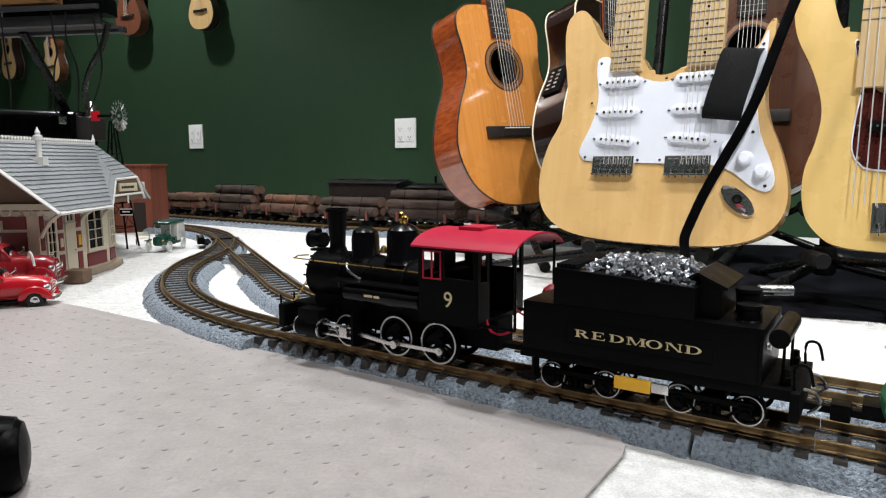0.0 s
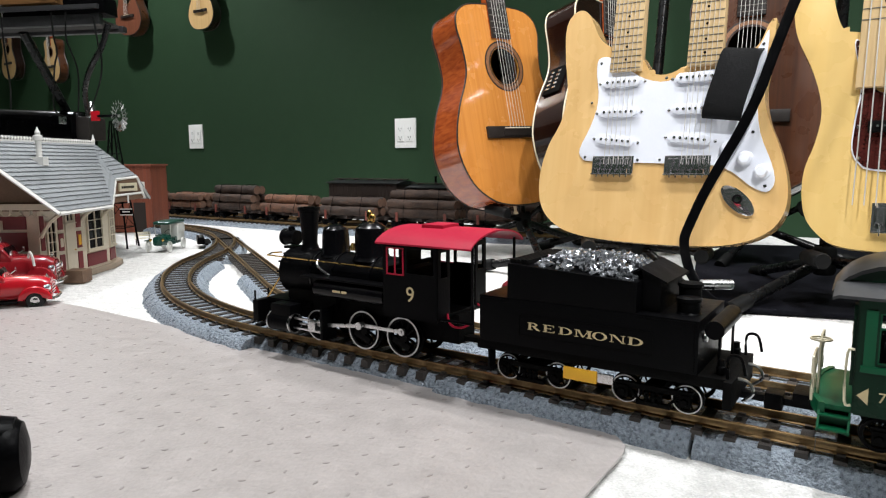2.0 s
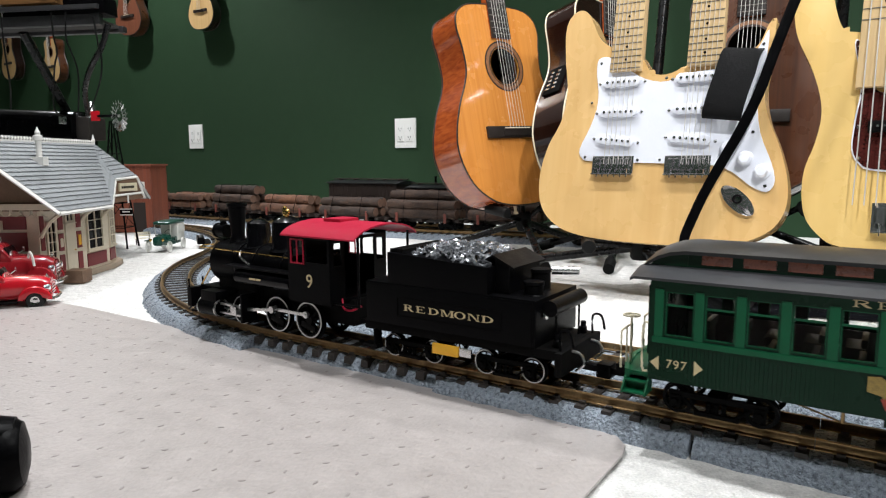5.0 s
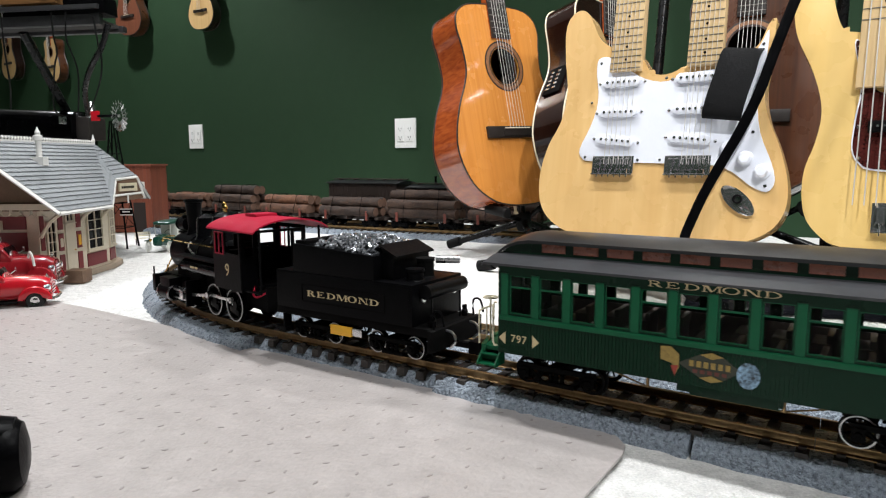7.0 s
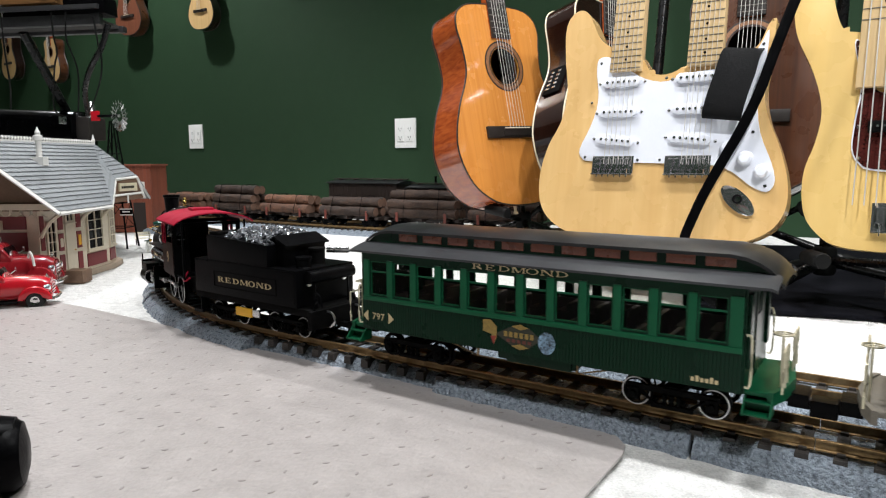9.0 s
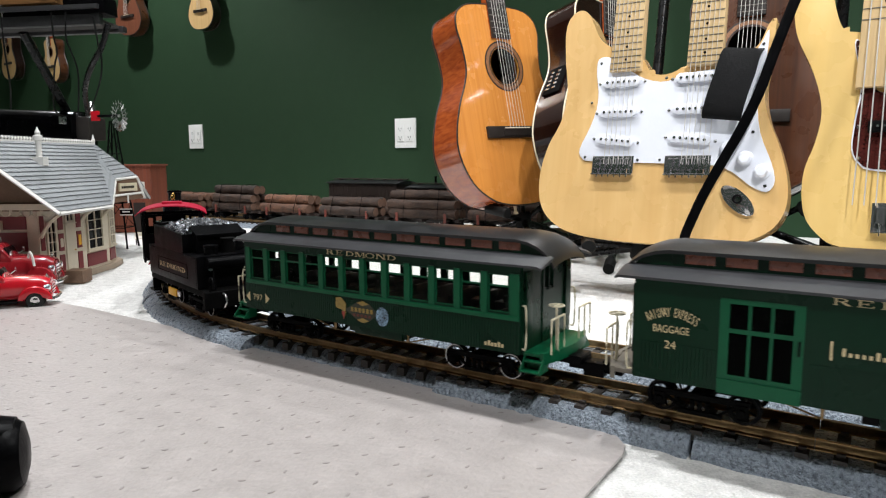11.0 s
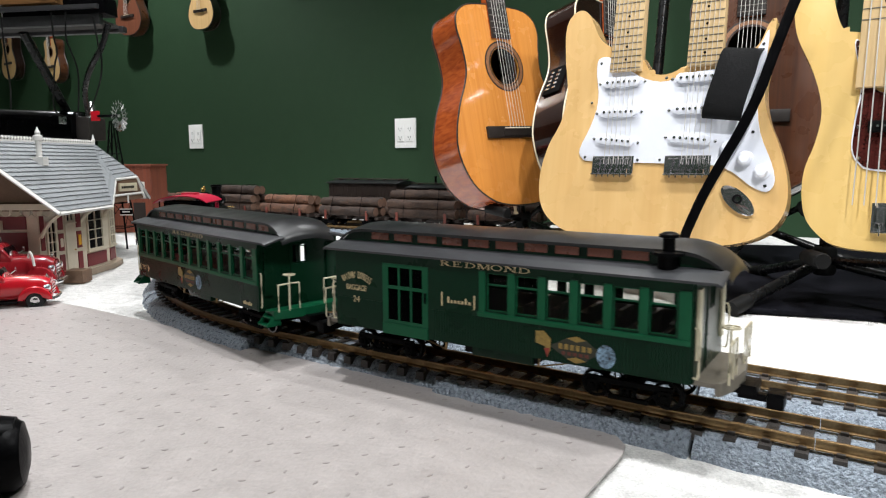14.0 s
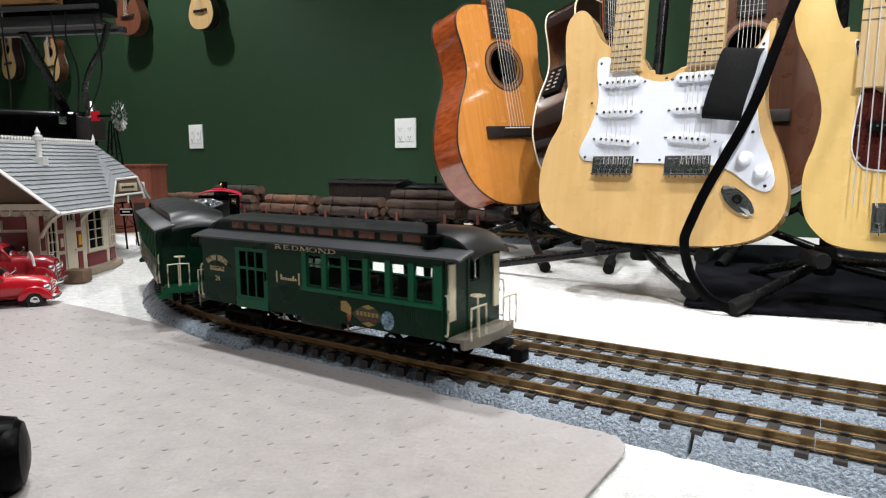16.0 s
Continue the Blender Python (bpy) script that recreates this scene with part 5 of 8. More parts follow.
# ---------------------------------------------------------------- guitars
M_MAPLE = wood("pale_ash_body", (0.72, 0.47, 0.20), (0.64, 0.39, 0.15), (30, 2.5, 2.5), 0.28, 0.6, 1.6)
M_BASSWOOD = wood("yellow_ash_body", (0.72, 0.50, 0.19), (0.66, 0.44, 0.15), (24, 2.0, 2.0), 0.28, 0.6, 1.6)
M_NECK = wood("maple_neck", (0.72, 0.53, 0.29), (0.64, 0.45, 0.23), (60, 3, 3), 0.35, 0.4, 2.0)
M_CEDAR = wood("orange_cedar_top", (0.66, 0.27, 0.06), (0.55, 0.20, 0.038), (60, 2, 2), 0.25, 0.8, 2.0)
M_MAHOG = wood("mahogany_rib", (0.42, 0.095, 0.022), (0.24, 0.042, 0.012), (3, 50, 14), 0.16, 1.0, 2.2)
M_DARKTOP = wood("dark_sunburst", (0.022, 0.007, 0.004), (0.008, 0.003, 0.0025), (40, 2, 2), 0.18, 1.0, 2.0)
M_BROWNTOP = wood("brown_acoustic_top", (0.085, 0.028, 0.010), (0.045, 0.014, 0.006), (60, 2, 2), 0.3, 0.6, 2.0)
M_EBONY = mat("dark_fingerboard", (0.018, 0.013, 0.011), 0.45, vary=0.3, scale=80)
M_PICKGUARD = mat("white_pickguard", (0.76, 0.78, 0.85), 0.5, vary=0.02)
M_TORT = mat("tortoise_pickguard", (0.055, 0.012, 0.010), 0.15, vary=0.7, scale=50, coat=0.5)
M_CHROME = mat("chrome", (0.85, 0.85, 0.86), 0.08, metal=0.94, vary=0.05)
M_CREAMBIND = mat("cream_binding", (0.7, 0.62, 0.45), 0.4, vary=0.04)
M_STRING = mat("string_steel", (0.72, 0.70, 0.66), 0.35, metal=0.5, vary=0.05)
# Darker than the string steel: the frets' thin shadows are put into this colour.
M_FRET = mat("dark_fret", (0.30, 0.28, 0.25), 0.3, metal=1.0, vary=0.05)
M_STRAP = mat("black_webbing", (0.006, 0.006, 0.0065), 0.8, spec=0.15, vary=0.2, scale=60, bump=0.0008, grain=(4, 1, 30))
M_RUBBER = mat("black_rubber", (0.006, 0.006, 0.006), 0.6, spec=0.15, vary=0.2, scale=60)
M_TUBE = mat("black_enamel_tube", (0.007, 0.007, 0.0075), 0.28, spec=0.25, vary=0.15, scale=60)


def standing(P, ang, lean, roll=0):
    """Frame of a guitar: x across its face, y up the neck, z out of the face."""
    a, l = radians(ang), radians(lean)
    e = Vector((math.cos(a), math.sin(a), 0))
    nb = Vector((math.sin(a), -math.cos(a), 0))
    up = math.cos(l) * Vector((0, 0, 1)) - math.sin(l) * nb
    z = e.cross(up)
    return Matrix(((e.x, up.x, z.x, P[0]), (e.y, up.y, z.y, P[1]), (e.z, up.z, z.z, P[2]), (0, 0, 0, 1))) @ pose(0, 0, 0, 0, 0, roll)


def bolt_neck(t, x, y0, y1, w0, w1, z, frets, board, strings, bridge_y, dots=True, scale=0.62):
    """Neck, fingerboard, frets, strings and headstock."""
    bm = B()
    prism(bm, [(x - w0 / 2, y0), (x + w0 / 2, y0), (x + w1 / 2, y1), (x - w1 / 2, y1)], z - 0.020, z, bevel=0.004)
    part("neck", bm, M_NECK if board != M_EBONY else M_MAHOG, t)
    bm = B()
    prism(bm, [(x - w0 / 2, y0), (x + w0 / 2, y0), (x + w1 / 2, y1), (x - w1 / 2, y1)], z, z + 0.005, bevel=0.0008)
    part("fingerboard", bm, board, t)
    L = y1 - bridge_y
    for k in range(1, frets + 1):
        fy = bridge_y + L * 2 ** (-k / 12)
        if fy < y0 + 0.002:
            break
        f = (fy - y0) / (y1 - y0)
        w = w0 + (w1 - w0) * f
        bm = B()
        rod(bm, (x - w / 2 + 0.0005, fy, z + 0.0052), (x + w / 2 - 0.0005, fy, z + 0.0052), 0.0009, seg=6)
        part("fret", bm, M_FRET, t)
        if dots and k in (12, 15, 17, 19, 21):
            gy = bridge_y + L * (2 ** (-k / 12) + 2 ** (-(k - 1) / 12)) / 2
            bm = B()
            for dx in ((-0.012, 0.012) if k == 12 else (0,)):
                rod(bm, (x + dx, gy, z + 0.0048), (x + dx, gy, z + 0.0054), 0.0022, seg=10)
            part("inlay", bm, M_BLACKDULL, t)
    n = strings
    for k in range(n):
        sx0 = x + (k - (n - 1) / 2) * w0 * 0.94 / n
        sx1 = x + (k - (n - 1) / 2) * w1 * 0.82 / n
        bm = B()
        tube(bm, [(sx0, bridge_y, z + 0.0105), (sx1, y1, z + 0.0070)], 0.0004 + (0.0006 if n == 4 else 0.00012 * (n - k) / n * 2), 5)
        part("string", bm, M_STRING, t)
    bm = B()
    prism(bm, spline([(x - w1 / 2, y1), (x - w1 / 2 - 0.01, y1 + 0.03), (x - w1 / 2 - 0.012, y1 + 0.15), (x, y1 + 0.175), (x + w1 / 2 + 0.016, y1 + 0.15), (x + w1 / 2 + 0.006, y1 + 0.03), (x + w1 / 2, y1)], 4), z - 0.016, z - 0.001, bevel=0.002)
    h = part("headstock", bm, M_NECK if board != M_EBONY else M_MAHOG, t)
    for k in range(n):
        bm = B()
        yy = y1 + 0.035 + k * 0.11 / n
        rod(bm, (x - w1 / 2 - 0.004, yy, z - 0.004), (x - w1 / 2 - 0.004, yy, z + 0.006), 0.004, seg=10)
        rod(bm, (x - w1 / 2 - 0.012, yy, z - 0.009), (x - w1 / 2 - 0.028, yy, z - 0.009), 0.003, 0.006, 8)
        part("tuner", bm, M_CHROME, h)


def pickup(t, x, y, w, h, tilt, poles, body):
    bm = B()
    o = [(-w / 2 + h / 2 + h / 2 * math.cos(a), h / 2 * math.sin(a)) for a in [math.pi / 2 + k * math.pi / 6 for k in range(7)]] + [(w / 2 - h / 2 + h / 2 * math.cos(a), h / 2 * math.sin(a)) for a in [-math.pi / 2 + k * math.pi / 6 for k in range(7)]]
    prism(bm, o, 0.0026, 0.0095, pose(x, y, 0, 0, 0, tilt), bevel=0.0012)
    p = part("pickup", bm, body, t)
    for k in range(poles):
        bm = B()
        q = pose(x, y, 0, 0, 0, tilt) @ Vector(((k - (poles - 1) / 2) * w * 0.72 / (poles - 1), 0, 0))
        rod(bm, (q.x, q.y, 0.0094), (q.x, q.y, 0.0104), 0.0025, seg=10)
        part("pole_piece", bm, M_CHROME, p)
    for sx in (-1, 1):
        bm = B()
        q = pose(x, y, 0, 0, 0, tilt) @ Vector((sx * (w / 2 + 0.006), 0, 0))
        lathe(bm, [(0.0028, 0.0026), (0.0028, 0.0036), (0.0015, 0.0044), (0, 0.0045)], Matrix.Translation((q.x, q.y, 0)), 10)
        part("screw", bm, M_CHROME, p)


def bridge(t, x, y, w, h, saddles):
    bm = B()
    box(bm, x - w / 2, x + w / 2, y - h / 2, y + h / 2, 0.001, 0.0055, bevel=0.0008)
    box(bm, x - w / 2, x + w / 2, y - h / 2, y - h / 2 + 0.0025, 0.001, 0.011, bevel=0.0006)
    b = part("bridge_plate", bm, M_CHROME, t, "chrome bridge plate")
    for k in range(saddles):
        sx = x + (k - (saddles - 1) / 2) * w * 0.86 / saddles
        bm = B()
        box(bm, sx - w * 0.33 / saddles, sx + w * 0.33 / saddles, y - h * 0.2, y + h * 0.34, 0.006, 0.0105, bevel=0.001)
        rod(bm, (sx, y - h * 0.2, 0.0085), (sx, y - h / 2 - 0.004, 0.0085), 0.0014, seg=6)
        for dx in (-0.0022, 0.0022):
            rod(bm, (sx + dx, y + h * 0.1, 0.010), (sx + dx, y + h * 0.1, 0.0125), 0.0009, seg=6)
        part("saddle", bm, M_CHROME, b)


def doubleneck():
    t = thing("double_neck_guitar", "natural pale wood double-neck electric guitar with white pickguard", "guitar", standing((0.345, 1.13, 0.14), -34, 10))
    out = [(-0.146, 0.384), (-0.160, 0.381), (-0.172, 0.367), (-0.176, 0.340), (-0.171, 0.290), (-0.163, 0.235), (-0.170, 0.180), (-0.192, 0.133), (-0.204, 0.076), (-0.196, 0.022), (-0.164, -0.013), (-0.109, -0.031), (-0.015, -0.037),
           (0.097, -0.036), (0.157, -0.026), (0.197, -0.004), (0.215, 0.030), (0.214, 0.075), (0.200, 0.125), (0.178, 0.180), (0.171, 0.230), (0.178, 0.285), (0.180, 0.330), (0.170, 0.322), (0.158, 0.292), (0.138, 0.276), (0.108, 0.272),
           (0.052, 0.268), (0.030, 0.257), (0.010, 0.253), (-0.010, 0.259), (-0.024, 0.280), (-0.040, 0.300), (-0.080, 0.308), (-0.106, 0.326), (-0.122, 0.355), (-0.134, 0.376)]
    bm = B()
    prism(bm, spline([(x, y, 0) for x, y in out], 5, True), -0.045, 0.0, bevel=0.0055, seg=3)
    part("body", bm, M_MAPLE, t)
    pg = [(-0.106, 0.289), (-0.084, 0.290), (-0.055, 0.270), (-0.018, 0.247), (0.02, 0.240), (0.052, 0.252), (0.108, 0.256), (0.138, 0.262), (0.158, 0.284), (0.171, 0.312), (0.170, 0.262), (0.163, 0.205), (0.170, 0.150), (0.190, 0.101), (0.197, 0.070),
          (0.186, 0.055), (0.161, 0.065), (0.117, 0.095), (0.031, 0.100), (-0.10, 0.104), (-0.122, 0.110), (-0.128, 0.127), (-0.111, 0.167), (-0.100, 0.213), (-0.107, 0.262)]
    bm = B()
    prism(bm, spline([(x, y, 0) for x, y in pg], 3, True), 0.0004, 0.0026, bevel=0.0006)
    part("pickguard", bm, M_PICKGUARD, t, "white pickguard")
    for x, y in ((-0.100, 0.281), (-0.112, 0.21), (-0.116, 0.112), (-0.02, 0.106), (0.018, 0.246), (0.165, 0.29), (0.163, 0.215), (0.184, 0.064), (0.16, 0.15), (0.018, 0.106)):
        bm = B()
        lathe(bm, [(0.0028, 0.0026), (0.0026, 0.0034), (0, 0.0038)], Matrix.Translation((x, y, 0)), 8)
        part("screw", bm, M_CHROME, t)
    for nx in (-0.0535, 0.0785):
        bolt_neck(t, nx, 0.262, 0.70, 0.055, 0.043, 0.006, 22, M_NECK, 6, 0.097)
    for x0 in (-0.061, 0.066):
        pickup(t, x0 + 0.002, 0.243, 0.068, 0.0165, 0, 6, M_PICKGUARD)
        pickup(t, x0 + 0.0005, 0.190, 0.068, 0.0165, 0, 6, M_PICKGUARD)
        pickup(t, x0 - 0.001, 0.140, 0.068, 0.0165, -6, 6, M_PICKGUARD)
        bridge(t, x0 - 0.002, 0.096, 0.074, 0.034, 6)
    for x, y in ((0.126, 0.125), (0.152, 0.107), (0.178, 0.086)):
        bm = B()
        lathe(bm, [(0.012, 0.0027), (0.0125, 0.006), (0.0095, 0.0075), (0.0085, 0.015), (0.0075, 0.0165), (0, 0.0168)], Matrix.Translation((x, y, 0)), 20)
        part("control_knob", bm, M_PICKGUARD, t, "white plastic knob")
    bm = B()
    prism(bm, [(0.033 * math.cos(a * math.pi / 12), 0.0145 * math.sin(a * math.pi / 12)) for a in range(24)], 0.0004, 0.005, pose(0.146, 0.040, 0, 0, 0, -42), bevel=0.002)
    j = part("jack_plate", bm, M_CHROME, t, "chrome jack plate")
    bm = B()
    lathe(bm, [(0.0048, 0.005), (0.0075, 0.005), (0.0075, 0.0085), (0.0048, 0.0085), (0.0045, 0.001)], pose(0.146, 0.042, 0), 16)
    part("jack_nut", bm, M_BLACKDULL, j)
    return t


def pickup_bass():
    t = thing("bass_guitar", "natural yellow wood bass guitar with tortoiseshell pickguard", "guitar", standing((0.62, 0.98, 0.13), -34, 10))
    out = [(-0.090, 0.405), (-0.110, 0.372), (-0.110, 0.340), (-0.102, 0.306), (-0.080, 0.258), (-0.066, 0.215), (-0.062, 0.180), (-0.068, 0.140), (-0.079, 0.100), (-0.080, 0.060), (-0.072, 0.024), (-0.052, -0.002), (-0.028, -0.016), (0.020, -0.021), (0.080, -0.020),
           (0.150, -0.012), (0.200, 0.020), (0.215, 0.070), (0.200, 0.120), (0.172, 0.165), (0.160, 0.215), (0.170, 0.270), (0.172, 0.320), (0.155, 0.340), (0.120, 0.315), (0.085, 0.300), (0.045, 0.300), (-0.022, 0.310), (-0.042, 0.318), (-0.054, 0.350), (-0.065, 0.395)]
    bm = B()
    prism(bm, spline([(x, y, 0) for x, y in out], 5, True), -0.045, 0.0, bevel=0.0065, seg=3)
    part("body", bm, M_BASSWOOD, t)
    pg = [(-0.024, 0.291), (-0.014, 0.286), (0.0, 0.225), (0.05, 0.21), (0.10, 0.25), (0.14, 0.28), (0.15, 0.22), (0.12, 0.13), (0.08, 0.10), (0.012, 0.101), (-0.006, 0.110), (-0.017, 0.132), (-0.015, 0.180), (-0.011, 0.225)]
    for k, (z0, z1, m_, off) in enumerate(((0.0004, 0.0022, M_PICKGUARD, 0.0025), (0.0022, 0.0030, M_TORT, 0.0))):
        bm = B()
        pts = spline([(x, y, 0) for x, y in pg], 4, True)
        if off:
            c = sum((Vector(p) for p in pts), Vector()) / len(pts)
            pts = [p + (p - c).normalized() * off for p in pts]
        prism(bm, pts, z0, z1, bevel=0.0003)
        part("pickguard", bm, m_, t, "tortoiseshell pickguard" if k else "white pickguard edge")
    for x, y in ((-0.010, 0.215), (-0.008, 0.117), (-0.012, 0.165), (-0.019, 0.286)):
        bm = B()
        lathe(bm, [(0.0026, 0.003), (0.0024, 0.0036), (0, 0.004)], Matrix.Translation((x, y, 0)), 8)
        part("screw", bm, M_CHROME, t)
    bolt_neck(t, 0.011, 0.222, 0.93, 0.062, 0.042, 0.006, 20, M_NECK, 4, 0.045, scale=0.86)
    bm = B()
    box(bm, 0.000, 0.034, 0.155, 0.172, 0.003, 0.011, bevel=0.002)
    pk = part("pickup", bm, M_BLACKDULL, t, "black split pickup")
    for k in range(4):
        bm = B()
        rod(bm, (0.004 + k * 0.0085, 0.1635, 0.011), (0.004 + k * 0.0085, 0.1635, 0.012), 0.002, seg=8)
        part("pole_piece", bm, M_CHROME, pk)
    bridge(t, 0.044, 0.028, 0.060, 0.045, 4)
    return t


def hollow_guitar(name, label, P, ang, lean, roll, s, m_top, m_side, m_bind, m_bridge=M_EBONY, slots=False):
    """A hollow-bodied guitar: top, back and ribs, sound hole with a rosette, bridge, neck."""
    t = thing(name, label, "guitar", standing(P, ang, lean, roll), group="acoustic guitars")
    half = [(0, -0.021), (0.05, -0.018), (0.105, -0.002), (0.155, 0.040), (0.181, 0.105), (0.178, 0.160), (0.158, 0.220), (0.131, 0.275), (0.121, 0.315), (0.125, 0.365), (0.132, 0.405), (0.124, 0.440), (0.090, 0.462), (0.030, 0.468)]
    pts = [(x * s, y * s, 0) for x, y in half] + [(-x * s, y * s, 0) for x, y in half[:0:-1]]
    o = spline(pts, 4, True)
    D = 0.095 * s
    bm = B()
    lo = [bm.verts.new((p.x, p.y, -D)) for p in o]
    hi = [bm.verts.new((p.x, p.y, -0.003)) for p in o]
    n = len(o)
    for k in range(n):
        bm.faces.new((lo[k], lo[(k + 1) % n], hi[(k + 1) % n], hi[k]))
    part("rib", bm, m_side, t, "glossy wooden side")
    bm = B()
    prism(bm, o, -D - 0.003, -D + 0.001, bevel=0.001)
    part("back", bm, m_side, t)
    # top with a real hole: ring of faces between outline and hole
    bm = B()
    c, r = Vector((0, 0.318 * s, 0)), 0.045 * s
    hole = []
    for p in o:
        d = (p - c)
        hole.append(c + d.normalized() * r)
    for z in (0.0, -0.003):
        A = [bm.verts.new((p.x, p.y, z)) for p in o]
        C = [bm.verts.new((p.x, p.y, z)) for p in hole]
        for k in range(n):
            bm.faces.new((A[k], A[(k + 1) % n], C[(k + 1) % n], C[k]))
        if z == 0.0:
            A0, C0 = A, C
        else:
            for k in range(n):
                bm.faces.new((A0[k], A0[(k + 1) % n], A[(k + 1) % n], A[k]))
                bm.faces.new((C0[k], C0[(k + 1) % n], C[(k + 1) % n], C[k]))
    part("soundboard", bm, m_top, t)
    # Ebony sheet before the back: the shade inside is put into its colour.
    bm = B()
    prism(bm, o, -D + 0.002, -D + 0.004)
    part("hole_shade_sheet", bm, M_EBONY, t)
    bm = B()
    tube(bm, [(p.x, p.y, -0.001) for p in o] + [(o[0].x, o[0].y, -0.001)], 0.0022, 6)
    part("binding", bm, m_bind, t)
    bm = B()
    tube(bm, [(p.x, p.y, -D + 0.001) for p in o] + [(o[0].x, o[0].y, -D + 0.001)], 0.0022, 6)
    part("binding", bm, m_bind, t)
    for r0, r1, m_ in ((0.046, 0.062, M_EBONY), (0.0495, 0.0585, mat("rosette", (0.22, 0.10, 0.045), 0.4, vary=0.6, scale=180))):
        bm = B()
        lathe(bm, [(r0 * s, 0.0003 if m_ is M_EBONY else 0.0007), (r1 * s, 0.0003 if m_ is M_EBONY else 0.0007)], Matrix.Translation(c), 40)
        part("rosette_ring", bm, m_, t)
    bm = B()
    box(bm, -0.092 * s, 0.092 * s, 0.142 * s, 0.170 * s, 0.0002, 0.007, bevel=0.002)
    box(bm, -0.043 * s, 0.043 * s, 0.146 * s, 0.166 * s, 0.007, 0.010, bevel=0.001)
    b = part("bridge", bm, m_bridge, t, "dark wooden bridge")
    bm = B()
    box(bm, -0.04 * s, 0.04 * s, 0.163 * s, 0.1655 * s, 0.010, 0.0125)
    part("saddle", bm, M_CREAMBIND, b)
    bolt_neck(t, 0, 0.385 * s, 0.82 * s, 0.060 * s, 0.052 * s, 0.003, 19, M_EBONY, 6, 0.163 * s, dots=False)
    return t


doubleneck()
pickup_bass()
ac = hollow_guitar("classical_guitar", "orange cedar classical guitar with reddish sides on a stand", (0.210, 1.680, 0.156), 37, 12, 2, 1.05, M_CEDAR, M_MAHOG, M_EBONY)
dk = hollow_guitar("acoustic_electric_guitar", "dark sunburst acoustic guitar with cream binding", (0.405, 1.56, 0.178), 40, 12, -11, 0.98, M_DARKTOP, M_DARKTOP, M_CREAMBIND)
hollow_guitar("acoustic_guitar", "brown acoustic guitar standing behind the electric guitars", (0.655, 1.47, 0.185), -30, 12, 0, 1.0, M_BROWNTOP, M_BROWNTOP, M_EBONY)
# preamp panel on the dark guitar's side
bm = B()
RIB = pose(-0.1435, 0.246, 0, 0, 0, -26)
box(bm, -0.002, 0.002, -0.042, 0.042, -0.078, -0.026, RIB, bevel=0.001)
pre = part("preamp_panel", bm, M_BLACKDULL, dk, "black preamp panel with chrome sliders")
for k in range(5):
    for j in range(2):
        bm = B()
        box(bm, -0.0045, -0.002, -0.030 + k * 0.013, -0.024 + k * 0.013, -0.070 + j * 0.02, -0.060 + j * 0.02, RIB, bevel=0.0006)
        part("slider", bm, M_CHROME, pre)
bm = B()
lathe(bm, [(0.004, 0), (0.004, 0.012), (0.0065, 0.014), (0.0065, 0.019), (0, 0.020)], Matrix.Translation((0.0, -0.021, -0.045)) @ Matrix.Rotation(radians(90), 4, "X"), 12)
part("strap_button", bm, M_CREAMBIND, ac, "cream strap button")


def guitar_strap():
    t = thing("guitar_strap", "black webbing guitar strap with a leather tail hanging to the floor", "strap")
    G = standing((0.345, 1.13, 0.14), -34, 10)
    bm = B()
    pts = [G @ Vector(p) for p in ((0.137, 0.292, -0.02), (0.137, 0.284, 0.004), (0.134, 0.270, 0.016), (0.130, 0.238, 0.026), (0.122, 0.203, 0.030), (0.116, 0.176, 0.026), (0.114, 0.168, 0.016))]
    side = (G.to_3x3() @ Vector((1, -0.12, 0))).normalized() * 0.030
    A, C = [], []
    nrm = (G.to_3x3() @ Vector((0, 0, 1))) * 0.0025
    rings = []
    for p in spline(pts, 4):
        rings.append([bm.verts.new(p - side), bm.verts.new(p + side), bm.verts.new(p + side + nrm), bm.verts.new(p - side + nrm)])
    for A, C in zip(rings, rings[1:]):
        for j in range(4):
            bm.faces.new((A[j], A[(j + 1) % 4], C[(j + 1) % 4], C[j]))
    bm.faces.new(rings[0][::-1])
    bm.faces.new(rings[-1])
    part("webbing_pad", bm, M_STRAP, t)
    bm = B()
    loc = [G @ Vector(p) for p in ((0.232, 0.42, 0.03), (0.205, 0.335, 0.03), (0.186, 0.270, 0.03), (0.168, 0.205, 0.028), (0.146, 0.150, 0.024), (0.124, 0.105, 0.020), (0.098, 0.050, 0.016), (0.079, 0.000, 0.012), (0.072, -0.030, 0.012))]
    floor_ = [Vector((0.402, 1.075, 0.075)), Vector((0.410, 1.062, 0.050)), Vector((0.425, 1.045, 0.026)), Vector((0.448, 1.030, 0.012)), Vector((0.470, 1.030, 0.006))]
    tube(bm, spline(loc + floor_, 6), 0.0078, 8, 0.25, up=WALL_N)
    part("leather_tail", bm, M_BLACK, t)
    return t


guitar_strap()


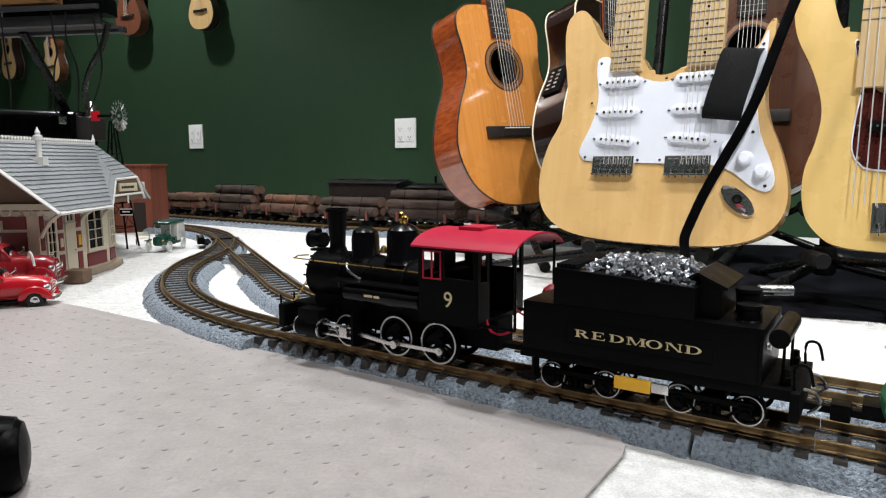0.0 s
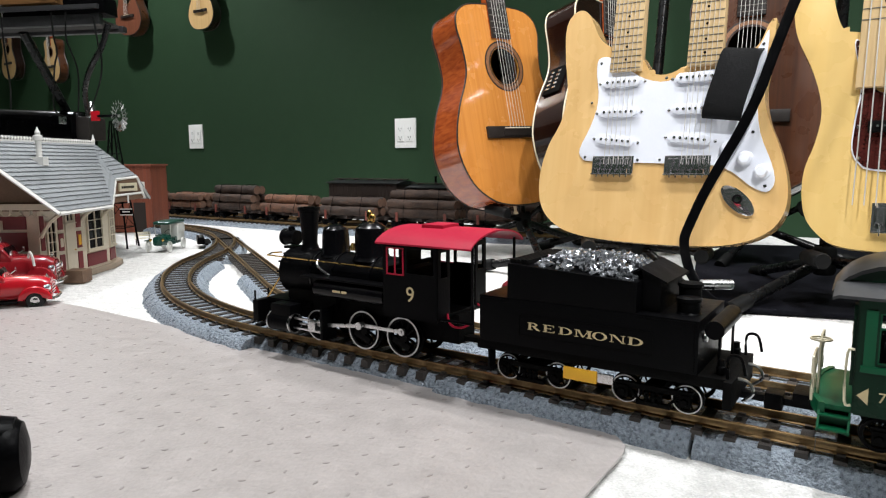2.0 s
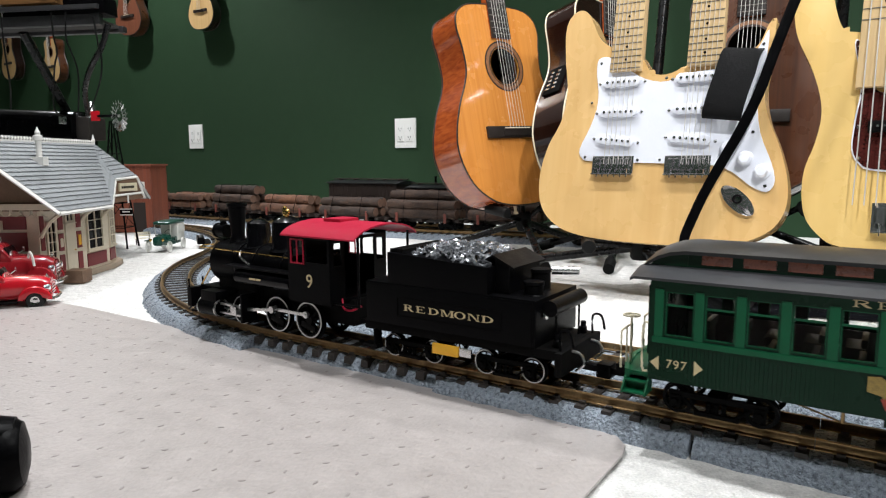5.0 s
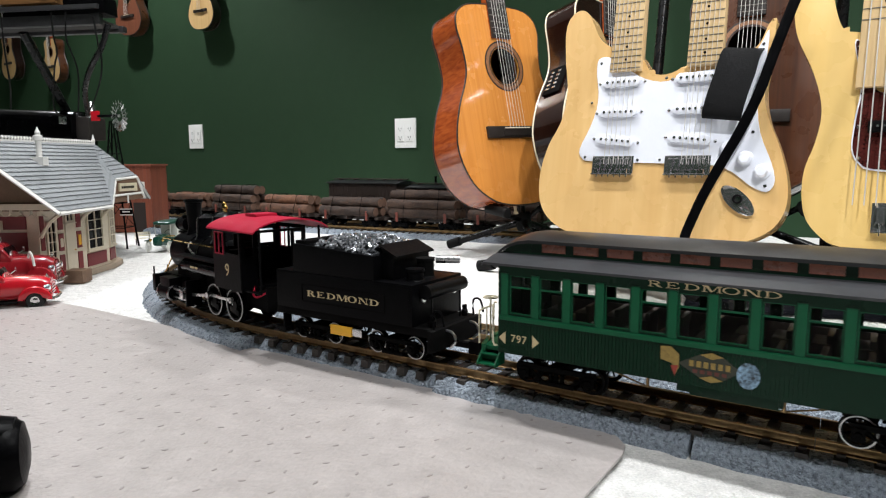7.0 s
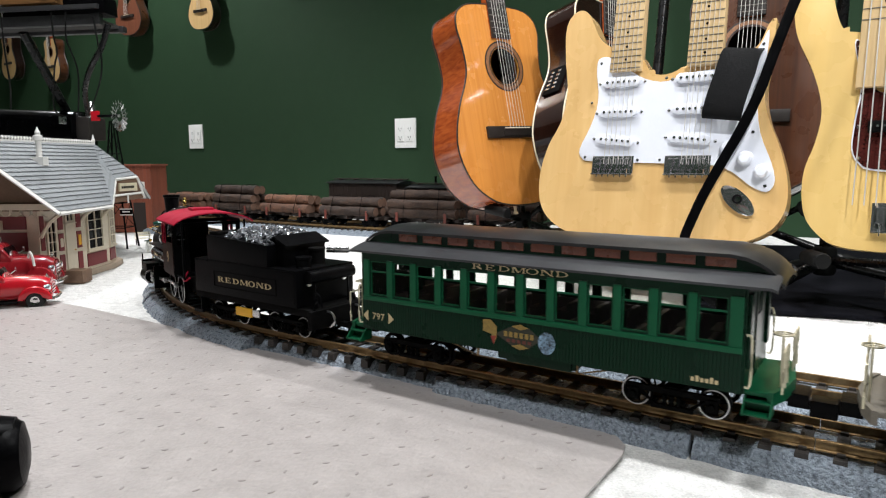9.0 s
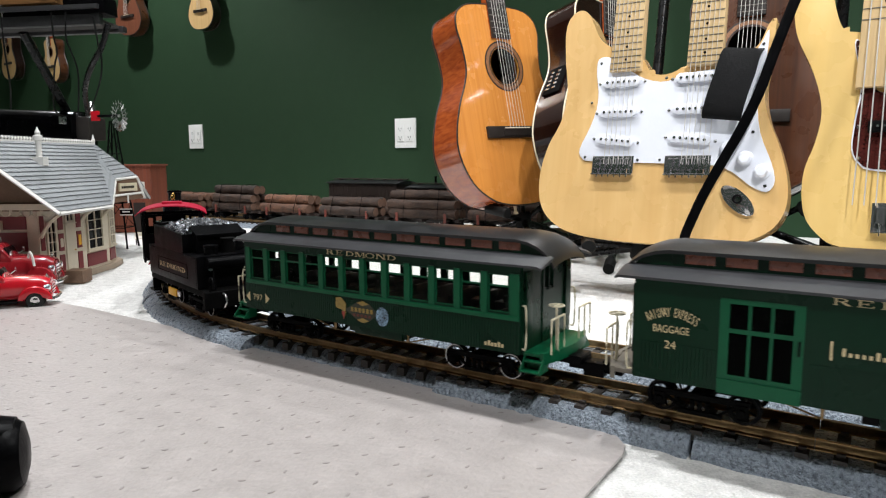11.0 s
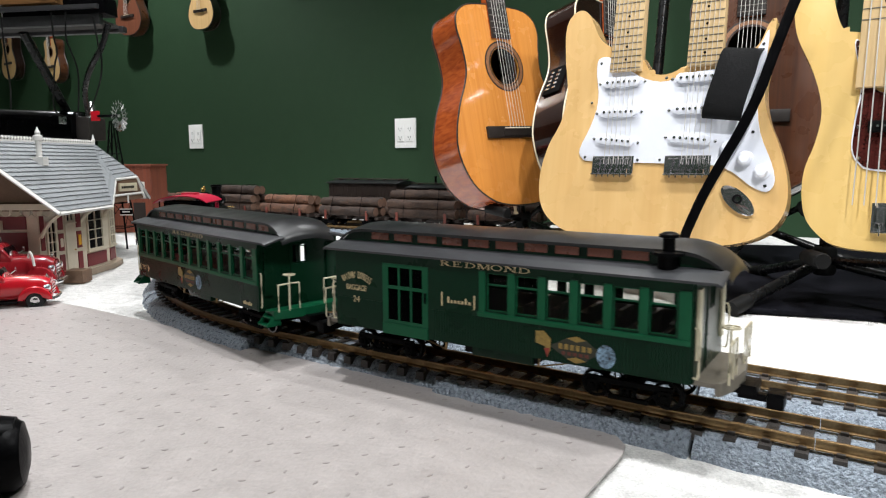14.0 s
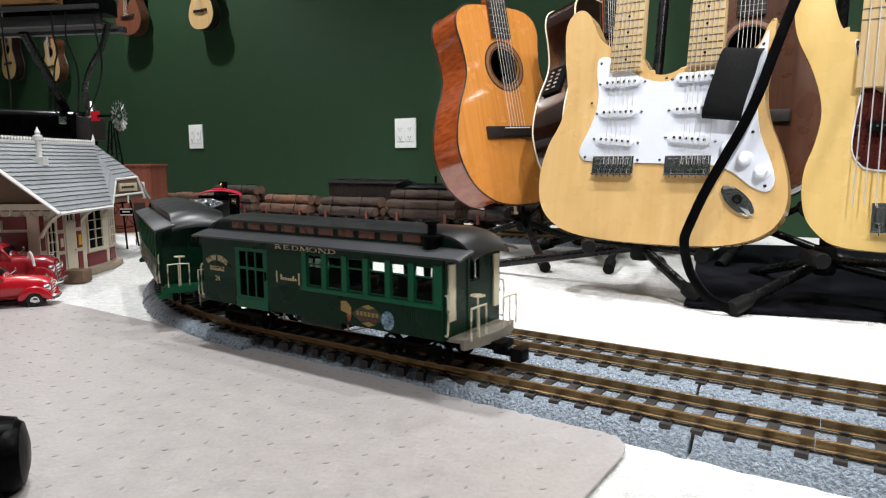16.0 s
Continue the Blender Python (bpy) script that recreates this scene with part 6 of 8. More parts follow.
def guitar_stand(label, hub, feet, top, pads):
    """A tubular tripod stand with a padded yoke and an upright."""
    t = thing("guitar_stand", label, "stand", group="guitar stands")
    hub = Vector(hub)
    for f in feet:
        f = Vector(f)
        bm = B()
        rod(bm, hub, f, 0.009, seg=14)
        part("leg", bm, M_TUBE, t)
        bm = B()
        d = (f - hub).normalized()
        tube(bm, [f - d * 0.035, f - d * 0.006, f + d * 0.004], 0.0125, 12)
        part("rubber_foot", bm, M_RUBBER, t)
    bm = B()
    rod(bm, hub - Vector((0, 0, 0.02)), Vector(top), 0.010, seg=14)
    part("upright", bm, M_TUBE, t)
    bm = B()
    lathe(bm, [(0.016, -0.025), (0.019, -0.02), (0.019, 0.02), (0.016, 0.025)], Matrix.Translation(hub), 14)
    part("hub", bm, M_RUBBER, t)
    for a, b in pads:
        a, b = Vector(a), Vector(b)
        bm = B()
        rod(bm, hub, a, 0.007, seg=10)
        part("yoke_arm", bm, M_TUBE, t)
        bm = B()
        rod(bm, a, b, 0.0125, seg=16)
        rod(bm, b, b + (b - a).normalized() * 0.003, 0.0125, 0.011, 16)
        part("foam_pad", bm, M_RUBBER, t, "black foam pad")


OUTW = Vector((-0.559, -0.829, 0))
guitar_stand("black tubular guitar stand under the double-neck guitar", (0.375, 1.245, 0.082), [(0.085, 1.475, 0.010), (0.432, 1.095, 0.010), (0.50, 1.50, 0.010)], (0.44, 1.35, 0.60),
             [((0.272, 1.235, 0.092), (0.256, 1.150, 0.094)), ((0.455, 1.130, 0.085), (0.425, 1.075, 0.087))])
guitar_stand("black tubular guitar stand under the bass", (0.665, 1.14, 0.070), [(0.459, 1.026, 0.011), (0.655, 1.37, 0.011), (0.90, 1.02, 0.011)], (0.73, 1.25, 0.62),
             [((0.585, 1.05, 0.090), (0.572, 0.985, 0.092)), ((0.700, 0.960, 0.088), (0.666, 0.905, 0.090))])
guitar_stand("black tubular guitar stand under the classical guitar", (0.215, 1.745, 0.085), [(0.226, 1.45, 0.011), (0.02, 1.86, 0.011), (0.40, 1.88, 0.011)], (0.15, 1.86, 0.62),
             [((0.115, 1.665, 0.125), (0.155, 1.60, 0.118)), ((0.26, 1.74, 0.125), (0.315, 1.68, 0.118))])
guitar_stand("black tubular guitar stand under the dark acoustic", (0.45, 1.66, 0.085), [(0.36, 1.42, 0.011), (0.27, 1.80, 0.011), (0.62, 1.74, 0.011)], (0.39, 1.76, 0.62),
             [((0.36, 1.60, 0.135), (0.40, 1.52, 0.128)), ((0.49, 1.70, 0.135), (0.54, 1.62, 0.128))])
guitar_stand("black tubular guitar stand under the brown acoustic", (0.75, 1.57, 0.085), [(0.62, 1.46, 0.011), (0.66, 1.74, 0.011), (0.93, 1.46, 0.011)], (0.80, 1.64, 0.62),
             [((0.64, 1.57, 0.140), (0.61, 1.49, 0.135)), ((0.80, 1.47, 0.140), (0.77, 1.40, 0.135))])


def dark_rug():
    t = thing("dark_rug", "black felt rug under the guitar stands", "rug")
    pts = [(0.405, 1.090), (0.50, 1.035), (0.68, 0.972), (1.2, 0.74), (1.7, 0.62), (1.6, 1.65), (0.80, 1.85), (0.60, 1.55), (0.50, 1.30)]
    bm = B()
    prism(bm, pts, 0.0003, 0.008, bevel=0.002)
    part("felt", bm, mat("black_felt", (0.006, 0.006, 0.009), 0.95, spec=0.1, vary=0.3, scale=40, bump=0.002, bscale=300), t)
    rng = random.Random(3)
    bm = B()
    for _ in range(90):
        f = rng.random()
        a, b = Vector(pts[0]), Vector(pts[3])
        q = Vector((0.42 + 0.75 * f, 1.083 - 0.345 * f - 0.02 * math.sin(f * 3.1)))
        x, y = q.x + rng.uniform(-0.01, 0.01), q.y + rng.uniform(-0.004, 0.01)
        tube(bm, [(x, y, 0.003), (x + rng.uniform(-0.012, 0.012), y - 0.006, 0.006), (x + rng.uniform(-0.02, 0.02), y - rng.uniform(0, 0.014), 0.002)], 0.0004, 4)
    tagged(part("frayed_edge", bm, M_BLACKDULL, t), kind="stuff")


dark_rug()


# ---------------------------------------------------------------- log train along the wall
M_BARK = mat("pale_log_bark", (0.105, 0.045, 0.023), 0.8, vary=0.8, scale=45, bump=0.002, bscale=150, random_tint=0.35)
M_BARKD = mat("dark_log_bark", (0.040, 0.021, 0.013), 0.8, vary=0.85, scale=45, bump=0.002, bscale=150, random_tint=0.3)
M_LOGEND = mat("log_end_grain", (0.12, 0.065, 0.042), 0.8, vary=0.3, scale=90)
M_CARBROWN = mat("boxcar_brown", (0.02, 0.012, 0.009), 0.6, vary=0.25, scale=40)
M_RUST = mat("rust_red_post", (0.13, 0.03, 0.02), 0.6, vary=0.3)


def at_line(line, s, side=0.0, z=0.0):
    p, h = line(s)
    return Matrix.Translation((p.x + side * math.sin(h), p.y - side * math.cos(h), z)) @ Matrix.Rotation(h, 4, "Z")


def small_truck(t, x):
    bm = B()
    for d in (-0.02, 0.02):
        for y in (-0.0245, 0.0245):
            rod(bm, (x + d, y - 0.003, 0.040), (x + d, y + 0.003, 0.040), 0.012, seg=14)
        rod(bm, (x + d, -0.03, 0.040), (x + d, 0.03, 0.040), 0.003, seg=6)
    for y in (-0.032, 0.032):
        box(bm, x - 0.03, x + 0.03, y - 0.002, y + 0.002, 0.038, 0.047)
        for d in (-0.02, 0.02):
            box(bm, x + d - 0.005, x + d + 0.005, y - 0.004, y + 0.004, 0.035, 0.046)
    box(bm, x - 0.006, x + 0.006, -0.03, 0.03, 0.042, 0.052)
    part("truck", bm, M_BLACK, t)


def log_car(s, seed, bark, layers, label):
    rng = random.Random(seed)
    t = thing("log_car", label, "railway car", at_line(log_line, s), group="log cars")
    small_truck(t, -0.085)
    small_truck(t, 0.085)
    bm = B()
    box(bm, -0.125, 0.125, -0.010, 0.010, 0.050, 0.060)
    for x in (-0.125, -0.085, 0.0, 0.085, 0.125):
        box(bm, x - 0.006, x + 0.006, -0.048, 0.048, 0.055, 0.063)
    part("frame", bm, M_CARBROWN, t)
    for x in (-0.085, 0.085):
        for y in (-0.047, 0.047):
            bm = B()
            box(bm, x - 0.004, x + 0.004, y - 0.003, y + 0.003, 0.052, 0.082, bevel=0.0006)
            part("stake", bm, M_RUST, t)
    z = 0.063
    for li, n in enumerate(layers):
        r = 0.0165 if n <= 3 else 0.0135
        for k in range(n):
            y = (k - (n - 1) / 2) * 2.02 * r
            rr = r * rng.uniform(0.88, 1.04)
            L = rng.uniform(0.105, 0.122)
            dx = rng.uniform(-0.008, 0.008)
            bm = B()
            pts = [(dx - L + i * 2 * L / 20, y + 0.0016 * math.sin(i * 0.5 + k), z + rr + rng.uniform(-0.0006, 0.0006)) for i in range(21)]
            tube(bm, pts, rr, 12)
            for v in bm.verts:
                v.co += Vector((0, v.co.y - y, v.co.z - z - rr)) * (0.16 * noise.noise(v.co * 55) + 0.10 * noise.noise(v.co * 160))
            lg = part("log", bm, bark, t)
            for e in (0, -1):
                bm = B()
                w = 1 if e else -1
                p = pts[e]
                rod(bm, (p[0], p[1], p[2]), (p[0] + w * 0.0008, p[1], p[2]), rr * 0.93, seg=12)
                part("end_grain", bm, M_LOGEND, lg)
        z += r * 1.78
    for x in (-0.06, 0.06):
        bm = B()
        w = layers[0] * 0.0168
        tube(bm, [(x, -w, 0.064), (x, -w - 0.002, 0.08), (x, -w * 0.7, z + 0.006), (x, 0, z + 0.0085), (x, w * 0.7, z + 0.006), (x, w + 0.002, 0.08), (x, w, 0.064)], 0.0011, 5)
        part("chain", bm, M_BLACKDULL, t)


log_car(0.74, 1, M_BARKD, (3, 3, 2), "black log car loaded with dark bark logs")
log_car(1.02, 2, M_BARKD, (3, 2), "black log car loaded with two layers of dark logs")
log_car(1.31, 3, M_BARK, (3, 2), "black log car loaded with pale brown logs")
log_car(1.60, 4, M_BARKD, (3, 3, 2), "black log car loaded with grey-brown logs")
log_car(1.90, 5, M_BARK, (3, 4), "black log car loaded with pale pinkish logs")
log_car(2.20, 6, M_BARKD, (3, 2), "black log car loaded with dark logs beside the shed")
log_car(0.46, 7, M_BARKD, (3, 2), "black log car loaded with dark logs behind the guitars")


def back_line(s):
    p, h = log_line(s)
    return Vector((p.x + 0.15 * math.sin(h), p.y - 0.15 * math.cos(h))), h


track("second model railway track against the green wall", back_line, 0.1, 2.6, (0.12, 2.55), (0.9, 1.7))


def box_car(s, L, zr, m_wall, label, chimney):
    t = thing("box_car", label, "railway car", at_line(log_line, s, 0.15), group="box cars")
    small_truck(t, -L * 0.33)
    small_truck(t, L * 0.33)
    bm = B()
    box(bm, -L / 2, L / 2, -0.052, 0.052, 0.055, zr - 0.012)
    part("body", bm, m_wall, t)
    bm = B()
    for k in range(26):
        x = -L / 2 + (k + 0.5) * L / 26
        for y in (-0.0527, 0.0527):
            box(bm, x - L / 60, x + L / 60, y - 0.0007, y + 0.0007, 0.057, zr - 0.014)
    tagged(part("siding", bm, m_wall, t), kind="stuff")
    bm = B()
    box(bm, -0.026, 0.026, -0.056, -0.053, 0.058, zr - 0.018, bevel=0.0008)
    part("door", bm, m_wall, t)
    bm = B()
    prism(bm, [(-0.060, zr - 0.012), (-0.060, zr - 0.009), (0, zr), (0.060, zr - 0.009), (0.060, zr - 0.012)], -L / 2 - 0.008, L / 2 + 0.008, Matrix.Rotation(radians(90), 4, "Y") @ Matrix.Rotation(radians(90), 4, "Z"))
    part("roof", bm, M_ROOF, t)
    bm = B()
    box(bm, -L / 2 - 0.012, L / 2 + 0.012, -0.009, 0.009, zr + 0.002, zr + 0.005)
    for k in range(5):
        x = -L / 2 + 0.02 + k * (L - 0.04) / 4
        box(bm, x - 0.003, x + 0.003, -0.012, 0.012, zr - 0.002, zr + 0.002)
    part("roof_walk", bm, M_CARBROWN, t)
    if chimney:
        bm = B()
        lathe(bm, [(0.004, zr - 0.01), (0.004, zr + 0.022), (0.006, zr + 0.023), (0.006, zr + 0.026), (0, zr + 0.027)], Matrix.Translation((chimney, -0.02, 0)), 10)
        part("stove_pipe", bm, M_BLACK, t)


box_car(1.06, 0.30, 0.178, M_CARBROWN, "dark brown wooden box car with a grey roof", 0)
box_car(0.70, 0.32, 0.165, M_CARBROWN, "dark brown caboose with a stove pipe", 0.09)

# ---------------------------------------------------------------- depot
M_DEPOTWHITE = mat("depot_cream_trim", (0.62, 0.55, 0.43), 0.6, vary=0.08, scale=60)
M_DEPOTRED = mat("depot_red_panel", (0.17, 0.022, 0.026), 0.55, vary=0.12, scale=60)
M_SHINGLE = mat("grey_shingle", (0.235, 0.25, 0.26), 0.75, vary=0.16, scale=70, bump=0.0006, random_tint=0.12)
M_ROOFTRIM = mat("white_roof_trim", (0.72, 0.71, 0.68), 0.6, vary=0.05)
M_DEPOTBROWN = mat("depot_brown", (0.16, 0.095, 0.06), 0.75, vary=0.25, scale=50)
M_DARKROOM = mat("dark_interior", (0.02, 0.017, 0.014), 0.8, vary=0.1)
depot = thing("depot_building", "cream and dark red model railway depot with a grey shingle roof", "building")


def facing(P, Q):
    """Frame on the wall from P to Q: x along it, z up, -y outward."""
    d = Vector((Q[0] - P[0], Q[1] - P[1], 0))
    a = math.atan2(d.y, d.x)
    return Matrix.Translation((P[0], P[1], 0)) @ Matrix.Rotation(a, 4, "Z"), d.length


def panel(M, x0, x1, z0, z1, m_, name="wall_panel", proud=0.002):
    bm = B()
    box(bm, x0, x1, -proud, 0.0005, z0, z1, M)
    return part(name, bm, m_, depot)


def depot_window(M, x0, x1, z0, z1, nx, nz):
    w = B()
    wall_between(w, x0 - 0.003, x1 + 0.003, z0 - 0.003, z1 + 0.003, -0.0045, -0.001, [(x0 + i * (x1 - x0) / nx + 0.0008, x0 + (i + 1) * (x1 - x0) / nx - 0.0008, z0 + k * (z1 - z0) / nz + 0.0008, z0 + (k + 1) * (z1 - z0) / nz - 0.0008) for i in range(nx) for k in range(nz)], M)
    f = part("window", w, M_DEPOTWHITE, depot)
    bm = B()
    box(bm, x0, x1, -0.0012, -0.0008, z0, z1, M)
    part("pane", bm, M_BLACKGLOSS, f)
    bm = B()
    box(bm, x0 - 0.005, x1 + 0.005, -0.007, 0, z0 - 0.006, z0 - 0.003, M)
    part("sill", bm, M_DEPOTWHITE, f)


W = [(-1.08, 1.312), (-0.806, 1.312), (-0.794, 1.352), (-0.784, 1.432), (-0.780, 1.528), (-0.793, 1.590), (-0.87, 1.68), (-1.08, 1.68)]
Z0, ZT = 0.012, 0.150
bm = B()
prism(bm, W[::-1], Z0, ZT)
part("core_wall", bm, M_DEPOTWHITE, depot)
# Whitish plinth; its brown shading is put into the tan colour.
bm = B()
prism(bm, [(-1.09, 1.300), (-0.797, 1.300), (-0.783, 1.348), (-0.773, 1.436), (-0.769, 1.536), (-0.784, 1.604), (-0.865, 1.70), (-1.09, 1.70)], 0.0, 0.0118, bevel=0.001)
part("platform", bm, mat("shaded_plinth", (0.34, 0.27, 0.2), 0.7, vary=0.15), depot)
# gable side with battens and dark red boards
M, L = facing(W[0], W[1])
for i in range(4):
    a = 0.006 + i * (L - 0.02) / 4
    b = a + (L - 0.02) / 4 - 0.009
    panel(M, a, b, 0.020, 0.062, M_DEPOTRED)
    panel(M, a, b, 0.070, 0.108, M_DEPOTRED)
    panel(M, a, b, 0.114, 0.140, M_DEPOTRED)
panel(M, L - 0.070, L - 0.048, 0.024, 0.060, M_DEPOTWHITE, "notice_board", 0.0045)
panel(M, 0.150, 0.205, 0.112, 0.132, M_DEPOTWHITE, "oval_sign", 0.010)
for k in range(3):
    panel(M, 0.160 + k * 0.013, 0.168 + k * 0.013, 0.119, 0.126, M_BLACKDULL, "sign_bar", 0.0108)
# track side
M, L = facing(W[1], W[2])
panel(M, 0.003, 0.012, 0.020, 0.060, M_DEPOTRED)
panel(M, 0.003, 0.012, 0.070, 0.140, M_DEPOTRED)
depot_window(M, 0.018, 0.036, 0.045, 0.125, 2, 4)
M, L = facing(W[2], W[3])
for a, b in ((0.004, 0.018), (0.060, 0.074)):
    panel(M, a, b, 0.018, 0.056, M_DEPOTRED)
    panel(M, a, b, 0.064, 0.100, M_DEPOTRED)
    panel(M, a, b, 0.108, 0.142, M_DEPOTRED)
panel(M, 0.007, 0.015, 0.072, 0.090, M_DEPOTWHITE, "notice", 0.003)
panel(M, 0.063, 0.071, 0.070, 0.092, M_YELLOW, "notice", 0.003)
panel(M, 0.024, 0.052, 0.014, 0.118, M_DEPOTWHITE, "door", 0.003)
bm = B()
lathe(bm, [(0.0015, 0), (0.0018, 0.002), (0, 0.003)], M @ Matrix.Translation((0.048, -0.003, 0.062)) @ Matrix.Rotation(radians(90), 4, "X"), 8)
part("door_knob", bm, M_BRASS, depot)
depot_window(M, 0.027, 0.049, 0.124, 0.142, 2, 1)
M, L = facing(W[3], W[4])
panel(M, 0.010, 0.086, 0.018, 0.046, M_DEPOTRED)
depot_window(M, 0.016, 0.072, 0.056, 0.140, 2, 4)
M, L = facing(W[4], W[5])
panel(M, 0.010, 0.052, 0.018, 0.046, M_DEPOTRED)
depot_window(M, 0.014, 0.048, 0.056, 0.135, 2, 4)
bm = B()
box(bm, -0.778, -0.738, 1.335, 1.372, 0.0, 0.026, bevel=0.001)
part("crate_step", bm, M_DEPOTBROWN, depot)

# roof of shingle courses
R0, Q0, Q1, R1 = Vector((-0.740, 1.275, 0.151)), Vector((-0.926, 1.275, 0.294)), Vector((-0.926, 1.777, 0.294)), Vector((-0.740, 1.480, 0.151))
A1, B1, H2 = Vector((-0.8056, 1.634, 0.2043)), Vector((-0.784, 1.700, 0.212)), Vector((-0.840, 1.90, 0.146))
BACK0, BACK1 = Vector((-1.112, 1.275, 0.151)), Vector((-1.112, 1.90, 0.151))


def roof_plane(a, b, c, d, courses, per, rng):
    """Courses of shingles between the eave a-b and the ridge d-c."""
    n = (b - a).cross(d - a).normalized()
    if n.z < 0:
        n = -n
    bm = B()
    lo = [bm.verts.new(p - n * 0.006) for p in (a, b, c, d)]
    hi = [bm.verts.new(p - n * 0.0005) for p in (a, b, c, d)]
    bm.faces.new(lo)
    bm.faces.new(hi[::-1])
    for k in range(4):
        bm.faces.new((lo[k], lo[(k + 1) % 4], hi[(k + 1) % 4], hi[k]))
    part("roof_deck", bm, M_SHINGLE, depot)
    for i in range(courses):
        f0, f1 = i / courses, min(1, (i + 1.12) / courses)
        p0, p1 = a.lerp(d, f0), b.lerp(c, f0)
        q0, q1 = a.lerp(d, f1), b.lerp(c, f1)
        m = max(2, int(per * (p1 - p0).length / (b - a).length))
        bm = B()
        off = 0.5 * (i % 2) / m
        g = [0] + [min(1, k / m + off) for k in range(1 if not off else 0, m)] + [1]
        g = sorted(set(g))
        for u0, u1 in zip(g, g[1:]):
            j = rng.uniform(-0.0009, 0.0009)
            e = (p1 - p0).normalized() * 0.0004
            dn = (p0 - q0).normalized() * j
            lift = 0.0026 + rng.uniform(0, 0.0008)
            v = [p0.lerp(p1, u0) + e + dn + n * lift, p0.lerp(p1, u1) - e + dn + n * lift, q0.lerp(q1, u1) - e + n * 0.0003, q0.lerp(q1, u0) + e + n * 0.0003]
            w = [p - n * 0.0018 for p in v]
            V = [bm.verts.new(p) for p in v]
            X = [bm.verts.new(p) for p in w]
            bm.faces.new(V)
            for k in range(4):
                bm.faces.new((V[k], V[(k + 1) % 4], X[(k + 1) % 4], X[k]))
        part("shingle_course", bm, M_SHINGLE, depot)


rng = random.Random(8)
roof_plane(R0, R1, Q1, Q0, 17, 26, rng)
roof_plane(A1, B1, Q1 - Vector((0, 0.004, 0)), Q1 - Vector((0, 0.008, 0)), 9, 5, rng)
roof_plane(B1, H2, Q1 + Vector((0, 0.004, 0)), Q1, 11, 14, rng)
roof_plane(R1, A1, Q1, Q1 - Vector((0, 0.004, 0)), 13, 8, rng)
roof_plane(BACK1, BACK0, Q0, Q1, 12, 16, rng)
roof_plane(H2, BACK1, Q1, Q1 + Vector((0.004, 0, 0)), 12, 16, rng)
bm = B()
for a, b, r in ((R0, R1, 0.0042), (R0, Q0, 0.0042), (R1, A1, 0.003), (A1, B1, 0.0035), (B1, H2, 0.003), (Q0, BACK0, 0.0042)):
    d = (b - a).normalized()
    s = Vector((0, 0, 1))
    tube(bm, [a - s * 0.003, b - s * 0.003], r, 4)
part("fascia", bm, M_ROOFTRIM, depot, "white eave trim")
# Brown triangle under the rake: the shadow there is put into its colour.
bm = B()
prism(bm, [(R0.x - 0.02, 0.151), (Q0.x, 0.286), (-1.10, 0.151)], -1.306, -1.300, Matrix.Rotation(radians(90), 4, "X"))
part("gable_shade_board", bm, M_DEPOTBROWN, depot)
bm = B()
for k in range(14):
    x = -0.775 - k * 0.020
    zz = 0.150
    lathe(bm, [(0.009, 0), (0.009, 0.004)], Matrix.Translation((x, 1.294, zz)) @ Matrix.Rotation(radians(90), 4, "X"), 12)
    box(bm, x - 0.010, x + 0.010, 1.290, 1.294, zz + 0.004, zz + 0.016)
part("scalloped_trim", bm, M_DEPOTWHITE, depot)
for y in (1.308, 1.43, 1.52):
    bm = B()
    tube(bm, spline([(-0.800, y, 0.098), (-0.788, y, 0.116), (-0.776, y, 0.132), (-0.758, y, 0.145)], 4), 0.004, 6)
    part("bracket", bm, M_DEPOTWHITE, depot)
# small gable with a sign over the bay
bm = B()
u = (B1 - A1)
prism(bm, [(0, 0), (u.length, 0.004), (u.length + 0.022, -0.050), (-0.014, -0.058)], -0.002, 0.002, Matrix.Translation(A1) @ Matrix.Rotation(math.atan2(u.y, u.x), 4, "Z") @ Matrix.Rotation(radians(90), 4, "X"))
part("bay_gable", bm, M_DEPOTBROWN, depot)
gm = Matrix.Translation(A1) @ Matrix.Rotation(math.atan2(u.y, u.x), 4, "Z")
bm = B()
for a, b in (((0, -0.003, 0), (u.length, -0.003, 0.004)), ((0, -0.003, 0), (-0.014, -0.003, -0.058)), ((u.length, -0.003, 0.004), (u.length + 0.022, -0.003, -0.050)), ((-0.010, -0.004, -0.040), (u.length + 0.016, -0.004, -0.036))):
    tube(bm, [gm @ Vector(a), gm @ Vector(b)], 0.0032, 6)
tube(bm, [gm @ Vector((u.length / 2, -0.004, -0.036)), gm @ Vector((u.length / 2, -0.004, -0.060))], 0.002, 6)
part("gable_trim", bm, M_ROOFTRIM, depot)
bm = B()
box(bm, 0.006, u.length - 0.006, -0.008, -0.003, -0.030, -0.010, gm, bevel=0.001)
part("sign_board", bm, M_CREAM, depot)
bm = B()
for k in range(6):
    box(bm, 0.012 + k * 0.007, 0.017 + k * 0.007, -0.0088, -0.0078, -0.023, -0.017, gm)
part("sign_bar", bm, M_BLACKDULL, depot)
bm = B()
box(bm, -0.772, -0.742, 1.580, 1.583, 0.120, 0.136, bevel=0.0005)
hs = part("hanging_sign", bm, M_BLACK, depot, "small black hanging sign")
bm = B()
for z in (0.121, 0.135):
    box(bm, -0.772, -0.742, 1.5788, 1.5798, z - 0.001, z + 0.001)
box(bm, -0.766, -0.748, 1.5788, 1.5798, 0.127, 0.130)
part("sign_border", bm, M_ROOFTRIM, hs)
